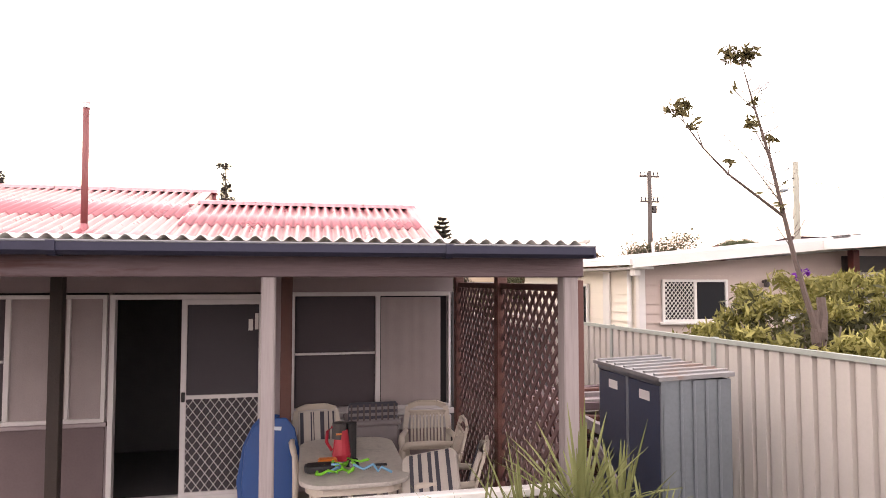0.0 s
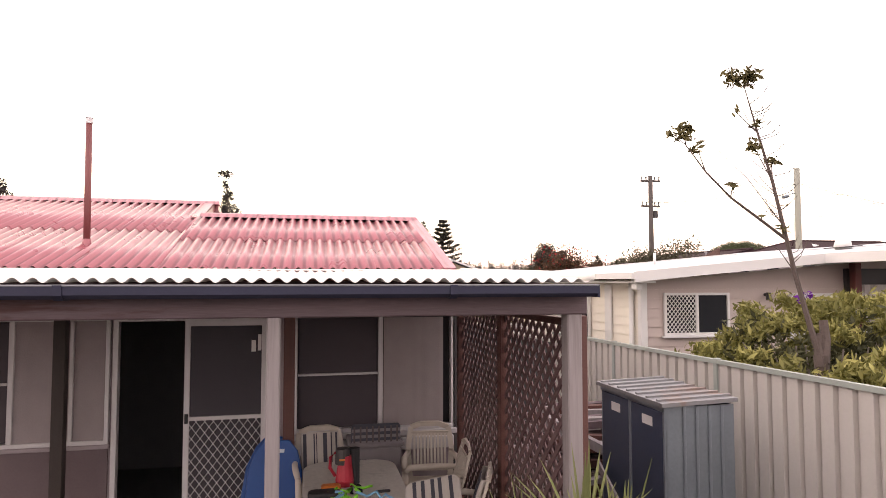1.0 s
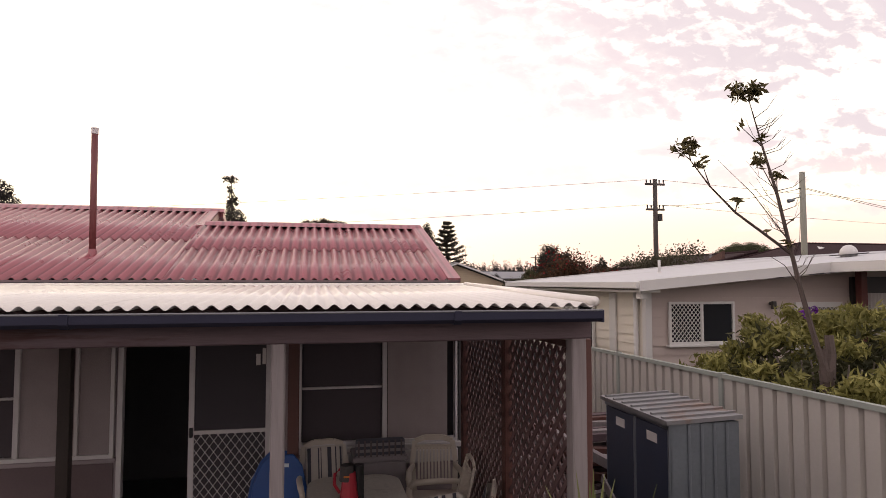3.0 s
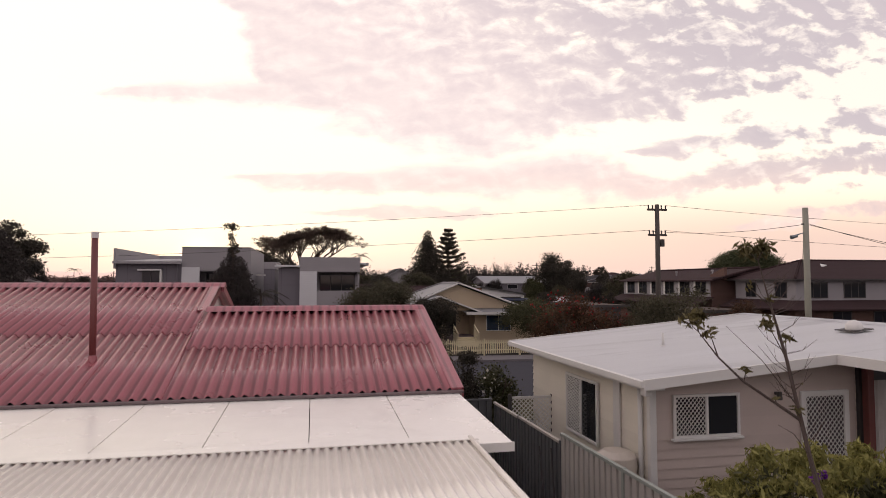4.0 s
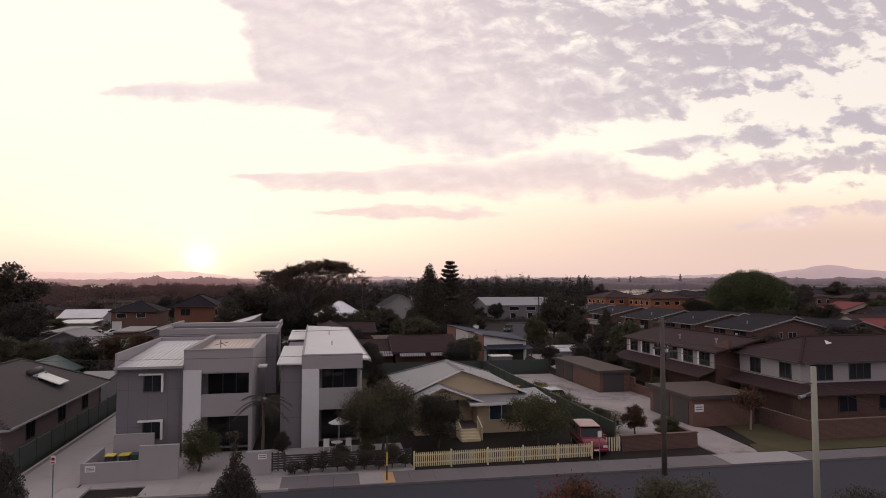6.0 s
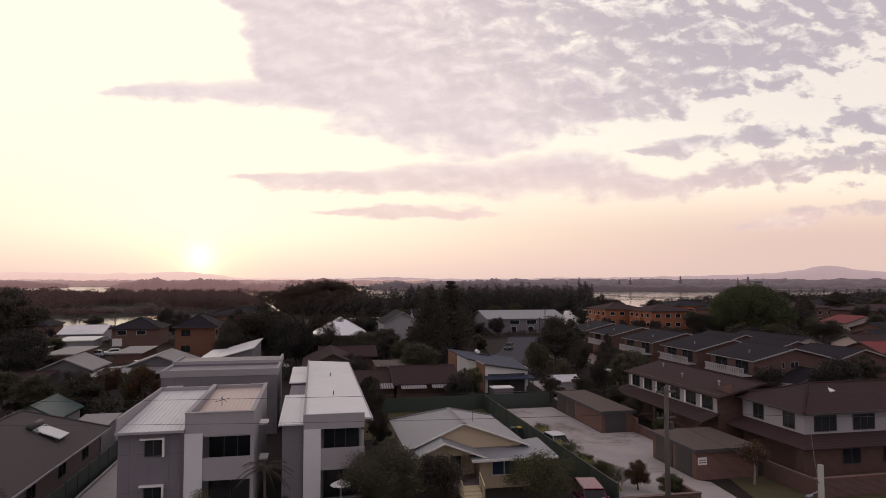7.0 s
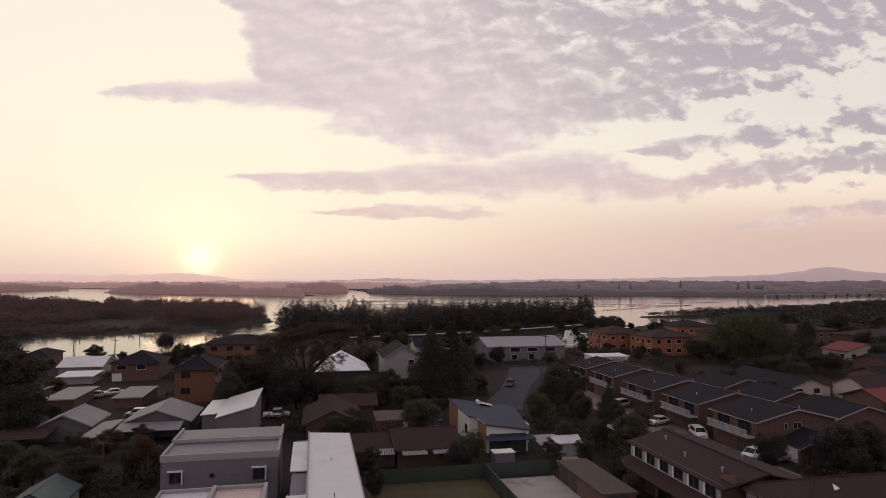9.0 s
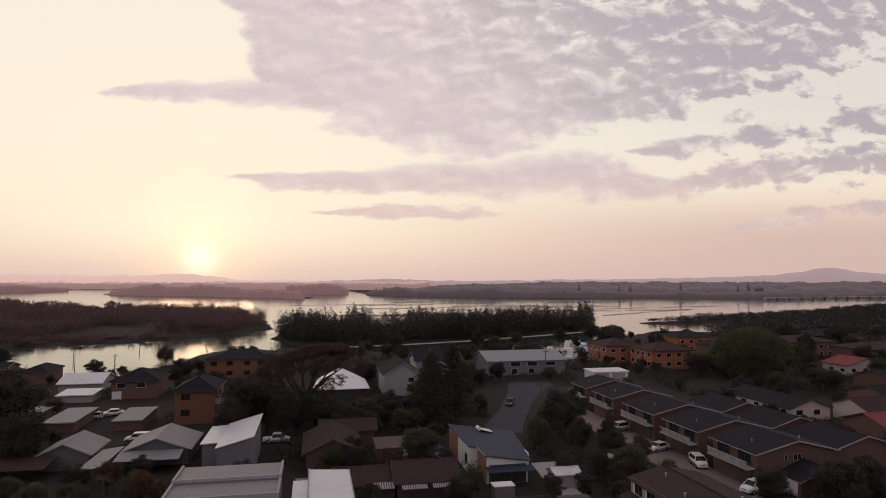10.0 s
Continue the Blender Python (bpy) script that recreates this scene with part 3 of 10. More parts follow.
def thing(name, label, category, at=(0, 0, 0), group="", kind="", turn=0.0):
    ob = new(name)
    ob.empty_display_size = 0.2
    ob.matrix_basis = pose(*at, 0, 0, turn)
    return tagged(ob, label, category, group, kind)


def solid(name, shape, material, label, category, group="", kind="", smooth=False, bevel=0.0):
    return tagged(part(name, shape, material, None, "", smooth, bevel), label, category, group, kind)


# ---- ground, water and far shores ----
def poly_distance(px, py, poly):
    """Signed distance to a polygon's outline, positive inside."""
    best = np.full(px.shape, 1e9)
    inside = np.zeros(px.shape, bool)
    k = len(poly)
    for i in range(k):
        (ax, ay), (bx, by) = poly[i], poly[(i + 1) % k]
        ex, ey = bx - ax, by - ay
        t = np.clip(((px - ax) * ex + (py - ay) * ey) / (ex * ex + ey * ey), 0, 1)
        best = np.minimum(best, np.hypot(px - ax - t * ex, py - ay - t * ey))
        hit = ((ay > py) != (by > py)) & (px < (bx - ax) * (py - ay) / (by - ay + 1e-12) + ax)
        inside ^= hit
    return np.where(inside, best, -best)


MAINLAND = [(-4700, -4700), (4700, -4700), (4700, 700), (1500, 640), (760, 600), (514, 480), (330, 410), (276, 396), (246, 398), (296, 360), (229, 333), (200, 344),
            (138, 303), (121, 262), (116, 228), (86, 224), (78, 240), (56, 252), (17, 272), (-9, 288), (-42, 279), (-52, 240), (-61, 217), (-79, 218), (-115, 263), (-400, 290), (-4700, 300)]
ISLAND_MID = [(-21, 335), (-10, 305), (17, 293), (83, 316), (165, 361), (190, 400), (120, 425), (0, 405), (-24, 372)]
ISLAND_LEFT = [(-900, 330), (-300, 312), (-139, 318), (-110, 322), (-82, 343), (-62, 352), (-41, 364), (-27, 415), (-36, 500), (-62, 580), (-115, 640), (-230, 760), (-430, 900),
               (-700, 900), (-1200, 560)]
SPIT_RIGHT = [(225, 418), (243, 407), (276, 400), (400, 430), (760, 600), (1500, 700), (1500, 900), (760, 690), (514, 550), (340, 465), (275, 436)]
FAR_ISLE = [(-476, 1610), (-362, 1500), (-204, 1385), (-126, 1280), (-52, 1220), (-10, 1120), (0, 1200), (-100, 1480), (-300, 1800), (-460, 1850)]
POINT_ISLE = [(-68, 1690), (-25, 1592), (31, 1512), (76, 1576), (60, 1720), (-40, 1760)]
FAR_LEFT = [(-4700, 1200), (-950, 1760), (-805, 1940), (-745, 2160), (-790, 2250), (-4700, 2600)]
FAR_LAND = [(-4700, 3200), (-1500, 2750), (-900, 2600), (-300, 2450), (0, 2300), (110, 2000), (124, 1430), (160, 1365), (207, 1275), (262, 1215), (603, 1060), (760, 965), (1600, 1000), (4700, 1500), (4700, 4700), (-4700, 4700)]
LANDS = [MAINLAND, ISLAND_MID, ISLAND_LEFT, SPIT_RIGHT, POINT_ISLE, FAR_ISLE, FAR_LEFT, FAR_LAND]


def land_distance(x, y):
    best = np.full(np.shape(x), -1e9)
    for poly in LANDS:
        best = np.maximum(best, poly_distance(x, y, poly))
    return best


def build_ground():
    front = np.linspace(-62, 42, 420)
    rest = np.linspace(42, 298, 90)[1:-1]
    ang = np.radians(np.concatenate([front, rest]))
    rad = np.concatenate([[0.5], np.geomspace(2, 4700, 330)])
    a, r = np.meshgrid(ang, rad)
    x, y = r * np.sin(a), r * np.cos(a)
    sd = land_distance(x, y)
    wob = 1.6 * np.sin(x * 0.11 + 1.3 * np.sin(y * 0.07)) + 1.2 * np.sin(y * 0.17 + 0.8 * np.sin(x * 0.13))
    z = np.clip((sd + np.where(r > 150, wob, 0)) * 0.35 - 1.15, -4.0, -0.06)
    yard = np.clip((21.5 - y) / 3.0, 0, 1)
    yard = yard * np.clip((r < 60) * 1.0, 0, 1)
    z = np.where(r < 60, z + 0.40 * yard, z)
    n, m = z.shape
    me = bpy.data.meshes.new("ground")
    verts = np.stack([x.ravel(), y.ravel(), z.ravel()], 1)
    i, j = np.meshgrid(np.arange(n - 1), np.arange(m), indexing="ij")
    q = np.stack([i * m + j, i * m + (j + 1) % m, (i + 1) * m + (j + 1) % m, (i + 1) * m + j], -1).reshape(-1, 4)
    me.from_pydata(verts.tolist(), [], q.tolist() + [list(range(m - 1, -1, -1))])
    me.polygons.foreach_set("use_smooth", [True] * len(me.polygons))
    part("ground", me, GROUND)
    tagged(bpy.data.objects["ground"], "dark grassy and earthy ground running to the far shores", "ground", kind="structure")


build_ground()
lake = Shape()
lake.add([(4800 * math.sin(i * 0.19635), 4800 * math.cos(i * 0.19635), -1.0) for i in range(32)], [tuple(range(31, -1, -1))])
solid("water", lake, WATER, "calm pale lake water reflecting the sunset sky", "water", kind="structure")


def ridge_line(name, label, points, heights, material, rough, seed, step=12.0, depth=60.0):
    """A band of far woodland or hills: an uneven crest over a line of places."""
    rng = random.Random(seed)
    s, rows = Shape(), []
    for (ax, ay), (bx, by), ha, hb in zip(points, points[1:], heights, heights[1:]):
        k = max(2, int(math.hypot(bx - ax, by - ay) / step))
        for i in range(k):
            t = i / k
            x, y, h = ax + (bx - ax) * t, ay + (by - ay) * t, ha + (hb - ha) * t
            grove = noise.noise((x * 0.011, y * 0.011, seed)) + 0.6 * noise.noise((x * 0.035, y * 0.035, seed + 3))
            h += rough * (0.55 * rng.random() ** 2 + 0.9 * grove - 0.1)
            rows.append((x, y, max(h, 0.4), rng.random()))
    verts, faces = [], []
    for x, y, h, j in rows:
        d = math.hypot(x, y)
        ox, oy = x / d * depth, y / d * depth
        verts += [(x, y, -1.05), (x - ox * 0.05 * j, y - oy * 0.05 * j, h * (0.35 + 0.3 * j)), (x + ox * 0.2, y + oy * 0.2, h * (0.72 + 0.16 * j)), (x + ox * 0.5, y + oy * 0.5, h), (x + ox, y + oy, h * 0.5), (x + ox, y + oy, -1.05)]
    for i in range(len(rows) - 1):
        for j in range(5):
            a = i * 6 + j
            faces.append((a, a + 6, a + 7, a + 1))
    s.add(verts, faces)
    return solid(name, s, material, label, "backdrop", kind="structure", smooth=True)


# each far band carries its painted haze glow in its material
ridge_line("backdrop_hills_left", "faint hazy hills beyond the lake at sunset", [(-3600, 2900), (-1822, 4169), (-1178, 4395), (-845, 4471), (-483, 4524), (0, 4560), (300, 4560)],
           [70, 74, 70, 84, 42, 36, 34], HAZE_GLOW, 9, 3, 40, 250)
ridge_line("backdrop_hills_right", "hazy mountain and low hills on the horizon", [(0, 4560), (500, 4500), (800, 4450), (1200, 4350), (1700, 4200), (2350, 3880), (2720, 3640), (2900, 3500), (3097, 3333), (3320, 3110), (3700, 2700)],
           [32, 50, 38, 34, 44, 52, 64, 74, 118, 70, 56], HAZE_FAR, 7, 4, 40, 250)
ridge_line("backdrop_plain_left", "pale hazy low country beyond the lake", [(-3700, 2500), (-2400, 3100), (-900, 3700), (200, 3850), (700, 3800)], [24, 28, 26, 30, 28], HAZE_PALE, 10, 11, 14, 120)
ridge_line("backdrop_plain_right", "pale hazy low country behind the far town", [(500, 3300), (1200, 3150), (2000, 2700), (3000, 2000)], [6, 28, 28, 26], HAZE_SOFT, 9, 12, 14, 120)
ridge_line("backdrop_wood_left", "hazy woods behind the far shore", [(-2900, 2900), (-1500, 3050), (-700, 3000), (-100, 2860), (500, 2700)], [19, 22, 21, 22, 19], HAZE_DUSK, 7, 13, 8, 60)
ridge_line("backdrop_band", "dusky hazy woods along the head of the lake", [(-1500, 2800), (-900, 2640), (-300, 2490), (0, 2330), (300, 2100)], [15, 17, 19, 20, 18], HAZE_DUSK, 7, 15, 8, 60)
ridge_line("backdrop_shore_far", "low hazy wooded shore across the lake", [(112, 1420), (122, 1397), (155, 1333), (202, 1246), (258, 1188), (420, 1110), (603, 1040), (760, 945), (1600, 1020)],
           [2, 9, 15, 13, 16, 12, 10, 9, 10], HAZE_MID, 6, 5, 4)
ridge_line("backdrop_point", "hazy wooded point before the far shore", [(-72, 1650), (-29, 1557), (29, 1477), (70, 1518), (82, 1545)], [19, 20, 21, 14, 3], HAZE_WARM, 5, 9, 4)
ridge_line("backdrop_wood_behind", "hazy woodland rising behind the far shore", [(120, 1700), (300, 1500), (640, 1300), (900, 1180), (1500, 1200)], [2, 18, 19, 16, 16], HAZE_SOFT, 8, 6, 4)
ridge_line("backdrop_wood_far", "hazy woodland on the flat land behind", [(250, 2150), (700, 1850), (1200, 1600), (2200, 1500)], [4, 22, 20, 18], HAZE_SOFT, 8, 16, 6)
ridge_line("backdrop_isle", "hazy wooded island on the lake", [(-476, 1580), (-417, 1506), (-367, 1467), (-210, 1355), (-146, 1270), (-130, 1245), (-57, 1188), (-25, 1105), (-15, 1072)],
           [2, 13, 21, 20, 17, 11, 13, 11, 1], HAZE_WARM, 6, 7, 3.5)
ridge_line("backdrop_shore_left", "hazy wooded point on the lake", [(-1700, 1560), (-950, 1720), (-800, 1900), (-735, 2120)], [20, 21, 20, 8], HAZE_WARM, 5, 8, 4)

sand = Shape()
for (ax, ay), (bx, by) in zip([(14, 289.5), (50, 298.5), (83, 310.5), (125, 332)], [(50, 298.5), (83, 310.5), (125, 332), (166, 355)]):
    sand.slab([(ax, ay, -0.93), (bx, by, -0.93), (bx - 1.2, by + 2.8, -0.75), (ax - 1.2, ay + 2.8, -0.75)], 0.6)
solid("sand_strip", sand, surface("pale_sand", (0.30, 0.26, 0.235), 0.9, 0.15, 0.4, 10, 0.2), "thin pale sand strip along the island's shore", "beach", kind="structure")

# ---- street ----
street = pose(0, 0, 0, 0, 0, -1.5)


def strip(x0, x1, y0, y1, z0, z1):
    """A block along the street, which runs a little askew to the houses."""
    s = Shape()
    s.box(x0, x1, y0, y1, z0, z1)
    s.v = [tuple(street @ Vector(p)) for p in s.v]
    return s


KERB_NEAR, KERB_FAR = 24.45, 36.75
solid("road", strip(-150, 190, KERB_NEAR, KERB_FAR, -0.5, -0.045), ASPHALT, "grey asphalt suburban street", "road", kind="structure")
kerb_far = thing("kerb", "concrete kerb along the far side of the street", "kerb", kind="structure", group="street kerbs")
kerb_near = thing("kerb", "concrete kerb along the near side of the street", "kerb", kind="structure", group="street kerbs")
for i in range(56):
    x = -70 + i * 2.5
    part("kerb_stone", strip(x, x + 2.485, KERB_FAR, KERB_FAR + 0.16, -0.3, 0.085), CONCRETE if x < -4 else FOOTPATH, kerb_far)
    part("kerb_stone", strip(x, x + 2.485, KERB_NEAR - 0.16, KERB_NEAR, -0.3, 0.085), CONCRETE, kerb_near)
pavement = thing("pavement", "worn concrete footpath slabs beside the street", "footpath", kind="structure")
for i in range(60):
    x = -42 + i * 1.5
    if -14.6 < x < -11.6:
        continue
    w = KERB_FAR + (2.35 if x < 25 else 2.0)
    part("slab", strip(x, x + 1.488, KERB_FAR + 0.17, w, -0.2, 0.055 + 0.012 * ((i * 7) % 5) / 5), CONCRETE if x < -3.2 or 1.4 < x < 3.0 else FOOTPATH, pavement)
part("tactile_slab", strip(2.9, 3.55, KERB_FAR + 0.17, KERB_FAR + 2.2, 0.0, 0.075), TACTILE, pavement, "ochre tactile paving strip")
solid("verge", strip(-60, 60, 20.6, KERB_NEAR - 0.17, -0.2, 0.06), GRASS, "patchy grass verge beside the kerb", "grass", kind="structure")
marks = thing("road_marking", "worn white painted marks on the road", "road marking", kind="structure")
for x0, x1, y0, y1 in [(-1.5, -0.3, 30.3, 30.4), (-1.5, -1.4, 29.5, 30.4), (3.9, 5.0, 31.4, 31.5), (4.9, 5.0, 30.6, 31.4)]:
    part("paint_line", strip(x0, x1, y0, y1, -0.05, -0.041), surface("worn_road_paint", (0.22, 0.21, 0.215), 0.9, 0.3, 3, 20, 0.1) if x0 == -1.5 and x1 == -0.3 else bpy.data.materials["worn_road_paint"], marks)

# ---- the house with the red roof ----
FLOOR_Z = 0.50


def frame_rect(parent, name, x0, x1, z0, z1, y, w, d, material, label="", inner=()):
    """A window or door frame in a wall that faces -y; inner holds (axis, place, width) of bars."""
    fr = part(name, Shape().ring(lambda a, o, z: (a, y - o, z), x0, x1, z0, z1, w, 0.0, d), material, parent, label, bevel=0.004)
    deep = fr if parent.parent is None else parent
    for axis, at, t in inner:
        if axis == "x":
            part("mullion", Shape().cbox(at - t / 2, at + t / 2, y - d + 0.004, y, z0 + w, z1 - w, 0.004), material, deep)
        else:
            a, b = at
            part("glazing_bar", Shape().cbox(a[0], a[1], y - d + 0.004, y, b - t / 2, b + t / 2, 0.004), material, deep)
    return fr


def diamond_mesh(x0, x1, z0, z1, y, pitch, w, ratio=1.5):
    """A grille of crossing strips cut off at its frame, in the plane y."""
    s = Shape()
    for sign in (1, -1):
        lo, hi = (x0 - (z1 - z0) / ratio, x1) if sign > 0 else (x0, x1 + (z1 - z0) / ratio)
        k = int((hi - lo) / pitch) + 1
        for i in range(k + 1):
            a = lo + i * pitch
            t0, t1 = 0.0, z1 - z0
            # x(t) = a + sign * t / ratio stays within x0..x1
            if sign > 0:
                t0, t1 = max(t0, (x0 - a) * ratio), min(t1, (x1 - a) * ratio)
            else:
                t0, t1 = max(t0, (a - x1) * ratio), min(t1, (a - x0) * ratio)
            if t1 - t0 > 0.01:
                s.beam((a + sign * t0 / ratio, y + sign * 0.002, z0 + t0), (a + sign * t1 / ratio, y + sign * 0.002, z0 + t1), w, 0.004, up=(0, 1, 0))
    return s


def curtain(x0, x1, z0, z1, y, folds, amp=0.015):
    s, n = Shape(), folds * 6
    p = []
    for z in (z0, z1):
        p += [(x0 + (x1 - x0) * i / n, y + amp * math.sin(i * 1.047 + 0.7 * math.sin(i * 0.37)), z) for i in range(n + 1)]
    p += [(x, yy + 0.004, z) for x, yy, z in p]
    m = n + 1
    f = [(i, i + 1, m + i + 1, m + i) for i in range(n)] + [(2 * m + i + 1, 2 * m + i, 3 * m + i, 3 * m + i + 1) for i in range(n)]
    f += [(i + 1, i, 2 * m + i, 2 * m + i + 1) for i in range(n)] + [(m + i, m + i + 1, 3 * m + i + 1, 3 * m + i) for i in range(n)]
    return s.add(p, f)


house = thing("house", "low fibro house with red corrugated roof and white sunroom panels", "house")
W = 7.0
for x0, x1, z0, z1 in [(-9.0, -3.62, 0.3, 2.98), (-3.62, -1.97, 0.3, 1.33), (-3.62, 1.62, 2.62, 2.98), (-1.97, -1.94, 0.3, 2.62), (-0.40, -0.17, 0.3, 2.62), (-0.17, 1.60, 0.3, 1.33)]:
    part("wall_sheet", Shape().box(x0, x1, W, W + 0.1, z0, z1), WALL_TAN, house, "tan fibro sheet wall")
for x in (1.52, -9.0):
    part("side_wall", Shape().box(x, x + 0.1, W + 0.1, 9.25, 0.3, 2.98), WALL_TAN, house)
part("base_board", Shape().box(-9.0, -1.98, W - 0.02, W - 0.002, 0.42, 1.275), PLINTH, house, "brown painted base board")
for x in (-6.2, -5.0, -3.8):
    part("cover_strip", Shape().box(x - 0.02, x + 0.02, W - 0.012, W - 0.001, 1.2, 2.9), WALL_TAN, house)
# room surfaces: the indoor shade is put into a dark wall colour
part("room_wall", Shape().box(-8.9, 1.52, 9.05, 9.15, 0.3, 2.9), DARK_ROOM, house, "room wall coloured dark for the indoor shade behind the open door")
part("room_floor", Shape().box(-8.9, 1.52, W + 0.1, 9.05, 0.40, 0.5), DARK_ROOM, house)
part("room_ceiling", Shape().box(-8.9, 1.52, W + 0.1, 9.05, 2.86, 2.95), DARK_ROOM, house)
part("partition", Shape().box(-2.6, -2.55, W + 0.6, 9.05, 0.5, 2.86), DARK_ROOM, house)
# left window: fly screen, then curtained panes
win = frame_rect(house, "window", -3.62, -1.97, 1.33, 2.60, W + 0.02, 0.04, 0.08, ALU, "pale aluminium sliding window with curtains", [("x", -2.86, 0.05), ("x", -2.32, 0.035), ("z", ((-3.57, -2.89), 1.95), 0.022)])
part("fly_screen", Shape().box(-3.57, -2.89, W - 0.012, W - 0.008, 1.38, 2.55), FLYWIRE, win)
part("pane", Shape().box(-2.83, -2.345, W - 0.002, W + 0.002, 1.38, 2.55), GLASS, win).visible_shadow = False
part("pane", Shape().box(-2.295, -2.02, W - 0.002, W + 0.002, 1.38, 2.55), GLASS, win).visible_shadow = False
part("curtain", curtain(-2.84, -2.02, 1.36, 2.56, W - 0.03, 5, 0.0016), CURTAIN, win, "beige drawn curtain")
part("sill", Shape().cbox(-3.68, -1.95, W - 0.07, W, 1.285, 1.33, 0.008), WALL_TAN, win)
# sliding door with a screen leaf, the other half open on a dark room
door = frame_rect(house, "door", -1.94, -0.40, 0.50, 2.60, W + 0.02, 0.05, 0.09, ALU, "white framed sliding door standing half open")
leaf = frame_rect(door, "screen_leaf", -1.26, -0.44, 0.53, 2.55, W - 0.035, 0.055, 0.03, ALU, "screen door leaf with diamond grille", [("z", ((-1.21, -0.49), 1.545), 0.04)])
grille = part("grille", diamond_mesh(-1.21, -0.49, 0.58, 1.53, W - 0.06, 0.085, 0.006, 1.35), ALU, door, "diamond pattern security grille")
part("fly_screen", Shape().box(-1.21, -0.49, W - 0.047, W - 0.044, 0.58, 2.50), DOOR_WIRE, door)
part("latch", Shape().cbox(-1.25, -1.215, W - 0.075, W - 0.062, 1.50, 1.60, 0.004), BLACK, door)
part("glass_leaf_stile", Shape().box(-1.08, -1.03, W + 0.03, W + 0.06, 0.53, 2.55), ALU, door)
part("sticker", Shape().box(-0.60, -0.555, W - 0.052, W - 0.049, 2.22, 2.34), SIGN_WHITE, door)
part("sticker", Shape().box(-0.535, -0.50, W - 0.052, W - 0.049, 2.23, 2.40), SIGN_WHITE, door)
# right window
win = frame_rect(house, "window", -0.17, 1.60, 1.33, 2.62, W + 0.02, 0.045, 0.08, ALU, "pale aluminium window with fly screen and curtain", [("x", 0.765, 0.05), ("z", ((-0.12, 0.735), 1.955), 0.022)])
part("fly_screen", Shape().box(-0.115, 0.735, W - 0.012, W - 0.008, 1.38, 2.57), FLYWIRE, win)
part("pane", Shape().box(0.795, 1.545, W - 0.002, W + 0.002, 1.38, 2.57), GLASS, win).visible_shadow = False
part("curtain", curtain(0.80, 1.47, 1.36, 2.56, W - 0.03, 5, 0.0012), CURTAIN, win, "beige drawn curtain")
part("sill", Shape().cbox(-0.2, 1.62, W - 0.09, W, 1.27, 1.33, 0.008), ALU, win)
part("bench_ledge", Shape().cbox(-0.10, 1.58, W - 0.10, W - 0.004, 1.12, 1.26, 0.01), ALU, house)
part("corner_strip", Shape().cbox(1.575, 1.66, W - 0.06, W - 0.002, 0.45, 2.62, 0.006), DARK_TRIM, house)

# sunroom roof: white panels
for i in range(10):
    x1 = 2.03 - i * 1.06
    x0 = x1 - 1.05
    part("roof_panel", Shape().slab([(x0, 6.46, 3.005), (x1, 6.46, 3.005), (x1, 9.14, 3.09), (x0, 9.14, 3.09)], 0.07), PANEL, house)
part("panel_fascia", Shape().box(-8.6, 2.04, 6.43, 6.455, 2.92, 3.015), PANEL, house)
part("roof_flashing", Shape().slab([(-8.7, 9.05, 3.10), (2.05, 9.05, 3.10), (2.05, 9.22, 3.135), (-8.7, 9.22, 3.135)], 0.01), GALV, house)
# red corrugated sheets, two laps up each slope
PITCH = 0.160
S1, S2 = 1.48 / 5.08, 1.04 / 3.33


def red_z(y, slope):
    return 3.145 + (y - 9.12) * slope


SHEET = PITCH * 7
for x_end, x_start, y_top, slope, lap in [(-2.03, -9.2, 14.2, S1, 11.45), (2.06, -2.03, 12.45, S2, 10.72)]:
    x1 = x_end
    while x1 > x_start + 0.05:
        x0 = max(x1 - SHEET, x_start)
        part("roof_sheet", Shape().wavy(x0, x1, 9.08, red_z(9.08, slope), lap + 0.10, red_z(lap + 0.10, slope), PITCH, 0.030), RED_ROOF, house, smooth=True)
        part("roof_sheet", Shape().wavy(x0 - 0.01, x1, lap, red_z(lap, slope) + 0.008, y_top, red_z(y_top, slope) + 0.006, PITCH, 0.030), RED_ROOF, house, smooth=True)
        x1 = x0
for x0, x1, y_top, slope, y_low in [(-9.2, -1.93, 14.2, S1, 19.0), (-2.0, 2.06, 12.45, S2, 15.8)]:
    z = red_z(y_top, slope)
    part("rear_roof", Shape().wavy(x0, x1, y_top, z, y_low, z - (y_low - y_top) * slope, PITCH, 0.030), RED_ROOF, house, smooth=True)
    k = round((x1 - x0) / 1.05)
    for i in range(k):
        a, b = x0 + (x1 - x0) * i / k, x0 + (x1 - x0) * (i + 1) / k
        part("ridge_cap", Shape().prism([(y_top - 0.19, z - 0.03), (y_top - 0.06, z + 0.045), (y_top, z + 0.068), (y_top + 0.06, z + 0.045), (y_top + 0.19, z - 0.03)], a, b + 0.03, "x"), RED_ROOF, house)
for x, y0, y1, slope in [(2.06, 9.06, 12.45, S2), (-2.06, 12.55, 14.2, S1)]:
    a, b = red_z(y0, slope), red_z(y1, slope)
    part("barge_cap", Shape().slab([(x - 0.13, y0, a + 0.035), (x + 0.06, y0, a + 0.035), (x + 0.06, y1, b + 0.035), (x - 0.13, y1, b + 0.035)], 0.03)
         .slab([(x + 0.03, y0, a + 0.03), (x + 0.06, y0, a + 0.03), (x + 0.06, y1, b + 0.03), (x + 0.03, y1, b + 0.03)], 0.17), RED_ROOF, house)
z = red_z(14.2, S1)
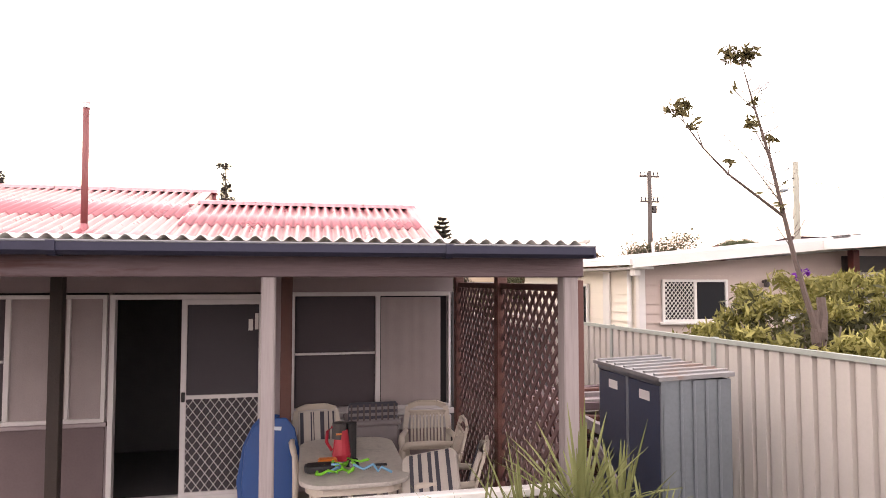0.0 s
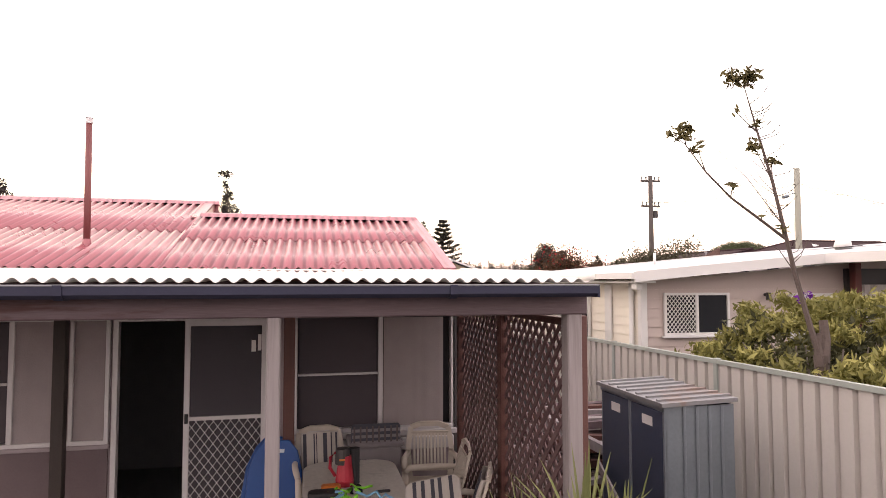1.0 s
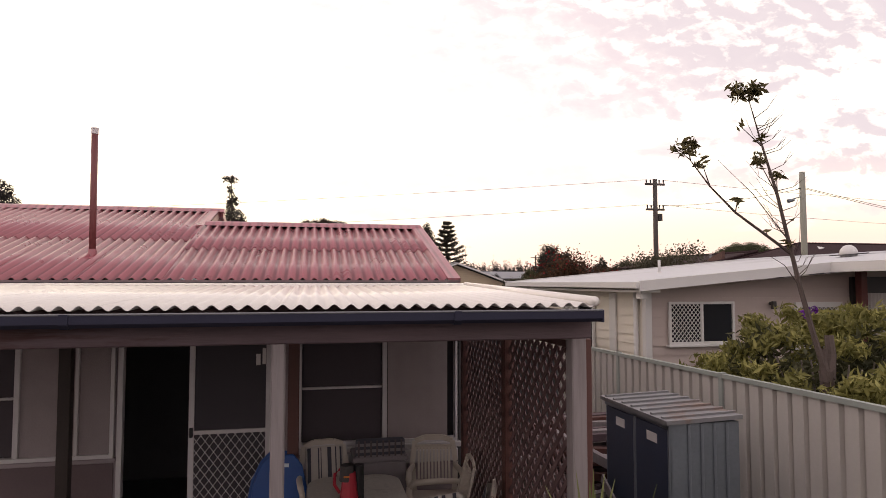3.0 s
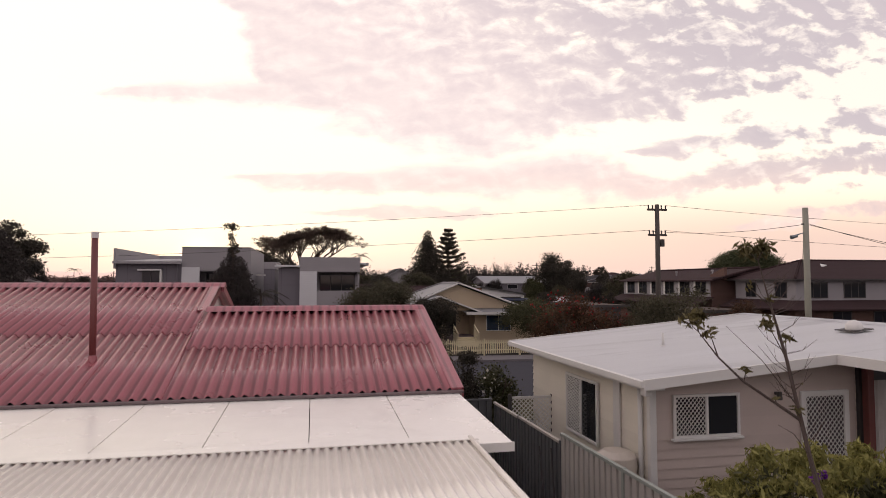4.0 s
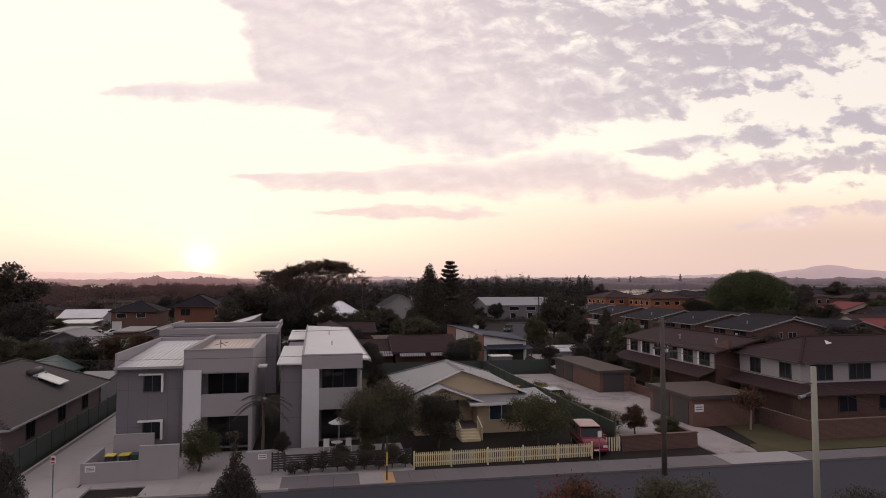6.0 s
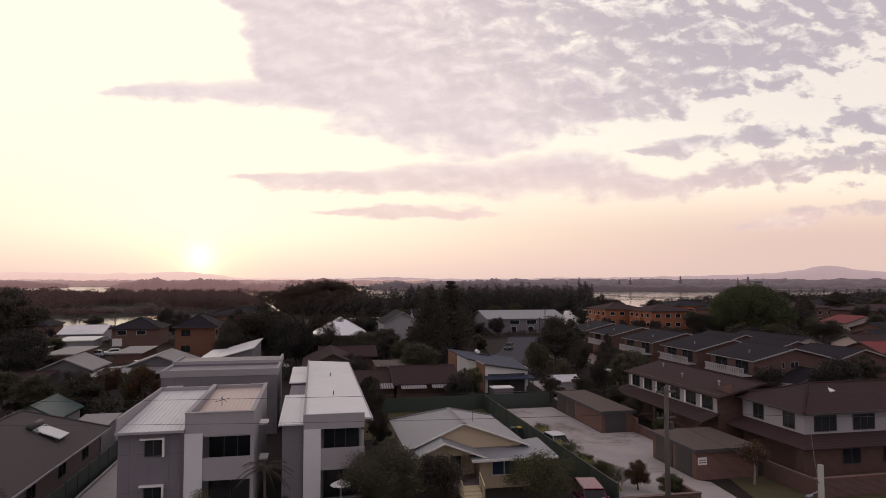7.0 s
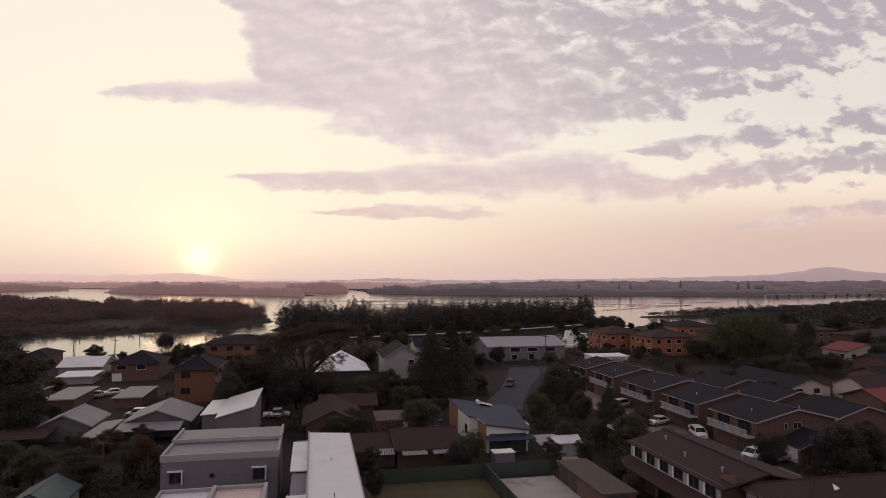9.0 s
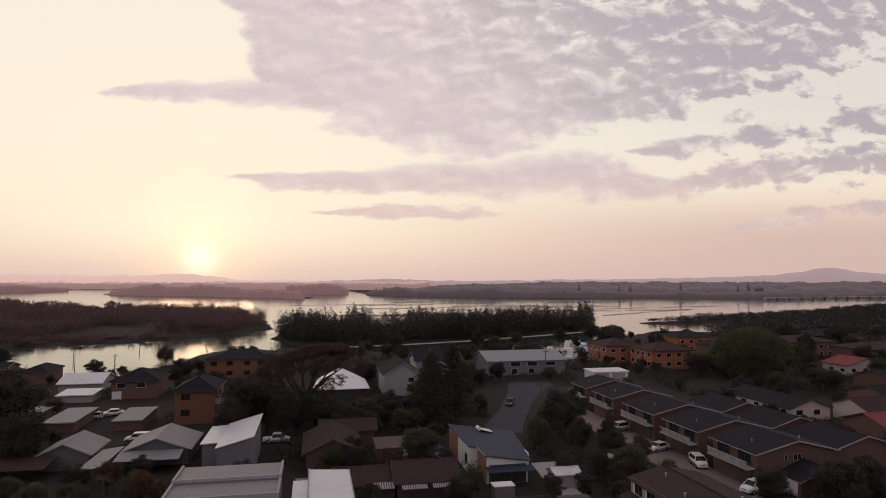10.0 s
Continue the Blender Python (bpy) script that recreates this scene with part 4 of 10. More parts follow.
part("barge_cap", Shape().slab([(-2.1, 14.2, z + 0.035), (-1.93, 14.2, z + 0.035), (-1.93, 19.0, z - 1.37), (-2.1, 19.0, z - 1.37)], 0.16), RED_ROOF, house)
part("gable", Shape().prism([(12.4, 3.9), (14.2, 4.6), (18.8, 3.25), (12.4, 3.25)], -2.16, -2.12, "x"), WHITE, house, "white gable end")
part("gable", Shape().prism([(9.2, 3.14), (12.45, 4.16), (15.7, 3.16), (15.7, 0.2), (9.2, 0.2)], 1.84, 1.90, "x"), WEATHERBOARD, house, "cream side wall with gable")
part("rear_wall", Shape().box(-9.0, 1.83, 15.5, 15.6, 0.2, 3.1), WEATHERBOARD, house)
# gutter strip coloured dark to stand in for the shadow at the roof edge
part("eave_gutter", Shape().box(-9.2, 2.1, 8.98, 9.07, 3.095, 3.125), PLINTH, house)
flue = thing("flue_pipe", "slim red painted flue pipe with pale cap on the roof", "flue", (-3.30, 10.40, 3.40))
part("pipe", Shape().rod((0, 0, 0), (-0.02, 0.02, 1.97), 0.05, 0.047, 12), FLUE_RED, flue, smooth=True)
part("cap", Shape().rod((-0.02, 0.02, 1.97), (-0.02, 0.02, 2.05), 0.052, 0.052, 12).rod((-0.02, 0.02, 2.05), (-0.02, 0.02, 2.065), 0.06, 0.05, 12), ALU, flue, "pale metal cap", smooth=False)
part("collar", Shape().slab([(-0.16, -0.15, 0.06), (0.16, -0.15, 0.06), (0.16, 0.18, 0.15), (-0.16, 0.18, 0.15)], 0.03).rod((0, 0, 0.05), (0, 0, 0.2), 0.075, 0.055, 12), RED_ROOF, flue)

# ---- the covered patio ----
solid("patio_floor", Shape().box(-6.0, 1.72, 3.42, W - 0.004, 0.2, FLOOR_Z), PAVING, "worn concrete patio floor", "floor", kind="structure")
patio = thing("patio_cover", "timber patio cover with white corrugated roofing and blue gutter", "patio cover")
for x in (-3.6, -2.05, -0.20, 1.505):
    part("post", Shape().cbox(x - (0.036 if x < 1 else 0.045), x + (0.036 if x < 1 else 0.045), 3.44, 3.545, FLOOR_Z, 2.785, 0.008), TIMBER_GREY, patio, "weathered grey timber post")
for x in (-4.4, -2.30, -0.20):
    part("inner_post", Shape().cbox(x - 0.055, x + 0.055, 6.55, 6.65, FLOOR_Z, 2.92, 0.006), TIMBER_RED if x > -1 else TIMBER_DARK, patio, "red-brown timber post" if x > -1 else "dark brown timber post")
part("beam", Shape().cbox(-6.0, 1.58, 3.43, 3.50, 2.765, 2.925, 0.008), BEAM, patio, "weathered front beam")
part("ledger", Shape().cbox(-6.0, 1.62, 6.36, 6.42, 2.86, 2.98, 0.006), TIMBER_RED, patio)
for y in (4.2, 4.95, 5.7):
    part("purlin", Shape().cbox(-6.0, 1.58, y, y + 0.07, 2.88, 2.96, 0.005), BEAM, patio)
part("side_rafter", Shape().cbox(1.50, 1.56, 3.50, 6.36, 2.80, 2.92, 0.006), BEAM, patio)
x1 = 1.58
while x1 > -6.0:
    x0 = x1 - 0.088 * 10
    part("roof_sheet", Shape().wavy(x0, x1, 3.36, 2.966, 6.50, 3.062, 0.088, 0.0135, 0.003, 8), POLY, patio, smooth=True)
    x1 = x0 + 0.003
part("edge_roll", Shape().tube([(1.57, 3.36, 2.985), (1.57, 5, 3.03), (1.57, 6.5, 3.07)], [0.028, 0.028, 0.028], 8), POLY, patio, smooth=True)
part("top_flashing", Shape().slab([(-6.0, 6.40, 3.075), (1.64, 6.40, 3.075), (1.64, 6.56, 3.085), (-6.0, 6.56, 3.085)], 0.008), PANEL, patio)
gut = Shape()
gut.prism([(3.27, 2.936), (3.27, 2.892), (3.295, 2.872), (3.375, 2.872), (3.375, 2.931), (3.365, 2.931), (3.365, 2.882), (3.30, 2.882), (3.28, 2.897), (3.28, 2.936)], -6.0, 1.575, "x")
gut.box(1.57, 1.58, 3.268, 3.378, 2.87, 2.94)
gutter = part("gutter", gut, GUTTER_BLUE, patio, "slate blue metal gutter")
part("gutter_bead", Shape().rod((-6, 3.272, 2.938), (1.575, 3.272, 2.938), 0.006, n=6), ROOF_GREY, patio)
for x in (-1.2, 0.72):
    part("gutter_joint", Shape().prism([(3.262, 2.94), (3.262, 2.89), (3.29, 2.866), (3.38, 2.866), (3.38, 2.871), (3.293, 2.871), (3.269, 2.891), (3.269, 2.94)], x, x + 0.04, "x"), GUTTER_BLUE, patio)
rail = thing("patio_rail", "low white painted rail along the patio edge", "rail")
part("top_rail", Shape().cbox(-2.0, 1.45, 3.455, 3.525, 1.52, 1.57, 0.008), WHITE, rail)
for i in range(14):
    x = -1.9 + i * 0.25
    part("baluster", Shape().box(x - 0.016, x + 0.016, 3.475, 3.505, FLOOR_Z, 1.52), WHITE, rail)

screen = thing("lattice_screen", "red-brown timber lattice privacy screen on the patio side", "lattice screen")
LX = 1.60
for y in (3.62, 5.12, 6.62):
    part("post", Shape().cbox(LX - 0.045, LX + 0.045, y - 0.045, y + 0.045, FLOOR_Z, 2.86 if y > 4 else 2.75, 0.006), TIMBER_RED, screen)
for z in (0.58, 2.70):
    part("rail", Shape().cbox(LX - 0.022, LX + 0.022, 3.64, 6.60, z - 0.025, z + 0.025, 0.005), TIMBER_RED, screen)
for p0, p1 in ((3.67, 5.07), (5.17, 6.57)):
    z0, z1, pitch, slope = 0.60, 2.68, 0.127, 1.0
    for sign in (1, -1):
        span = (z1 - z0) / slope
        lo, hi = (p0 - span, p1) if sign > 0 else (p0, p1 + span)
        for i in range(int((hi - lo) / pitch) + 1):
            a = lo + i * pitch
            t0, t1 = 0.0, z1 - z0
            if sign > 0:
                t0, t1 = max(t0, (p0 - a) * slope), min(t1, (p1 - a) * slope)
            else:
                t0, t1 = max(t0, (a - p1) * slope), min(t1, (a - p0) * slope)
            if t1 - t0 > 0.03:
                off = 0.006 * sign
                part("lath", Shape().beam((LX + off, a + sign * t0 / slope, z0 + t0), (LX + off, a + sign * t1 / slope, z0 + t1), 0.037, 0.008, up=(1, 0, 0)), LATH, screen)

# ---- things on the patio ----


def rounded(w, d, r, n=6):
    out = []
    for cx, cy, a0 in ((w / 2 - r, d / 2 - r, 0), (-w / 2 + r, d / 2 - r, 90), (-w / 2 + r, -d / 2 + r, 180), (w / 2 - r, -d / 2 + r, 270)):
        out += [(cx + r * math.cos(radians(a0 + 90 * i / n)), cy + r * math.sin(radians(a0 + 90 * i / n))) for i in range(n + 1)]
    return out


table = thing("patio_table", "cream plastic patio table with mottled marbled top", "table", (0.38, 5.55, FLOOR_Z))
part("tabletop", Shape().prism(rounded(0.86, 1.42, 0.22), 0.685, 0.72, "z"), MARBLE, table, bevel=0.008)
part("apron", Shape().prism(rounded(0.76, 1.30, 0.18), 0.62, 0.684, "z"), PLASTIC, table)
for sx in (-1, 1):
    for sy in (-1, 1):
        part("leg", Shape().rod((sx * 0.29, sy * 0.52, 0.62), (sx * 0.33, sy * 0.58, 0.0), 0.035, 0.024, 8), PLASTIC, table)


def plastic_chair(label, at, turn, cushion=None):
    """A moulded stacking armchair: it faces its own -y."""
    ch = thing("plastic_chair", label, "chair", at, "plastic chairs on the patio", turn=turn)
    part("seat", Shape().prism(rounded(0.46, 0.45, 0.08), 0.39, 0.42, "z"), PLASTIC, ch, bevel=0.006)
    back = Shape()
    # slatted back: rim and uprights, leaning back

    def lean(z):
        return 0.20 + (z - 0.42) * 0.28
    arc = [(-0.21, 0.42), (-0.23, 0.70), (-0.20, 0.90), (-0.10, 0.935), (0.10, 0.935), (0.20, 0.90), (0.23, 0.70), (0.21, 0.42)]
    for (xa, za), (xb, zb) in zip(arc, arc[1:]):
        back.beam((xa, lean(za), za), (xb, lean(zb), zb), 0.055, 0.022, up=(0, 1, 0.28))
    for z in (0.50, 0.84):
        back.beam((-0.20, lean(z), z), (0.20, lean(z), z), 0.05, 0.016, up=(0, 1, 0.28))
    for i in range(10):
        x = -0.162 + i * 0.036
        part("slat", Shape().beam((x, lean(0.50), 0.50), (x, lean(0.85), 0.85), 0.021, 0.012, up=(0, 1, 0.28)), PLASTIC, ch)
    part("backrest_rim", back, PLASTIC, ch)
    for sx in (-1, 1):
        arm = Shape()
        arm.tube([(sx * 0.225, lean(0.66), 0.66), (sx * 0.27, 0.05, 0.655), (sx * 0.275, -0.18, 0.645), (sx * 0.265, -0.235, 0.60)], [0.026, 0.03, 0.032, 0.026], 8)
        part("arm", arm, PLASTIC, ch, smooth=True)
        part("front_leg", Shape().tube([(sx * 0.265, -0.235, 0.61), (sx * 0.25, -0.22, 0.4), (sx * 0.27, -0.25, 0.0)], [0.026, 0.034, 0.02], 8), PLASTIC, ch, smooth=True)
        part("rear_leg", Shape().tube([(sx * 0.20, 0.20, 0.42), (sx * 0.235, 0.29, 0.0)], [0.034, 0.02], 8), PLASTIC, ch, smooth=True)
    if cushion == "back":
        pad = Shape()
        p = [(x, lean(z) - 0.045 - 0.02 * math.cos((z - 0.65) * 4), z) for z in (0.44, 0.55, 0.66, 0.77, 0.86, 0.90) for x in (-0.19, 0.19)]
        q = [(x, y + 0.04, z) for x, y, z in p]
        pad.add(p + q, [(2 * i, 2 * i + 1, 2 * i + 3, 2 * i + 2) for i in range(5)] + [(12 + 2 * i + 1, 12 + 2 * i, 12 + 2 * i + 2, 12 + 2 * i + 3) for i in range(5)]
                + [(2 * i + 2, 2 * i + 14, 2 * i + 12, 2 * i) for i in range(5)] + [(2 * i + 1, 2 * i + 13, 2 * i + 15, 2 * i + 3) for i in range(5)])
        pad_ob = part("cushion", pad, CLOTH_CREAM, ch, "cream cushion with charcoal stripes", bevel=0.01)
        for x, w in ((-0.155, 0.035), (-0.06, 0.012), (-0.035, 0.008), (0.05, 0.04), (0.115, 0.012), (0.165, 0.018)):
            st = Shape()
            pts = [(lean(z) - 0.047 - 0.02 * math.cos((z - 0.65) * 4) - 0.004, z) for z in (0.44, 0.55, 0.66, 0.77, 0.86, 0.895)]
            for (ya, za), (yb, zb) in zip(pts, pts[1:]):
                st.beam((x, ya, za), (x, yb, zb), w, 0.004, up=(0, 1, 0.2))
            part("stripe", st, CLOTH_DARK, pad_ob)
    if cushion == "seat":
        pad_ob = part("cushion", Shape().prism(rounded(0.44, 0.46, 0.06), 0.425, 0.49, "z"), CLOTH_CREAM, ch, "cream cushion with charcoal stripes", bevel=0.02)
        for y in (-0.15, -0.07, 0.03, 0.06, 0.14):
            part("stripe", Shape().box(-0.19, 0.19, y, y + (0.035 if y in (-0.15, 0.03) else 0.014), 0.489, 0.494), CLOTH_DARK, pad_ob)
    return ch


plastic_chair("cream plastic armchair with striped cushion behind the table", (0.14, 6.42, FLOOR_Z), 6, "back")
plastic_chair("cream plastic armchair with slatted back beside the lattice", (1.22, 6.38, FLOOR_Z), -8)
plastic_chair("cream plastic armchair drawn up sideways to the table", (1.12, 5.86, FLOOR_Z), -95, "seat")
plastic_chair("cream plastic armchair with striped cushion near the post", (1.12, 5.12, FLOOR_Z), -108, "back")
cushion_loose = thing("seat_cushion", "cream and charcoal striped cushion lying tilted on a chair", "cushion", (0.98, 4.78, 1.02), turn=-20)
pad = part("pad", Shape().prism(rounded(0.46, 0.44, 0.07), 0.0, 0.06, "z"), CLOTH_CREAM, cushion_loose, bevel=0.02)
for x in (-0.16, -0.09, -0.01, 0.05, 0.14):
    part("stripe", Shape().box(x, x + 0.03, -0.20, 0.20, 0.058, 0.064), CLOTH_DARK, pad)
cushion_loose.matrix_basis = pose(0.98, 5.00, 1.18, 35, -12, -15)
box = thing("storage_box", "grey covered storage box under a checked cushion", "storage box", (0.67, 6.66, FLOOR_Z))
part("body", Shape().cbox(-0.26, 0.26, -0.2, 0.2, 0.0, 0.78, 0.02), CLOTH_GREY, box)
part("lid", Shape().cbox(-0.28, 0.28, -0.22, 0.22, 0.78, 0.83, 0.012), CLOTH_GREY, box)
check = thing("checked_cushion", "grey and white checked cushion leaning on the storage box", "cushion", (0.67, 6.47, 1.285))
part("pad", Shape().cbox(-0.25, 0.25, 0.0, 0.07, 0.0, 0.22, 0.02), CLOTH_DARK, check)
for z in (0.03, 0.09, 0.15):
    part("check_band", Shape().box(-0.245, 0.245, -0.003, 0.001, z, z + 0.03), CLOTH_GREY, check)
for i in range(8):
    x = -0.23 + i * 0.062
    part("check_stripe", Shape().box(x, x + 0.018, -0.006, -0.002, 0.005, 0.205), surface("check_weave", (0.10, 0.085, 0.085), 0.95) if i == 0 else bpy.data.materials["check_weave"], check)
for dx, dy, h, lab in ((-0.44, 6.50, 0.92, "blue foam bodyboard leaning against the post"), (-0.36, 6.40, 0.90, "second blue foam bodyboard leaning in front")):
    bb = thing("bodyboard", lab, "bodyboard", (dx, dy, FLOOR_Z), "bodyboards")
    bb.matrix_basis = pose(dx, dy, FLOOR_Z, -9, 9 if dx < -0.4 else 4, 0)
    out = [(-0.19, 0.0), (0.19, 0.0), (0.26, 0.25), (0.26, 0.60), (0.20, 0.80), (0.11, h), (-0.11, h), (-0.20, 0.80), (-0.26, 0.60), (-0.26, 0.25)]
    part("board", Shape().prism(out, -0.03, 0.025, "y"), BLUE_FOAM, bb, bevel=0.012)
    part("print_mark", Shape().box(-0.08, 0.07, -0.033, -0.031, h - 0.12, h - 0.085), PAINT_WHITE_MARK, bb)
jug = thing("water_jug", "red plastic lantern-shaped jug with black top on the table", "jug", (0.30, 5.52, 1.222))
part("body", Shape().rod((0, 0, 0), (0, 0, 0.05), 0.075, 0.08, 14).rod((0, 0, 0.05), (0, 0, 0.19), 0.078, 0.06, 14).rod((0, 0, 0.19), (0, 0, 0.25), 0.06, 0.055, 14), RED_PLASTIC, jug)
part("sleeve", Shape().rod((-0.02, 0, 0.18), (-0.02, 0, 0.31), 0.063, 0.058, 12), DARK_TRIM, jug, "dark printed sleeve")
part("canister", Shape().rod((0.085, 0.03, 0.0), (0.085, 0.03, 0.30), 0.045, 0.045, 12), BLACK, jug)
part("handle", Shape().tube([(-0.075, 0, 0.28), (-0.12, 0, 0.24), (-0.125, 0, 0.15), (-0.08, 0, 0.08)], [0.014] * 4, 8), RED_PLASTIC, jug, smooth=True)
part("print_mark", Shape().box(-0.05, 0.0, -0.068, -0.064, 0.22, 0.235), ORANGE, jug)
rng = random.Random(4)
gear = thing("snorkel_gear", "tangle of lime cord, mask and black pouch on the table", "swim gear", (0.28, 5.22, 1.222))
for k in range(9):
    pts, x, y = [], rng.uniform(-0.08, 0.10), rng.uniform(-0.12, 0.06)
    for j in range(6):
        pts.append((x, y, 0.018 + rng.random() * 0.05))
        x, y = x + rng.uniform(-0.08, 0.09), y + rng.uniform(-0.06, 0.06)
    part("cord", Shape().tube(pts, [0.011] * 6, 6), LIME if k % 4 else SKY_BLUE, gear, smooth=True)
part("pouch", Shape().prism(rounded(0.26, 0.15, 0.06), 0.0, 0.055, "z"), BLACK, gear, bevel=0.015).location = (-0.16, 0.0, 0)
part("mask", Shape().rod((0.10, 0.10, 0.0), (0.10, 0.10, 0.05), 0.06, 0.045, 12), GLASS_BLUE, gear)
part("clip", Shape().cbox(0.26, 0.38, 0.03, 0.055, 0, 0.02, 0.005), BLACK, gear)
part("packet", Shape().cbox(-0.18, -0.02, 0.12, 0.22, 0.0, 0.05, 0.015), ORANGE, gear)

# ---- fence, locker and woodpile beside the patio ----
FX = 4.20
fence = thing("boundary_fence", "cream ribbed steel boundary fence with green-grey posts", "fence")


def ribbed(y0, y1, z0, z1, x):
    """A ribbed steel infill sheet in the plane x."""
    s, y, prof = Shape(), y0, []
    while y < y1 - 0.001:
        for dy, dx in ((0.0, 0.0), (0.112, 0.0), (0.120, 0.042), (0.166, 0.042), (0.174, 0.0)):
            if y + dy <= y1:
                prof.append((y + dy, dx))
        y += 0.19
    prof.append((y1, 0.0))
    p = [(x + dx + o, yy, z) for o in (0.0, 0.004) for z in (z0, z1) for yy, dx in prof]
    m = len(prof)
    f = [(i + 1, i, m + i, m + i + 1) for i in range(m - 1)] + [(2 * m + i, 2 * m + i + 1, 3 * m + i + 1, 3 * m + i) for i in range(m - 1)]
    return s.add(p, f)


for i in range(5):
    y0 = -0.56 + i * 2.28 - 0.36
    zt = 2.21 - 0.012 * y0
    part("fence_post", Shape().cbox(FX - 0.032, FX + 0.032, y0 - 0.03, y0 + 0.03, 0.1, zt + 0.012, 0.004), FENCE_GREEN, fence, "grey-green steel post")
    part("infill_sheet", ribbed(y0 + 0.03, y0 + 2.25, 0.36, zt - 0.03, FX - 0.012), FENCE, fence)
    part("top_rail", Shape().slab([(FX - 0.03, y0 + 0.03, zt), (FX + 0.03, y0 + 0.03, zt), (FX + 0.03, y0 + 2.25, zt - 0.027), (FX - 0.03, y0 + 2.25, zt - 0.027)], 0.045), FENCE_GREEN, fence, "grey-green top rail")
    part("bottom_rail", Shape().box(FX - 0.028, FX + 0.028, y0 + 0.03, y0 + 2.25, 0.33, 0.38), FENCE, fence)
side_fence = thing("side_fence", "slate grey steel fence between the two houses with pale top rail", "fence")
for i in range(5, 7):
    y0 = -0.92 + i * 2.28
    y1 = y0 + 2.25 if i < 6 else 14.62
    zt = 2.13 - 0.019 * y0
    part("fence_post", Shape().cbox(FX - 0.034, FX + 0.034, y0 - 0.03, y0 + 0.03, 0.1, zt + 0.02, 0.004), FENCE_SLATE, side_fence)
    part("infill_sheet", ribbed(y0 + 0.03, y1, 0.36, zt - 0.03, FX - 0.012), FENCE_SLATE, side_fence)
    part("top_rail", Shape().slab([(FX - 0.03, y0 + 0.03, zt), (FX + 0.03, y0 + 0.03, zt), (FX + 0.03, y1, zt - 0.03), (FX - 0.03, y1, zt - 0.03)], 0.045), FENCE, side_fence, "pale top rail")
cross_fence = thing("side_gate", "slate grey steel gate panel closing the side passage", "gate")
flat_sheet = ribbed(1.95, 4.14, 0.36, 1.90, 0.0)
flat_sheet.v = [(y, 14.66 + x, z) for x, y, z in flat_sheet.v]
part("infill_sheet", flat_sheet, FENCE_SLATE, cross_fence)
part("top_rail", Shape().cbox(1.93, 4.16, 14.63, 14.69, 1.88, 1.93, 0.006), FENCE_SLATE, cross_fence)
for x in (1.95, 3.0, 4.13):
    part("post", Shape().cbox(x - 0.03, x + 0.03, 14.70, 14.76, 0.2, 1.95, 0.005), FENCE_SLATE, cross_fence)
gate = thing("lattice_gate", "white diamond lattice gate panel with dark posts", "gate", (0, 0, 0))
lat = diamond_mesh(4.62, 5.62, 0.55, 1.92, 14.6, 0.11, 0.026, 1.0)
part("lattice", lat, WHITE, gate)
for x in (4.58, 5.66):
    part("gate_post", Shape().cbox(x - 0.04, x + 0.04, 14.56, 14.64, 0.3, 2.02, 0.008), DARK_TRIM, gate)
part("gate_rail", Shape().cbox(4.62, 5.62, 14.58, 14.62, 1.90, 1.96, 0.006), WHITE, gate)

locker = thing("garden_locker", "galvanised garden locker with navy doors and rust-stained lid", "garden shed")
X0, X1, Y0, Y1, ZB, ZT = 2.93, 3.58, 4.84, 6.02, 0.40, 1.90
for x in (3.10, 3.22, 3.34, 3.46):
    part("rib", Shape().cbox(x - 0.014, x + 0.014, Y0 - 0.012, Y0 - 0.001, ZB, ZT, 0.006), GALV, locker)
part("side_panel", Shape().box(X0, X1, Y0, Y0 + 0.012, ZB, ZT), GALV, locker)
part("side_panel", Shape().box(X0, X1, Y1 - 0.012, Y1, ZB, ZT), GALV, locker)
part("back_panel", Shape().box(X1 - 0.012, X1, Y0 + 0.012, Y1 - 0.012, ZB, ZT), GALV, locker)
for y0, y1 in ((Y0 + 0.03, 5.40), (5.45, Y1 - 0.03)):
    d = part("door", Shape().cbox(X0 - 0.012, X0 + 0.008, y0, y1, ZB + 0.03, ZT - 0.05, 0.006), NAVY, locker, "navy steel door")
    part("label_plate", Shape().box(X0 - 0.0165, X0 - 0.0125, y0 + 0.16, y0 + 0.33, ZT - 0.20, ZT - 0.12), SIGN_WHITE, d)
part("front_frame", Shape().cbox(X0 - 0.016, X0 + 0.01, 5.402, 5.448, ZB, ZT, 0.004).cbox(X0 - 0.016, X0 + 0.01, Y0, Y0 + 0.028, ZB, ZT, 0.004).cbox(X0 - 0.016, X0 + 0.01, Y0, Y1, ZT - 0.045, ZT, 0.004), GALV, locker)
lid = Shape().slab([(X0 - 0.05, Y0 - 0.03, ZT + 0.035), (X1 + 0.02, Y0 - 0.03, ZT + 0.06), (X1 + 0.02, Y1 + 0.03, ZT + 0.06), (X0 - 0.05, Y1 + 0.03, ZT + 0.035)], 0.035)
for i in range(7):
    y = Y0 + 0.06 + i * 0.175
    part("lid_rib", Shape().slab([(X0 - 0.03, y, ZT + 0.052), (X1 + 0.02, y, ZT + 0.077), (X1 + 0.02, y + 0.035, ZT + 0.077), (X0 - 0.03, y + 0.035, ZT + 0.052)], 0.016), GALV_RUST, locker)
part("lid", lid, GALV_RUST, locker, "ribbed lid with rust stains")
brace = thing("leaning_plank", "pale timber plank leaning beside the locker", "plank")
part("plank", Shape().beam((2.74, 4.30, 0.345), (2.865, 6.0, 1.12), 0.02, 0.09), TIMBER_GREY, brace)
pile = thing("woodpile", "untidy pile of split and sawn firewood by the fence", "woodpile")
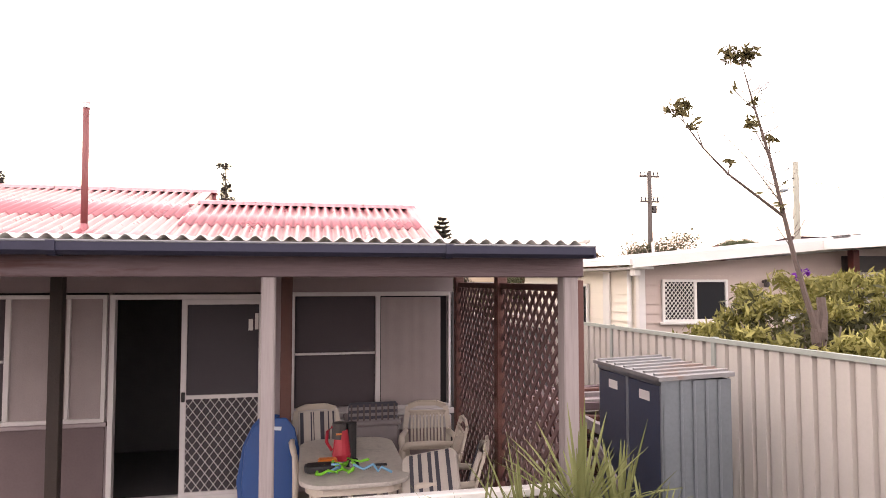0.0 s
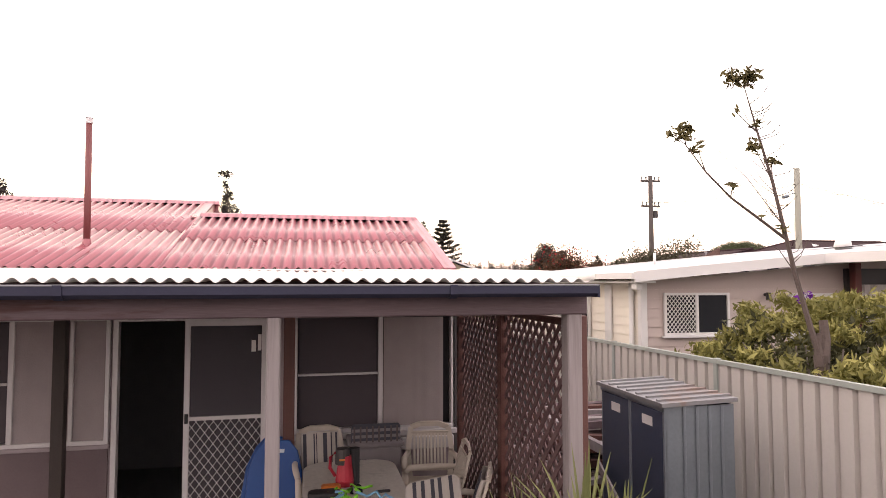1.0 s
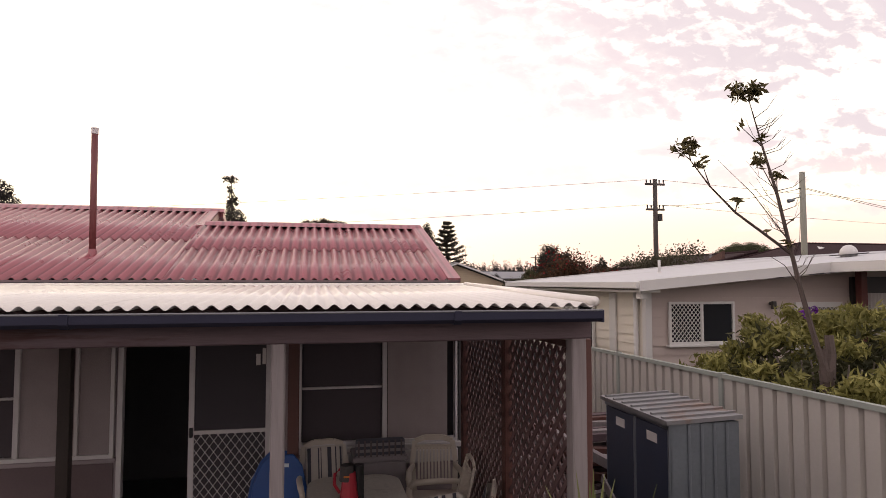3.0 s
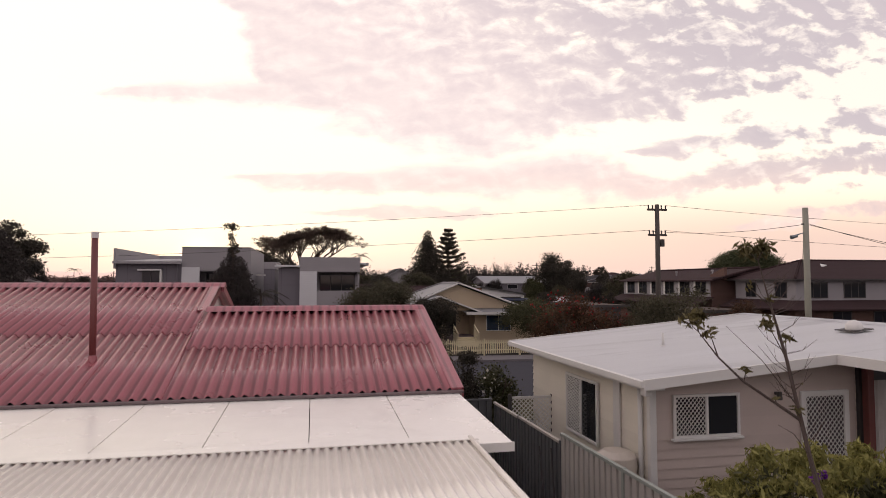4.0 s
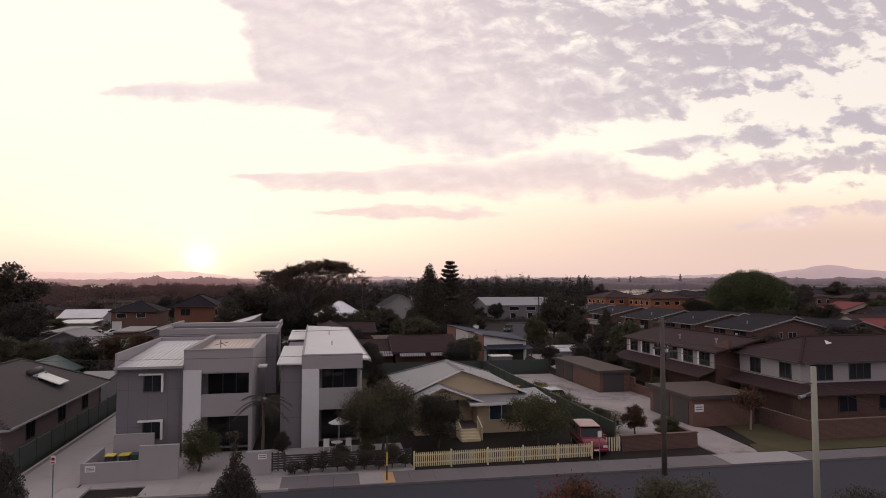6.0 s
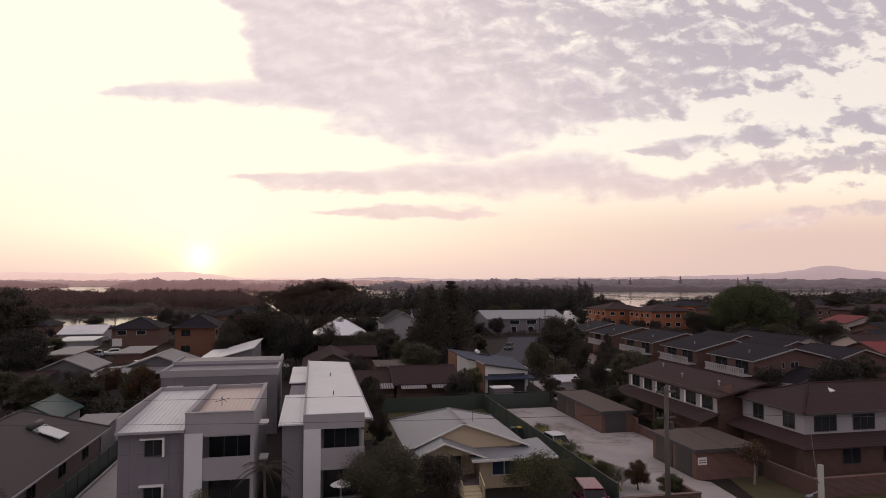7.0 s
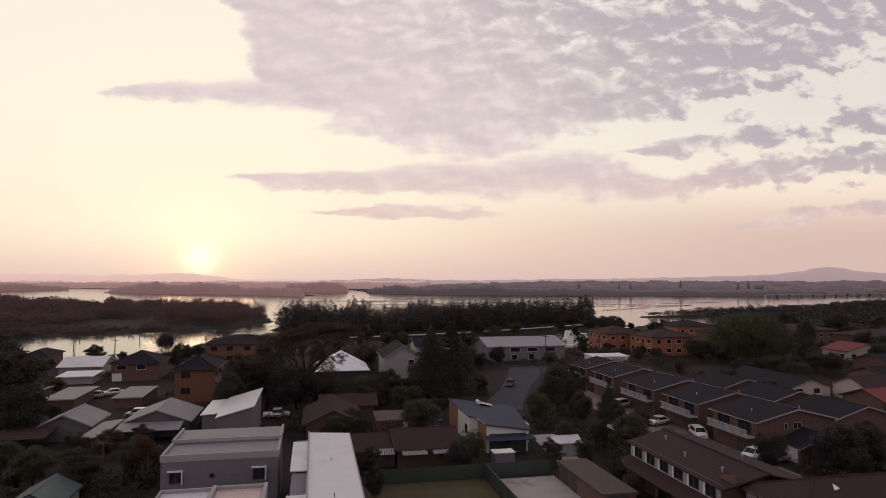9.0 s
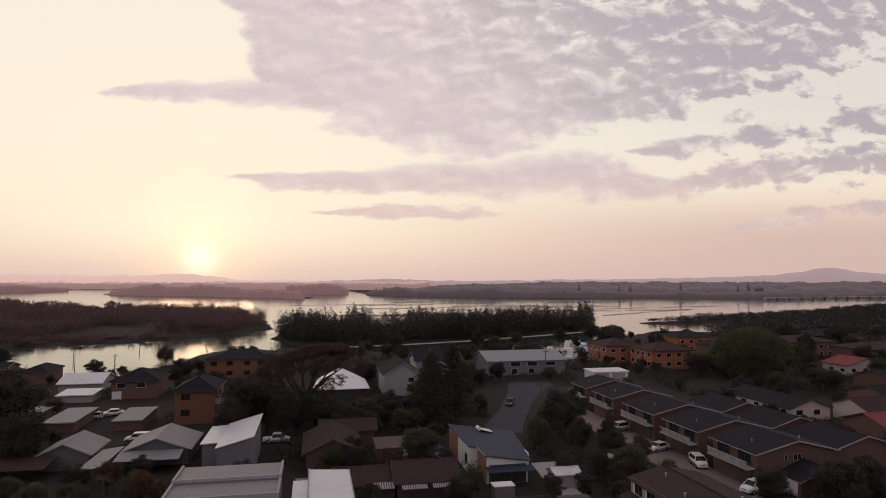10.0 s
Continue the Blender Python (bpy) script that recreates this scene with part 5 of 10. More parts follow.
rng = random.Random(11)
for i in range(96):
    lvl = i // 12
    z = 0.36 + lvl * 0.125 + rng.uniform(0, 0.04)
    x, y = 3.05 + lvl * 0.03 + rng.uniform(-0.12, 0.5), 6.55 + lvl * 0.03 + (i % 12) * 0.15 + rng.uniform(-0.05, 0.05)
    a = rng.uniform(-0.5, 0.5)
    L = rng.uniform(0.22, 0.42)
    part("log", Shape().beam((x - L * math.cos(a), y - L * math.sin(a), z), (x + L * math.cos(a), y + L * math.sin(a), z + rng.uniform(-0.05, 0.05)), rng.uniform(0.06, 0.11), rng.uniform(0.05, 0.10)),
         (TIMBER_GREY, TIMBER_RED, BEAM)[i % 3], pile)
part("log", Shape().beam((2.70, 7.0, 1.36), (3.35, 6.35, 1.02), 0.09, 0.1), TIMBER_GREY, pile)

# ---- the neighbour's cream house ----
nb = thing("neighbour_house", "cream weatherboard house with low white metal roof", "house")
NX, NY = 5.62, 9.95
core = Shape()
core.box(NX + 0.03, 18.0, NY + 0.03, 15.85, 0.2, 2.98)
part("wall", core, WEATHERBOARD, nb)
for i in range(16):
    z = 0.35 + i * 0.165
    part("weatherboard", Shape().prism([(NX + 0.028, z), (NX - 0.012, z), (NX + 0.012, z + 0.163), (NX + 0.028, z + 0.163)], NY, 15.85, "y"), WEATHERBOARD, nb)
    # front boards take the darker copy: the front wall's shade is in the colour
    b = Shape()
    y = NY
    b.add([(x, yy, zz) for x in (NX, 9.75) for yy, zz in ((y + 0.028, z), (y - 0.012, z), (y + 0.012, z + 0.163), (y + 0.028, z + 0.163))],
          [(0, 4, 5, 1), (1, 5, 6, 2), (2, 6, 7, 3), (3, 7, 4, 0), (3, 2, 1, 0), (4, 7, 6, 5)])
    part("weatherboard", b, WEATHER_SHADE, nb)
part("corner_board", Shape().cbox(NX - 0.03, NX + 0.09, NY - 0.03, NY - 0.014, 0.3, 3.0, 0.005).cbox(NX - 0.03, NX - 0.014, NY - 0.014, NY + 0.09, 0.3, 3.0, 0.005), WHITE, nb)
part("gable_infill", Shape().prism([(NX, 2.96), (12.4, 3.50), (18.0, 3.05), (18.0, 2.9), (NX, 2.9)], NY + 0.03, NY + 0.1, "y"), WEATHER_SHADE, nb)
part("downpipe", Shape().rod((NX - 0.06, NY + 0.25, 0.3), (NX - 0.06, NY + 0.25, 2.95), 0.045, n=10), WHITE, nb, smooth=True)
part("pilaster", Shape().cbox(NX - 0.05, NX - 0.014, 11.0, 11.25, 0.4, 2.9, 0.006), WHITE, nb)
ROOF_N = [(5.22, 9.42, 3.10), (12.4, 9.42, 3.76), (12.4, 16.5, 3.76), (5.22, 16.5, 3.10)]
part("roof", Shape().slab(ROOF_N, 0.05), NEIGHBOUR_ROOF, nb, "low white metal roof")
part("roof", Shape().slab([(12.4, 9.42, 3.76), (19.0, 9.42, 3.15), (19.0, 16.5, 3.15), (12.4, 16.5, 3.76)], 0.05), NEIGHBOUR_ROOF, nb)
part("ridge_cap", Shape().prism([(12.22, 3.75), (12.4, 3.80), (12.58, 3.75)], 7.75, 16.52, "y"), NEIGHBOUR_ROOF, nb)
part("porch_roof", Shape().slab([(8.88, 7.8, 3.435), (12.4, 7.8, 3.765), (12.4, 9.41, 3.765), (8.88, 9.41, 3.435)], 0.05).slab([(12.4, 7.8, 3.765), (19, 7.8, 3.15), (19, 9.41, 3.15), (12.4, 9.41, 3.765)], 0.05), NEIGHBOUR_ROOF, nb)
part("gutter", Shape().box(5.13, 5.22, 9.38, 16.5, 3.0, 3.10), WHITE, nb)
part("barge_board", Shape().slab([(5.18, 9.36, 3.12), (8.9, 9.36, 3.455), (8.9, 9.41, 3.455), (5.18, 9.41, 3.12)], 0.17), WHITE, nb)
part("barge_board", Shape().slab([(8.84, 7.74, 3.45), (14.0, 7.74, 3.86), (14.0, 7.79, 3.86), (8.84, 7.79, 3.45)], 0.17).slab([(8.82, 7.78, 3.45), (8.87, 7.78, 3.45), (8.87, 9.36, 3.45), (8.82, 9.36, 3.45)], 0.17), WHITE, nb)
part("rear_barge", Shape().slab([(5.18, 16.51, 3.12), (12.4, 16.51, 3.79), (12.4, 16.56, 3.79), (5.18, 16.56, 3.12)], 0.17), WHITE, nb)
part("eave_lining", Shape().box(5.25, 5.6, 9.45, 15.8, 2.93, 2.97), WHITE, nb)
part("rain_head", Shape().cbox(5.30, 5.42, 9.55, 9.72, 2.82, 3.02, 0.01), WHITE, nb)
# front window: grille half and dark half
w = frame_rect(nb, "window", 6.02, 7.30, 2.02, 2.76, NY - 0.014, 0.045, 0.05, WHITE, "white window with diamond security grille", [("x", 6.66, 0.05)])
part("pane", Shape().box(6.06, 7.26, NY - 0.03, NY - 0.024, 2.06, 2.72), GLASS, w)
part("grille", diamond_mesh(6.06, 6.635, 2.06, 2.72, NY - 0.055, 0.075, 0.012, 1.2), WHITE, w)
part("sill", Shape().cbox(5.98, 7.34, NY - 0.11, NY - 0.015, 1.98, 2.02, 0.006), WHITE, w)
w = frame_rect(nb, "screen_door", 8.55, 9.55, 0.6, 2.74, NY - 0.014, 0.10, 0.05, WHITE, "white security screen door with diamond grille")
part("pane", Shape().box(8.65, 9.45, NY - 0.028, NY - 0.022, 0.7, 2.64), FLYWIRE, w)
part("grille", diamond_mesh(8.65, 9.45, 0.7, 2.64, NY - 0.05, 0.09, 0.014, 1.2), WHITE, w)
part("wall_lamp", Shape().rod((8.05, NY - 0.02, 2.72), (8.05, NY - 0.14, 2.72), 0.03, n=8).rod((8.05, NY - 0.12, 2.62), (8.05, NY - 0.12, 2.76), 0.05, 0.04, 8), DARK_TRIM, nb)
part("porch_post", Shape().cbox(9.78, 9.92, NY - 0.25, NY - 0.11, 0.3, 3.3, 0.01), RED_BROWN_PAINT, nb, "maroon painted post")
part("recess_wall", Shape().box(9.78, 17.5, NY - 0.06, NY + 0.02, 0.3, 3.2), DARK_TRIM, nb)
part("recess_curtain", curtain(10.05, 10.6, 0.6, 2.9, NY - 0.12, 7), surface("pale_curtain", (0.5, 0.47, 0.45), 0.9), nb)
part("recess_frame", Shape().cbox(10.65, 10.75, NY - 0.14, NY - 0.07, 0.5, 3.0, 0.008), RED_BROWN_PAINT, nb)
part("recess_frame", Shape().cbox(12.6, 12.7, NY - 0.14, NY - 0.07, 0.5, 3.0, 0.008), RED_BROWN_PAINT, nb)
# side window, its far half behind a lattice screen
sw = Shape()
for y0, y1, z0, z1 in ((11.92, 13.52, 2.62, 2.68), (11.92, 13.52, 1.40, 1.46), (11.92, 11.98, 1.46, 2.62), (13.46, 13.52, 1.46, 2.62), (12.70, 12.76, 1.46, 2.62)):
    sw.cbox(NX - 0.07, NX - 0.014, y0, y1, z0, z1, 0.006)
sw = part("window", sw, WHITE, nb, "white side window half behind a lattice screen")
part("pane", Shape().box(NX - 0.04, NX - 0.034, 11.98, 13.46, 1.46, 2.62), GLASS, sw)
g = diamond_mesh(12.76, 13.46, 1.46, 2.62, 0.0, 0.07, 0.02, 1.0)
g.v = [(NX - 0.06 + y, x, z) for x, y, z in g.v]
part("grille", g, WHITE, sw)
dome = thing("skylight_dome", "white domed skylight with dark flashing on the roof", "skylight", (11.2, 11.4, 3.66))
part("flashing", Shape().slab([(-0.25, -0.25, 0.025), (0.25, -0.25, 0.07), (0.25, 0.25, 0.07), (-0.25, 0.25, 0.025)], 0.02), DARK_TRIM, dome)
bm = bmesh.new()
bmesh.ops.create_uvsphere(bm, u_segments=18, v_segments=10, radius=0.17)
dome_mesh = bpy.data.meshes.new("bubble")
bm.to_mesh(dome_mesh)
bm.free()
dome_mesh.polygons.foreach_set("use_smooth", [True] * len(dome_mesh.polygons))
part("bubble", dome_mesh, WHITE, dome).location = (0, 0, 0.07)
vent = thing("vent_pipe", "short white vent pipe on the metal roof", "vent pipe", (7.45, 12.6, 3.29))
part("pipe", Shape().rod((0, 0, 0), (0, 0, 0.30), 0.03, n=10), WHITE, vent, smooth=True)
part("collar", Shape().rod((0, 0, 0), (0, 0, 0.04), 0.07, 0.04, 10), WHITE, vent)
tank = thing("rain_tank", "cream plastic rainwater tank beside the wall", "water tank", (5.20, 10.42, 0.3))
part("tank", Shape().rod((0, 0, 0), (0, 0, 1.36), 0.36, 0.36, 24).rod((0, 0, 1.36), (0, 0, 1.45), 0.36, 0.22, 24), PLASTIC, tank, bevel=0.015)
for z in (0.3, 0.65, 1.0):
    part("band", Shape().rod((0, 0, z), (0, 0, z + 0.03), 0.368, n=24), PLASTIC, tank)
tools = thing("garden_tools", "dark garden tool handles leaning on the fence", "garden tools")
for dx in (0.0, 0.16):
    part("handle", Shape().rod((4.0 - dx, 10.2, 0.32), (4.12 - dx, 10.75 + dx, 1.75), 0.016, n=6), DARK_TRIM, tools)
part("tub", Shape().rod((3.85, 9.7, 0.33), (3.85, 9.7, 0.8), 0.2, 0.25, 14), SKY_BLUE, tools)

# ---- buildings across the street and beyond ----


FOOT = []


def window_on(parent, face, a0, a1, z0, z1, plane, frame_mat=None, pane_mat=None, bars=(), name="window", proud=0.05, w=0.06):
    """A framed window on a wall: face s looks to -y, w to -x, e to +x; bars are places of mullions."""
    frame_mat, pane_mat = frame_mat or WHITE, pane_mat or GLASS

    def block(p0, p1, d0, d1, q0, q1):
        if face == "s":
            return (p0, p1, plane - d1, plane - d0, q0, q1)
        if face == "w":
            return (plane - d1, plane - d0, p0, p1, q0, q1)
        return (plane + d0, plane + d1, p0, p1, q0, q1)
    spot = {"s": lambda a, d, z: (a, plane - d, z), "w": lambda a, d, z: (plane - d, a, z), "e": lambda a, d, z: (plane + d, a, z)}[face]
    fr = part(name, Shape().ring(spot, a0, a1, z0, z1, w, 0.0, proud), frame_mat, parent)
    for b in bars:
        part("mullion", Shape().box(*block(b - w / 2, b + w / 2, 0.0, proud - 0.004, z0 + w, z1 - w)), frame_mat, fr)
    part("pane", Shape().box(*block(a0 + w, a1 - w, 0.002, 0.016, z0 + w, z1 - w)), pane_mat, fr)
    return fr


def gable_house(name, label, x0, x1, y0, y1, zw, zr, axis, wall_mat, roof_mat, trim=None, eave=0.4, z0=-0.2, group="", category="house", trim_ends=True):
    """Walls, a gabled roof of two slopes with ridge cap, barge boards and gutters."""
    h = thing(name, label, category, group=group)
    FOOT.append((x0, x1, y0, y1))
    trim = trim or WHITE
    part("wall", Shape().box(x0, x1, y0, y1, z0, zw), wall_mat, h)
    if axis == "y":
        m = (x0 + x1) / 2
        k = (zr - zw) / (m - x0)
        ze = zw - eave * k
        part("gable", Shape().prism([(x0, zw), (x1, zw), (m, zr)], y0, y0 + 0.12, "y"), wall_mat, h)
        part("gable", Shape().prism([(x0, zw), (x1, zw), (m, zr)], y1 - 0.12, y1, "y"), wall_mat, h)
        for xe in (x0 - eave, x1 + eave):
            a, b = (xe, m) if xe < m else (m, xe)
            za, zb = (ze, zr) if xe < m else (zr, ze)
            part("roof", Shape().slab([(a, y0 - eave, za + 0.08), (b, y0 - eave, zb + 0.08), (b, y1 + eave, zb + 0.08), (a, y1 + eave, za + 0.08)], 0.09), roof_mat, h)
            part("gutter", Shape().box(xe - 0.06, xe + 0.06, y0 - eave, y1 + eave, ze - 0.09, ze + 0.03), trim, h)
            if trim_ends:
                part("barge_board", Shape().slab([(a, y0 - eave - 0.04, za + 0.10), (b, y0 - eave - 0.04, zb + 0.10), (b, y0 - eave, zb + 0.10), (a, y0 - eave, za + 0.10)], 0.19), trim, h)
        part("ridge_cap", Shape().prism([(m - 0.16, zr + 0.06), (m, zr + 0.13), (m + 0.16, zr + 0.06)], y0 - eave, y1 + eave, "y"), roof_mat, h)
    else:
        m = (y0 + y1) / 2
        k = (zr - zw) / (m - y0)
        ze = zw - eave * k
        part("gable", Shape().prism([(y0, zw), (y1, zw), (m, zr)], x0, x0 + 0.12, "x"), wall_mat, h)
        part("gable", Shape().prism([(y0, zw), (y1, zw), (m, zr)], x1 - 0.12, x1, "x"), wall_mat, h)
        for ye in (y0 - eave, y1 + eave):
            a, b = (ye, m) if ye < m else (m, ye)
            za, zb = (ze, zr) if ye < m else (zr, ze)
            part("roof", Shape().slab([(x0 - eave, a, za + 0.08), (x1 + eave, a, za + 0.08), (x1 + eave, b, zb + 0.08), (x0 - eave, b, zb + 0.08)], 0.09), roof_mat, h)
            part("gutter", Shape().box(x0 - eave, x1 + eave, ye - 0.06, ye + 0.06, ze - 0.09, ze + 0.03), trim, h)
            if trim_ends:
                for xe in (x0 - eave - 0.04, x1 + eave):
                    part("barge_board", Shape().slab([(xe, a, za + 0.10), (xe + 0.04, a, za + 0.10), (xe + 0.04, b, zb + 0.10), (xe, b, zb + 0.10)], 0.19), trim, h)
        part("ridge_cap", Shape().prism([(m - 0.16, zr + 0.06), (m, zr + 0.13), (m + 0.16, zr + 0.06)], x0 - eave, x1 + eave, "x"), roof_mat, h)
    return h


def tile_cap(parent, p, q, mat):
    """Overlapping cap tiles along a ridge or hip: a run of short flared rounds."""
    p, q = Vector(p), Vector(q)
    k = max(2, int((q - p).length / 0.36))
    pts, radii = [], []
    for i in range(k):
        pts += [p.lerp(q, (i + 0.04) / k), p.lerp(q, (i + 0.96) / k)]
        radii += [0.13, 0.085]
    return part("cap_tiles", Shape().tube(pts, radii, 6), mat, parent)


def hip_roof(parent, x0, x1, y0, y1, ze, zr, roof_mat, trim=None, eave=0.5):
    """A hipped roof over the rectangle, with caps on ridge and hips and a gutter all round."""
    x0, x1, y0, y1 = x0 - eave, x1 + eave, y0 - eave, y1 + eave
    w, d = x1 - x0, y1 - y0
    r = min(w, d) / 2
    if w >= d:
        a, b = (x0 + r, (y0 + y1) / 2, zr), (x1 - r, (y0 + y1) / 2, zr)
    else:
        a, b = ((x0 + x1) / 2, y0 + r, zr), ((x0 + x1) / 2, y1 - r, zr)
    c = [(x0, y0, ze), (x1, y0, ze), (x1, y1, ze), (x0, y1, ze)]
    s = Shape()
    low = [(x, y, z - 0.12) for x, y, z in c]
    if w >= d:
        s.add(c + [a, b] + low, [(0, 1, 5, 4), (1, 2, 5), (2, 3, 4, 5), (3, 0, 4), (9, 8, 7, 6), (0, 6, 7, 1), (1, 7, 8, 2), (2, 8, 9, 3), (3, 9, 6, 0)])
        hips = [(c[0], a), (c[3], a), (c[1], b), (c[2], b), (a, b)]
    else:
        s.add(c + [a, b] + low, [(0, 1, 4), (1, 2, 5, 4), (2, 3, 5), (3, 0, 4, 5), (9, 8, 7, 6), (0, 6, 7, 1), (1, 7, 8, 2), (2, 8, 9, 3), (3, 9, 6, 0)])
        hips = [(c[0], a), (c[1], a), (c[2], b), (c[3], b), (a, b)]
    ob = part("roof", s, roof_mat, parent)
    for p, q in hips:
        if (Vector(q) - Vector(p)).length > 0.3:
            tile_cap(ob, p, q, roof_mat)
    trim = trim or DARK_TRIM
    for g in ((x0 - 0.08, x1 + 0.08, y0 - 0.08, y0, ze - 0.14, ze - 0.01), (x0 - 0.08, x1 + 0.08, y1, y1 + 0.08, ze - 0.14, ze - 0.01),
              (x0 - 0.08, x0, y0, y1, ze - 0.14, ze - 0.01), (x1, x1 + 0.08, y0, y1, ze - 0.14, ze - 0.01)):
        part("gutter", Shape().box(*g), trim, parent)
    return ob


def hip_house(name, label, x0, x1, y0, y1, zw, zr, wall_mat, roof_mat, trim=None, eave=0.5, group="", category="house"):
    h = thing(name, label, category, group=group)
    FOOT.append((x0, x1, y0, y1))
    part("wall", Shape().box(x0, x1, y0, y1, -0.2, zw), wall_mat, h)
    hip_roof(h, x0, x1, y0, y1, zw + 0.05, zr, roof_mat, trim, eave)
    return h


def skillion(name, label, x0, x1, y0, y1, zf, zb, wall_mat, roof_mat, trim=None, over=0.3, group="", category="building", z0=-0.2):
    """A box with one roof slope from front (zf) to back (zb)."""
    h = thing(name, label, category, group=group)
    FOOT.append((x0, x1, y0, y1))
    part("wall", Shape().prism([(y0, z0), (y1, z0), (y1, zb), (y0, zf)], x0, x1, "x"), wall_mat, h)
    k = (zb - zf) / (y1 - y0)
    part("roof", Shape().slab([(x0 - over, y0 - over, zf + 0.1 - k * over), (x1 + over, y0 - over, zf + 0.1 - k * over), (x1 + over, y1 + over, zb + 0.1 + k * over), (x0 - over, y1 + over, zb + 0.1 + k * over)], 0.09), roof_mat, h)
    part("fascia", Shape().box(x0 - over, x1 + over, y0 - over - 0.04, y0 - over, zf - 0.12 - k * over, zf + 0.11 - k * over), trim or DARK_TRIM, h)
    return h


def ribs(parent, x0, x1, y0, z0, y1, z1, pitch, mat):
    """Standing ribs of a sheet roof, from the front edge to the back one."""
    n = int((x1 - x0) / pitch)
    for i in range(n + 1):
        x = x0 + i * pitch
        part("roof_rib", Shape().slab([(x - 0.03, y0, z0 + 0.04), (x + 0.03, y0, z0 + 0.04), (x + 0.03, y1, z1 + 0.04), (x - 0.03, y1, z1 + 0.04)], 0.038), mat, parent)


# grey rendered townhouses with flat and skillion roofs
ta = thing("grey_townhouse", "grey rendered two-storey townhouse with balcony and pale metal roofs", "townhouse", group="grey townhouses")
part("wall", Shape().prism([(45.2, -0.2), (57.2, -0.2), (57.2, 6.55), (45.2, 5.95)], -12.88, -8.75, "x"), RENDER_GREY, ta)
part("parapet", Shape().box(-13.0, -12.86, 45.05, 57.4, 5.6, 6.95), RENDER_LIGHT, ta)
part("rear_parapet", Shape().box(-12.86, -8.75, 57.2, 57.4, 5.6, 6.95), RENDER_LIGHT, ta)
part("skillion_roof", Shape().slab([(-12.85, 44.75, 6.06), (-8.78, 44.75, 6.06), (-8.78, 57.18, 6.66), (-12.85, 57.18, 6.66)], 0.1), WHITE_METAL, ta)
ribs(ta, -12.75, -8.85, 44.78, 6.06, 57.15, 6.66, 0.30, WHITE_METAL)
part("gutter", Shape().box(-12.95, -8.72, 44.62, 44.75, 5.93, 6.08), RENDER_LIGHT, ta)
part("wall", Shape().box(-8.74, -8.5, 45.2, 57.3, -0.2, 7.05), RENDER_LIGHT, ta)
part("wall", Shape().box(-4.55, -4.33, 45.2, 57.3, -0.2, 7.05), RENDER_LIGHT, ta)
part("wall", Shape().box(-8.5, -4.55, 57.06, 57.3, -0.2, 7.05), RENDER_LIGHT, ta)
part("wall", Shape().box(-8.5, -4.55, 47.2, 47.4, -0.2, 6.4), RENDER_LIGHT, ta)
part("front_parapet", Shape().box(-8.76, -4.31, 45.15, 45.4, 5.52, 7.06), RENDER_LIGHT, ta, "pale rendered parapet")
part("parapet_cap", Shape().box(-8.80, -4.28, 45.10, 45.45, 7.06, 7.11), RENDER_LIGHT, ta)
part("parapet_cap", Shape().box(-4.58, -4.28, 45.45, 57.33, 7.06, 7.11), RENDER_LIGHT, ta)
part("parapet_cap", Shape().box(-8.80, -8.47, 45.45, 57.33, 7.06, 7.11), RENDER_LIGHT, ta)
part("sunken_roof", Shape().slab([(-8.5, 45.4, 6.42), (-4.55, 45.4, 6.42), (-4.55, 57.06, 6.75), (-8.5, 57.06, 6.75)], 0.1), surface("rosy_metal_roof", (0.50, 0.40, 0.36), 0.45, 0.1, 0.8, 20, 0.1), ta, "rosy sheet roof behind the parapet")
ribs(ta, -8.4, -4.65, 45.42, 6.42, 57.0, 6.75, 0.30, bpy.data.materials["rosy_metal_roof"])
part("balcony_floor", Shape().box(-8.5, -4.55, 45.2, 47.2, 2.9, 3.1), RENDER_LIGHT, ta)
part("balcony_floor", Shape().box(-8.5, -4.55, 45.2, 47.2, 5.45, 5.6), RENDER_LIGHT, ta)
part("balcony_front", Shape().box(-7.62, -4.31, 45.12, 45.26, 2.57, 4.08), RENDER_LIGHT, ta, "pale solid balcony front")
part("clad_panel", Shape().box(-8.76, -7.62, 45.08, 45.22, 0.0, 5.72), CLAD_WHITE, ta, "white clad panel")
window_on(ta, "s", -7.5, -4.6, 3.15, 5.35, 47.2, DARK_TRIM, GLASS, (-6.5, -5.6))
window_on(ta, "s", -7.5, -4.6, 0.1, 2.5, 47.2, DARK_TRIM, GLASS, (-6.0,))
for z0, z1 in ((4.35, 5.46), (1.25, 2.4)):
    w = window_on(ta, "s", -11.25, -10.12, z0, z1, 45.2, DARK_TRIM, GLASS, (-10.7,))
    part("hood", Shape().box(-11.5, -10.0, 44.9, 45.2, z1 + 0.02, z1 + 0.12).box(-10.1, -9.98, 44.9, 45.2, z0, z1 + 0.02), WHITE, w)
part("downpipe", Shape().rod((-9.05, 45.12, 0), (-9.05, 45.12, 5.95), 0.05, n=8), RENDER_GREY, ta)
part("side_hood", Shape().box(-4.33, -3.7, 49.5, 51.0, 5.2, 5.3), WHITE, ta)
part("side_hood", Shape().box(-4.33, -3.7, 49.5, 51.0, 2.6, 2.7), WHITE, ta)
dish = thing("antenna", "small tangled aerial on the townhouse roof", "antenna", (-7.1, 50.2, 6.58))
part("mast", Shape().rod((0, 0, 0), (0, 0, 0.7), 0.03, n=6).rod((-0.5, 0, 0.3), (0.5, 0.2, 0.5), 0.02, n=6).rod((0, -0.3, 0.6), (0.3, 0.4, 0.2), 0.02, n=6), DARK_TRIM, dish)

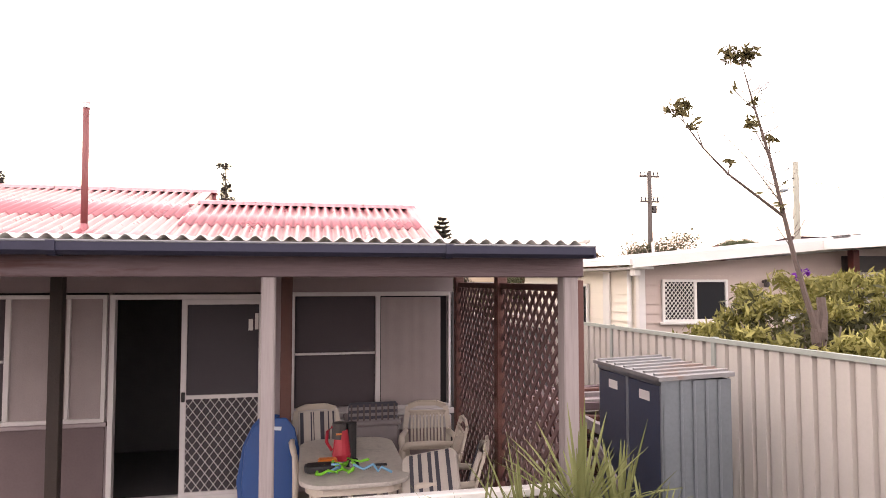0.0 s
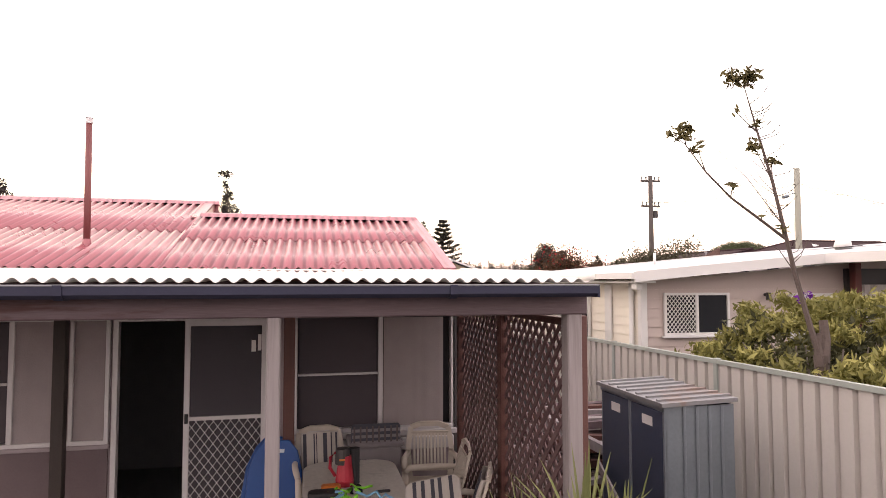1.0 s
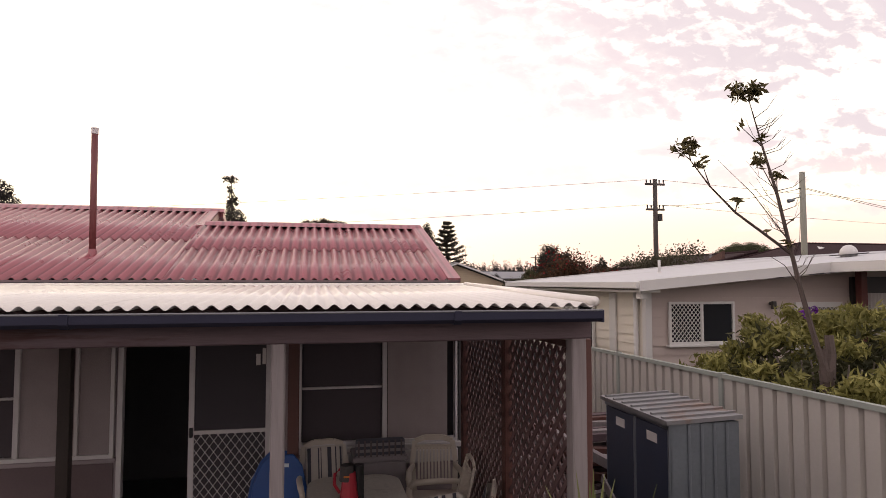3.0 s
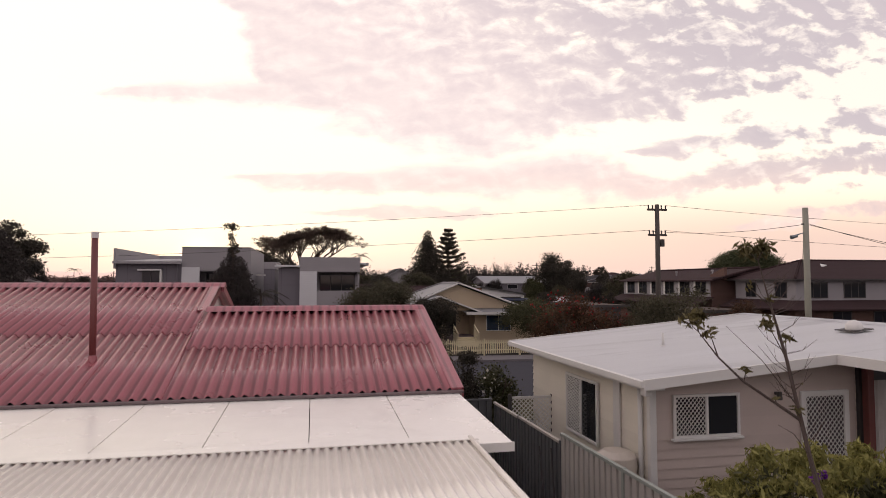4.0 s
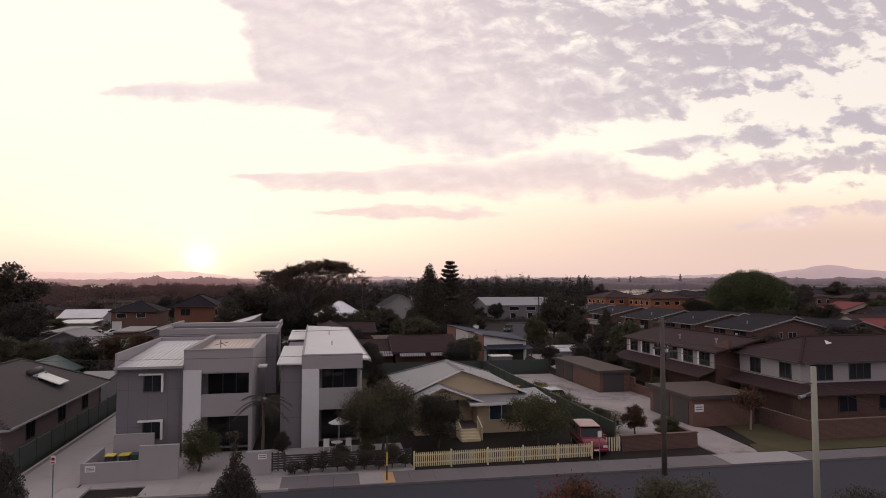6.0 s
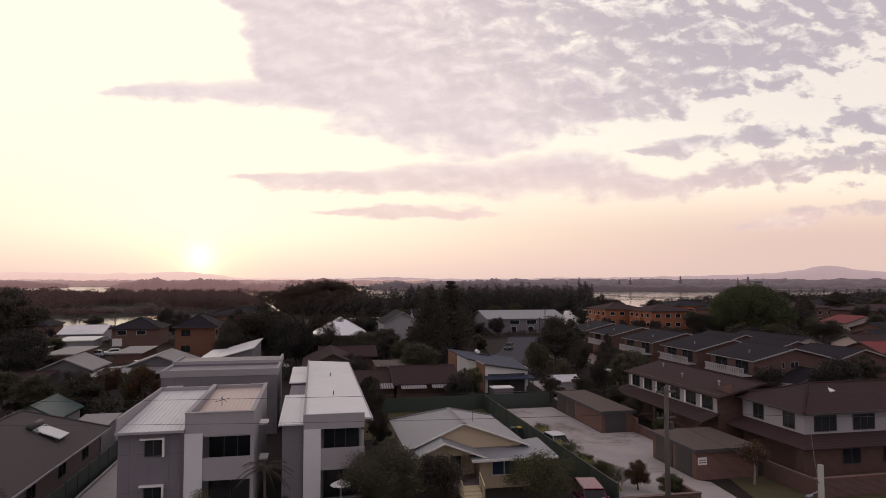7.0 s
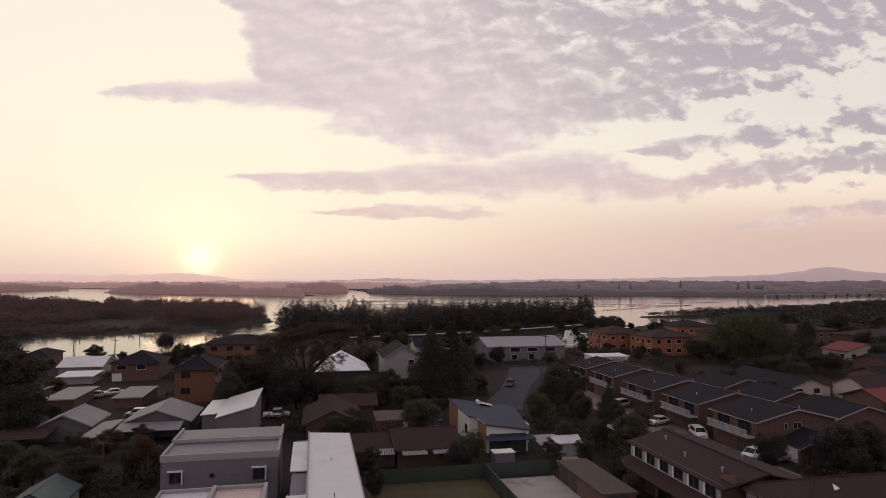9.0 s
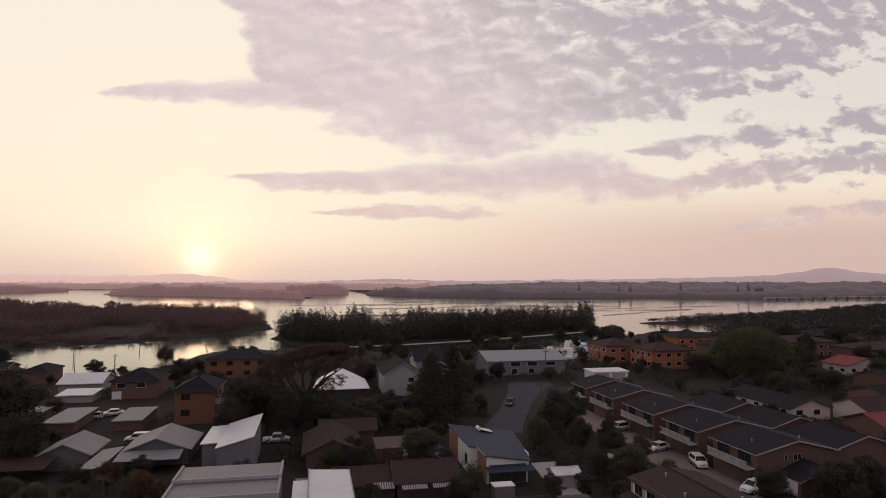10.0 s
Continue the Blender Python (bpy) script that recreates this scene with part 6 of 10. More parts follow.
tb = thing("grey_townhouse", "grey townhouse with long white roof, balcony and clad panel", "townhouse", group="grey townhouses")
part("wall", Shape().prism([(46.3, -0.2), (77, -0.2), (77, 5.75), (46.3, 5.75)], -2.5, -1.0, "x"), RENDER_GREY, tb)
part("skillion_roof", Shape().slab([(-2.75, 45.9, 5.9), (-1.0, 45.9, 5.9), (-1.0, 56.5, 6.1), (-2.75, 56.5, 6.1)], 0.1), WHITE_METAL, tb)
ribs(tb, -2.6, -1.1, 45.92, 5.9, 56.5, 6.1, 0.30, WHITE_METAL)
part("rear_roof", Shape().slab([(-2.7, 64, 6.0), (-1.0, 64, 6.0), (-1.0, 75, 6.1), (-2.7, 75, 6.1)], 0.1), WHITE_METAL, tb)
part("wall", Shape().box(-1.0, 3.2, 47.8, 78, -0.2, 5.9), RENDER_LIGHT, tb)
part("wall", Shape().box(-1.0, -0.8, 46.0, 47.8, -0.2, 5.9), RENDER_LIGHT, tb)
part("wall", Shape().box(3.05, 3.2, 46.0, 47.8, 5.3, 5.9), RENDER_LIGHT, tb)
part("front_parapet", Shape().box(-1.03, 3.24, 45.95, 46.15, 5.45, 6.5), RENDER_LIGHT, tb, "pale rendered parapet")
part("side_parapet", Shape().box(-1.06, -0.9, 46.15, 78.2, 5.8, 6.5), RENDER_LIGHT, tb)
part("roof", Shape().slab([(-0.9, 46.15, 6.36), (3.75, 46.15, 6.1), (3.75, 78.2, 6.1), (-0.9, 78.2, 6.36)], 0.12), WHITE_METAL, tb, "long white sheet roof")
part("verge", Shape().box(3.72, 3.86, 45.9, 78.3, 5.92, 6.12), RENDER_LIGHT, tb)
part("balcony_floor", Shape().box(-0.8, 3.2, 46.0, 47.8, 2.9, 3.1), RENDER_LIGHT, tb)
part("balcony_front", Shape().box(0.16, 3.26, 45.93, 46.06, 2.6, 4.1), RENDER_LIGHT, tb, "pale solid balcony front")
part("clad_panel", Shape().box(-1.02, 0.18, 45.90, 46.03, 0.0, 5.48), CLAD_WHITE, tb, "white clad panel")
part("post", Shape().box(3.08, 3.2, 46.0, 46.12, 0.0, 5.45), RENDER_LIGHT, tb)
window_on(tb, "s", 0.4, 3.0, 3.15, 5.3, 47.8, DARK_TRIM, GLASS, (1.2, 2.0))
window_on(tb, "s", 0.4, 3.0, 0.1, 2.5, 47.8, DARK_TRIM, GLASS, (1.6,))
for y in (55, 66):
    part("roof_stub", Shape().rod((1.3, y, 6.2), (1.3, y, 6.6), 0.04, n=6), DARK_TRIM, tb)

tc = thing("grey_townhouse", "grey rendered townhouse with stepped flat roofs behind", "townhouse", group="grey townhouses")
part("wall", Shape().box(-15.6, -4.1, 69.2, 74.6, -0.2, 6.5), RENDER_GREY, tc)
part("wall", Shape().box(-15.5, -4.2, 74.6, 80.5, -0.2, 6.7), RENDER_GREY, tc)
for y0, y1, z in ((69.2, 74.5, 6.5), (74.7, 80.5, 6.75)):
    part("roof", Shape().box(-15.4, -4.3, y0 + 0.25, y1, z - 0.1, z + 0.02), ROOF_LIGHT, tc)
    part("parapet", Shape().box(-15.7, -4.0, y0 - 0.05, y0 + 0.2, z - 0.4, z + 0.28), RENDER_LIGHT, tc)
    part("parapet", Shape().box(-15.7, -15.45, y0 + 0.2, y1, z - 0.4, z + 0.28), RENDER_LIGHT, tc)
    part("parapet", Shape().box(-4.25, -4.0, y0 + 0.2, y1, z - 0.4, z + 0.28), RENDER_LIGHT, tc)
for x in (-14.8, -6.6):
    w = window_on(tc, "s", x, x + 1.2, 3.9, 5.1, 69.2, DARK_TRIM, GLASS, (x + 0.6,))
    part("hood", Shape().box(x - 0.15, x + 1.35, 68.85, 69.2, 5.12, 5.24).box(x + 1.22, x + 1.34, 68.85, 69.2, 3.9, 5.12), WHITE, w)
window_on(tc, "s", -10.9, -10.4, 4.3, 4.8, 69.2, DARK_TRIM)

td = thing("grey_townhouse", "grey rendered townhouse with raised skillion roof", "townhouse", group="grey townhouses")
part("wall", Shape().prism([(-14.2, -0.2), (-9.3, -0.2), (-9.3, 6.0), (-14.2, 4.6)], 97.5, 113.5, "y"), RENDER_GREY, td)
part("wall", Shape().box(-17.0, -14.2, 102, 113.5, -0.2, 4.2), RENDER_GREY, td)
part("roof", Shape().slab([(-14.5, 97.2, 4.7), (-9.0, 97.2, 6.2), (-9.0, 113.8, 6.2), (-14.5, 113.8, 4.7)], 0.14), WHITE_METAL, td)
part("roof", Shape().slab([(-17.3, 101.7, 4.3), (-14.2, 101.7, 4.5), (-14.2, 113.8, 4.5), (-17.3, 113.8, 4.3)], 0.14), WHITE_METAL, td)
window_on(td, "w", 104, 106, 2.2, 3.8, -17.0)

# bin enclosure, driveway, front fences of the townhouses
enc = thing("bin_enclosure", "pale rendered bin enclosure wall by the footpath", "garden wall")
part("wall", Shape().box(-13.35, -10.2, 40.3, 40.5, -0.1, 1.15), RENDER_LIGHT, enc)
part("wall", Shape().box(-13.35, -13.15, 40.5, 44.0, -0.1, 1.15), RENDER_LIGHT, enc)
part("wall", Shape().box(-12.6, -10.2, 43.8, 44.0, -0.1, 1.95), RENDER_LIGHT, enc)
part("wall", Shape().box(-10.2, -8.0, 40.2, 40.45, -0.1, 2.02), RENDER_LIGHT, enc)
sign = part("sign_plate", Shape().box(-13.1, -12.55, 40.28, 40.298, 0.65, 1.0), SIGN_WHITE, enc)
for z in (0.72, 0.79, 0.88):
    part("sign_bar", Shape().box(-13.03, -12.62, 40.27, 40.279, z, z + 0.035), RENDER_GREY, sign)
for i, x in enumerate((-12.4, -11.6, -10.9)):
    wb = thing("wheelie_bin", "dark wheelie bin with %s lid in the enclosure" % ("yellow" if i < 2 else "green"), "bin", (x, 42.6, -0.05), "wheelie bins")
    part("body", Shape().cbox(-0.27, 0.27, -0.3, 0.3, 0.08, 1.02, 0.04), HEDGE_FENCE, wb)
    part("lid", Shape().cbox(-0.3, 0.3, -0.34, 0.34, 1.02, 1.09, 0.02), YELLOW if i < 2 else ROOF_GREEN, wb)
    for s in (-1, 1):
        part("wheel", Shape().rod((s * 0.24, 0.28, 0.1), (s * 0.29, 0.28, 0.1), 0.1, n=10), BLACK, wb)
solid("driveway", Shape().slab([(-17.1, 37.9, 0.02), (-13.3, 37.9, 0.02), (-13.3, 72, 0.02), (-17.1, 72, 0.02)], 0.15), CONCRETE, "long pale concrete driveway beside the townhouses", "driveway", kind="structure")
solid("forecourt", Shape().slab([(-13.2, 39.2, 0.0), (6.0, 39.2, 0.0), (6.0, 46.0, 0.0), (-13.2, 46.0, 0.0)], 0.15), CONCRETE, "concrete forecourt of the townhouses", "paving", kind="structure")
part_kerb = thing("driveway_kerb", "low concrete kerb along the driveway", "kerb", kind="structure")
part("kerb_stone", Shape().box(-13.3, -13.1, 44.2, 72, -0.1, 0.14), CONCRETE, part_kerb)
part("kerb_stone", Shape().box(-17.3, -17.1, 39, 72, -0.1, 0.2), CONCRETE, part_kerb)
for x0, x1, y, z, lab in ((-2.7, -1.9, 40.6, 1.15, "dark slatted front gate"), (-1.9, 6.0, 40.4, 1.05, "dark slatted front fence with planting")):
    fr = thing("slat_fence", lab + " of the townhouse", "fence", group="slat fences")
    k = 7
    for i in range(k):
        zz = 0.12 + i * (z - 0.12) / k
        part("slat", Shape().box(x0, x1, y, y + 0.03, zz, zz + 0.1), DARK_TRIM, fr)
    for x in (x0 + 0.05, (x0 + x1) / 2, x1 - 0.05):
        part("post", Shape().box(x - 0.04, x + 0.04, y + 0.03, y + 0.09, -0.1, z + 0.03), DARK_TRIM, fr)
lb = thing("letterbox_wall", "pale rendered letterbox wall with a small sign", "garden wall")
part("wall", Shape().box(-4.15, -2.72, 40.0, 40.35, -0.1, 1.4), RENDER_LIGHT, lb)
sg = part("sign_plate", Shape().box(-3.45, -2.95, 39.985, 39.998, 0.95, 1.25), SIGN_WHITE, lb)
part("sign_bar", Shape().box(-3.4, -3.0, 39.978, 39.984, 1.14, 1.19).box(-3.4, -3.0, 39.978, 39.984, 1.02, 1.07), RENDER_GREY, sg)
umb = thing("patio_umbrella", "white patio umbrella open over a small white table", "umbrella", (1.55, 44.6, 0.0))
part("pole", Shape().rod((0, 0, 0), (0, 0, 2.25), 0.025, n=8), WHITE, umb)
can = Shape()
can.add([(0, 0, 2.3)] + [(0.75 * math.cos(i * 0.785), 0.75 * math.sin(i * 0.785), 1.95) for i in range(8)], [(0, i + 1, (i + 1) % 8 + 1) for i in range(8)])
can.add([(0, 0, 2.28)] + [(0.75 * math.cos(i * 0.785), 0.75 * math.sin(i * 0.785), 1.93) for i in range(8)], [(0, (i + 1) % 8 + 1, i + 1) for i in range(8)])
part("canopy", can, WHITE, umb)
part("base", Shape().rod((0, 0, 0), (0, 0, 0.08), 0.25, n=14), CONCRETE, umb)
tbl = thing("garden_table", "small round white table with two chairs", "table", (1.4, 44.2, 0.0))
part("tabletop", Shape().rod((0, 0, 0.70), (0, 0, 0.73), 0.4, n=18), WHITE, tbl)
for a in (0, 2.1, 4.2):
    part("leg", Shape().rod((0.05 * math.cos(a), 0.05 * math.sin(a), 0.7), (0.3 * math.cos(a), 0.3 * math.sin(a), 0), 0.02, n=6), WHITE, tbl)
for x in (0.7, 2.2):
    gc = thing("garden_chair", "white garden chair beside the round table", "chair", (x, 44.3, 0.0), "garden chairs")
    part("seat", Shape().cbox(-0.2, 0.2, -0.2, 0.2, 0.42, 0.46, 0.01), WHITE, gc)
    part("backrest", Shape().cbox(-0.2, 0.2, 0.17, 0.2, 0.46, 0.9, 0.01), WHITE, gc)
    for sx in (-1, 1):
        for sy in (-1, 1):
            part("leg", Shape().box(sx * 0.18 - 0.015, sx * 0.18 + 0.015, sy * 0.18 - 0.015, sy * 0.18 + 0.015, 0, 0.42), WHITE, gc)

# ---- the pale yellow cottage ----
yh = thing("yellow_cottage", "pale yellow weatherboard cottage with grey iron gable roof", "house")
part("wall", Shape().box(7.2, 16.2, 49.7, 60.0, -0.2, 2.6), YELLOW_WALL, yh)
part("gable", Shape().prism([(7.2, 2.55), (16.2, 2.55), (16.2, 2.75), (11.35, 4.5), (7.2, 2.75)], 49.7, 49.85, "y"), YELLOW_WALL, yh, "pale yellow boarded gable")
for xe in (6.7, 16.8):
    sg = 1 if xe > 11 else -1
    front = [(xe, 49.2, 2.72), (11.35, 49.2, 4.68), (11.35, 55.2, 4.68), (xe, 60.6, 2.72)]
    part("roof", Shape().slab(front if sg < 0 else front[::-1], 0.09), ROOF_GREY, yh, "grey iron roof")
    a, b = (front[0], front[1]) if sg < 0 else (front[1], front[0])
    part("barge_board", Shape().slab([(a[0], 49.13, a[2] + 0.03), (b[0], 49.13, b[2] + 0.03), (b[0], 49.19, b[2] + 0.03), (a[0], 49.19, a[2] + 0.03)], 0.13), WHITE, yh)
    part("hip_cap", Shape().tube([(11.35, 55.2, 4.71), (xe, 60.6, 2.75)], [0.08, 0.08], 6), ROOF_LIGHT, yh)
part("rear_hip", Shape().slab([(6.7, 60.6, 2.72), (11.35, 55.2, 4.68), (16.8, 60.6, 2.72)], 0.09), ROOF_GREY, yh)
aerial = thing("roof_aerial", "thin television aerial on the cottage roof", "antenna", (12.6, 51.5, 4.2))
part("mast", Shape().rod((0, 0, 0), (0, 0, 2.0), 0.02, n=6), DARK_TRIM, aerial)
part("element", Shape().rod((-0.5, 0, 1.9), (0.5, 0.1, 1.9), 0.012, n=5), DARK_TRIM, aerial)
part("ridge_cap", Shape().prism([(11.15, 4.66), (11.35, 4.75), (11.55, 4.66)], 49.1, 55.2, "y"), ROOF_LIGHT, yh)
part("verandah_roof", Shape().slab([(11.4, 46.9, 2.40), (18.3, 46.9, 2.40), (18.3, 51.6, 2.68), (11.4, 49.68, 2.60)], 0.08), ROOF_GREY, yh, "grey iron verandah roof")
part("verandah_fascia", Shape().box(11.4, 18.3, 46.83, 46.89, 2.22, 2.42), WHITE, yh)
part("side_wall", Shape().box(16.21, 17.9, 47.81, 51.2, -0.2, 2.34), YELLOW_WALL, yh)
part("porch_gable", Shape().prism([(7.0, 2.5), (12.3, 2.5), (9.4, 3.5)], 48.0, 48.15, "y"), YELLOW_WALL, yh)
for xe in (6.5, 12.8):
    a, b = (xe, 9.4) if xe < 9 else (9.4, xe)
    za, zb = (2.38, 3.66) if xe < 9 else (3.66, 2.38)
    part("porch_roof", Shape().slab([(a, 47.3, za), (b, 47.3, zb), (b, 51.0, zb), (a, 51.0, za)], 0.08), ROOF_GREY, yh)
    part("barge_board", Shape().slab([(a, 47.24, za + 0.03), (b, 47.24, zb + 0.03), (b, 47.3, zb + 0.03), (a, 47.3, za + 0.03)], 0.12), WHITE, yh)
part("porch_wall", Shape().box(7.4, 10.0, 48.0, 49.69, -0.1, 2.5), YELLOW_WALL, yh)
part("porch_wall", Shape().box(12.3, 16.2, 47.8, 49.69, -0.1, 2.4), YELLOW_WALL, yh)
part("porch_floor", Shape().box(10.0, 12.3, 46.9, 49.69, -0.1, 0.55), PLINTH, yh)
window_on(yh, "s", 13.2, 15.2, 0.9, 2.15, 47.8, WHITE, glass("blue_tint_glass", (0.03, 0.05, 0.085)), (14.2,))
window_on(yh, "s", 16.4, 17.7, 0.9, 2.15, 47.81)
window_on(yh, "s", 10.3, 11.2, 0.55, 2.4, 49.7, DARK_TRIM, GLASS, (), "door")
steps = thing("porch_steps", "cream painted timber porch steps with handrails", "steps")
for i in range(4):
    part("tread", Shape().box(10.5, 11.9, 45.4 + i * 0.36, 45.8 + i * 0.36, -0.05, 0.14 * (i + 1)), PICKET, steps)
for x in (10.4, 12.0):
    part("handrail", Shape().beam((x, 45.4, 0.9), (x, 46.9, 1.45), 0.08, 0.1), PICKET, steps)
    for i in range(5):
        part("baluster", Shape().box(x - 0.03, x + 0.03, 45.4 + i * 0.36, 45.46 + i * 0.36, 0, 0.92 + i * 0.13), PICKET, steps)

pf = thing("picket_fence", "cream painted timber picket fence along the footpath", "fence")
PFY = 39.55
pk = Shape().prism([(-0.035, 0.10), (0.035, 0.10), (0.035, 0.93), (0.0, 0.99), (-0.035, 0.93)], -0.01, 0.01, "y").mesh("picket")
pk.materials.append(PICKET)
for i in range(96):
    x = 6.05 + i * 0.125
    o = part("picket", pk, None, pf)
    o.location = (x, PFY - 0.03, 0.0)
for z in (0.3, 0.75):
    part("rail", Shape().box(6.0, 18.0, PFY - 0.015, PFY + 0.03, z, z + 0.07), PICKET, pf)
for i in range(6):
    x = 6.02 + i * 2.39
    part("post", Shape().cbox(x - 0.05, x + 0.05, PFY + 0.0, PFY + 0.1, -0.1, 1.06, 0.01), PICKET, pf)
for i in range(2):
    pb = thing("wheelie_bin", "dark wheelie bin with coloured lid by the green fence", "bin", (19.7 + i * 0.75, 62.5, -0.05), "wheelie bins")
    part("body", Shape().cbox(-0.27, 0.27, -0.3, 0.3, 0.08, 1.0, 0.04), HEDGE_FENCE, pb)
    part("lid", Shape().cbox(-0.3, 0.3, -0.34, 0.34, 1.0, 1.08, 0.02), ROOF_GREEN if i == 0 else YELLOW, pb)
gf = thing("green_fence", "dark green steel fence along the cottage yard", "fence", group="green fences")
for i in range(15):
    y = 41.5 + i * 2.38
    part("infill_sheet", Shape().box(20.55, 20.58, y + 0.03, y + 2.35, 0.0, 1.72 - 0.02 * (i % 2)), HEDGE_FENCE, gf)
    part("fence_post", Shape().box(20.52, 20.61, y - 0.04, y + 0.04, -0.1, 1.8), HEDGE_FENCE, gf)
    part("top_rail", Shape().box(20.53, 20.60, y + 0.04, y + 2.34, 1.72, 1.78), HEDGE_FENCE, gf)
gf2 = thing("green_fence", "dark green steel fence behind the lawn", "fence", group="green fences")
for i in range(10):
    x = 5.5 + i * 2.38
    part("infill_sheet", Shape().box(x + 0.03, x + 2.35, 77.2, 77.23, 0.0, 1.74), HEDGE_FENCE, gf2)
    part("fence_post", Shape().box(x - 0.04, x + 0.04, 77.17, 77.26, -0.1, 1.82), HEDGE_FENCE, gf2)
gf3 = thing("green_fence", "dark steel fence along the long driveway", "fence", group="green fences")
for i in range(13):
    y = 40.5 + i * 2.38
    part("infill_sheet", Shape().box(-17.6, -17.57, y + 0.03, y + 2.35, 0.0, 1.6), HEDGE_FENCE, gf3)
    part("fence_post", Shape().box(-17.63, -17.54, y - 0.04, y + 0.04, -0.1, 1.66), HEDGE_FENCE, gf3)
solid("lawn", Shape().slab([(4.2, 64.5, 0.0), (20.4, 64.5, 0.0), (20.4, 77.0, 0.0), (4.2, 77.0, 0.0)], 0.1), GRASS, "patchy green back lawn behind the cottage", "lawn", kind="structure")
solid("shared_drive", Shape().slab([(20.9, 41.2, 0.01), (26.7, 41.2, 0.01), (26.7, 38.4, 0.01), (29.9, 38.4, 0.01), (30.6, 45.6, 0.01), (29.8, 46.3, 0.01), (29.8, 53.0, 0.01), (33.0, 53.0, 0.01), (33.0, 62.3, 0.01), (29.3, 62.3, 0.01), (29.3, 76.4, 0.01), (20.9, 76.4, 0.01)], 0.15),
      surface("stained_concrete", (0.335, 0.30, 0.295), 0.9, 0.3, 0.35, 12, 0.2, stain=0.85, stain_color=(0.15, 0.125, 0.115)), "stained pale concrete shared driveway", "driveway", kind="structure")
pw = thing("planter_wall", "low dark brick planter wall by the driveway", "garden wall")
part("wall", Shape().box(20.7, 26.5, 40.7, 40.95, -0.1, 0.95), BRICK_DARK, pw)
part("wall", Shape().box(26.25, 26.5, 40.95, 44.0, -0.1, 0.95), BRICK_DARK, pw)
part("coping", Shape().box(20.65, 26.55, 40.66, 40.99, 0.95, 1.03), BRICK_DARK, pw)
fg = thing("picket_gate", "small cream picket panel beside the planter wall", "fence")
for i in range(9):
    part("picket", Shape().box(18.9 + i * 0.19, 19.0 + i * 0.19, 40.6, 40.63, 0.05, 1.0), PICKET, fg)

# ---- brick garages and tiled townhouses ----


def garage(label, x0, x1, y0, y1, z, doors_w=()):
    g = thing("brick_garage", label, "garage", group="brick garages")
    part("wall", Shape().box(x0, x1, y0, y1, -0.2, z - 0.15), BRICK, g)
    part("roof", Shape().box(x0 - 0.25, x1 + 0.25, y0 - 0.25, y1 + 0.25, z - 0.12, z + 0.02), ROOF_BROWN, g)
    part("fascia", Shape().box(x0 - 0.3, x1 + 0.3, y0 - 0.3, y0 - 0.252, z - 0.22, z + 0.06).box(x0 - 0.3, x0 - 0.252, y0 - 0.25, y1 + 0.3, z - 0.22, z + 0.06), DARK_TRIM, g)
    for a, b in doors_w:
        d = part("roller_door", Shape().box(x0 - 0.03, x0 + 0.02, a, b, 0.0, z - 0.3), DARK_TRIM, g)
        for i in range(6):
            part("door_slat", Shape().box(x0 - 0.045, x0 - 0.031, a, b, 0.05 + i * 0.3, 0.3 + i * 0.3), DARK_TRIM, d)
    return g


g1 = garage("long brown brick garage with flat brown roof", 29.4, 32.9, 62.4, 74.9, 2.25, ((69.6, 71.6), (72.2, 74.6)))
part("roller_door", Shape().box(29.75, 32.15, 62.36, 62.42, 0.0, 2.0), DARK_TRIM, g1)
part("side_wall", Shape().box(32.9, 33.12, 61.6, 63.2, -0.2, 1.55), BRICK, g1)
yw = thing("planter_wall", "low brown brick planter wall between the two garages", "garden wall")
part("wall", Shape().box(33.0, 33.23, 53.2, 61.6, -0.1, 0.85), BRICK, yw)
part("coping", Shape().box(32.97, 33.26, 53.2, 61.6, 0.85, 0.92), BRICK_DARK, yw)
part("wall", Shape().box(33.23, 36.4, 53.2, 53.43, -0.1, 0.85), BRICK, yw)
g2 = garage("brown brick double garage with flat brown roof by the street", 29.8, 35.4, 46.3, 52.9, 2.4, ((46.9, 49.2), (49.7, 52.3)))
sp = part("sign_plate", Shape().box(29.95, 30.75, 46.265, 46.29, 1.15, 1.75), SIGN_WHITE, g2)
part("sign_bar", Shape().box(30.05, 30.65, 46.255, 46.264, 1.5, 1.58).box(30.05, 30.65, 46.255, 46.264, 1.3, 1.38), RENDER_GREY, sp)

t1 = thing("tiled_townhouse", "brick townhouse terrace with brown tiled roof and skirt roof", "townhouse", group="tiled townhouses")
part("wall", Shape().box(37.6, 46.6, 54.5, 72.0, -0.2, 5.05), BRICK_DARK, t1)
part("render_band", Shape().box(37.52, 37.595, 54.6, 71.9, 3.3, 4.95), RENDER_LIGHT, t1)
part("gable", Shape().prism([(37.6, 5.0), (46.6, 5.0), (42.1, 5.98)], 54.5, 54.65, "y"), BRICK_DARK, t1)
for xe in (37.1, 47.3):
    a, b = (xe, 42.1) if xe < 40 else (42.1, xe)
    za, zb = (4.9, 6.1) if xe < 40 else (6.1, 4.9)
    part("roof", Shape().slab([(a, 53.5, za), (b, 53.5, zb), (b, 72.4, zb), (a, 72.4, za)], 0.12), TILE_BROWN, t1, "brown tiled roof")
tile_cap(t1, (42.1, 53.4, 6.14), (42.1, 72.5, 6.14), TILE_BROWN)
tile_cap(t1, (37.1, 53.5, 4.94), (42.1, 53.5, 6.14), TILE_BROWN)
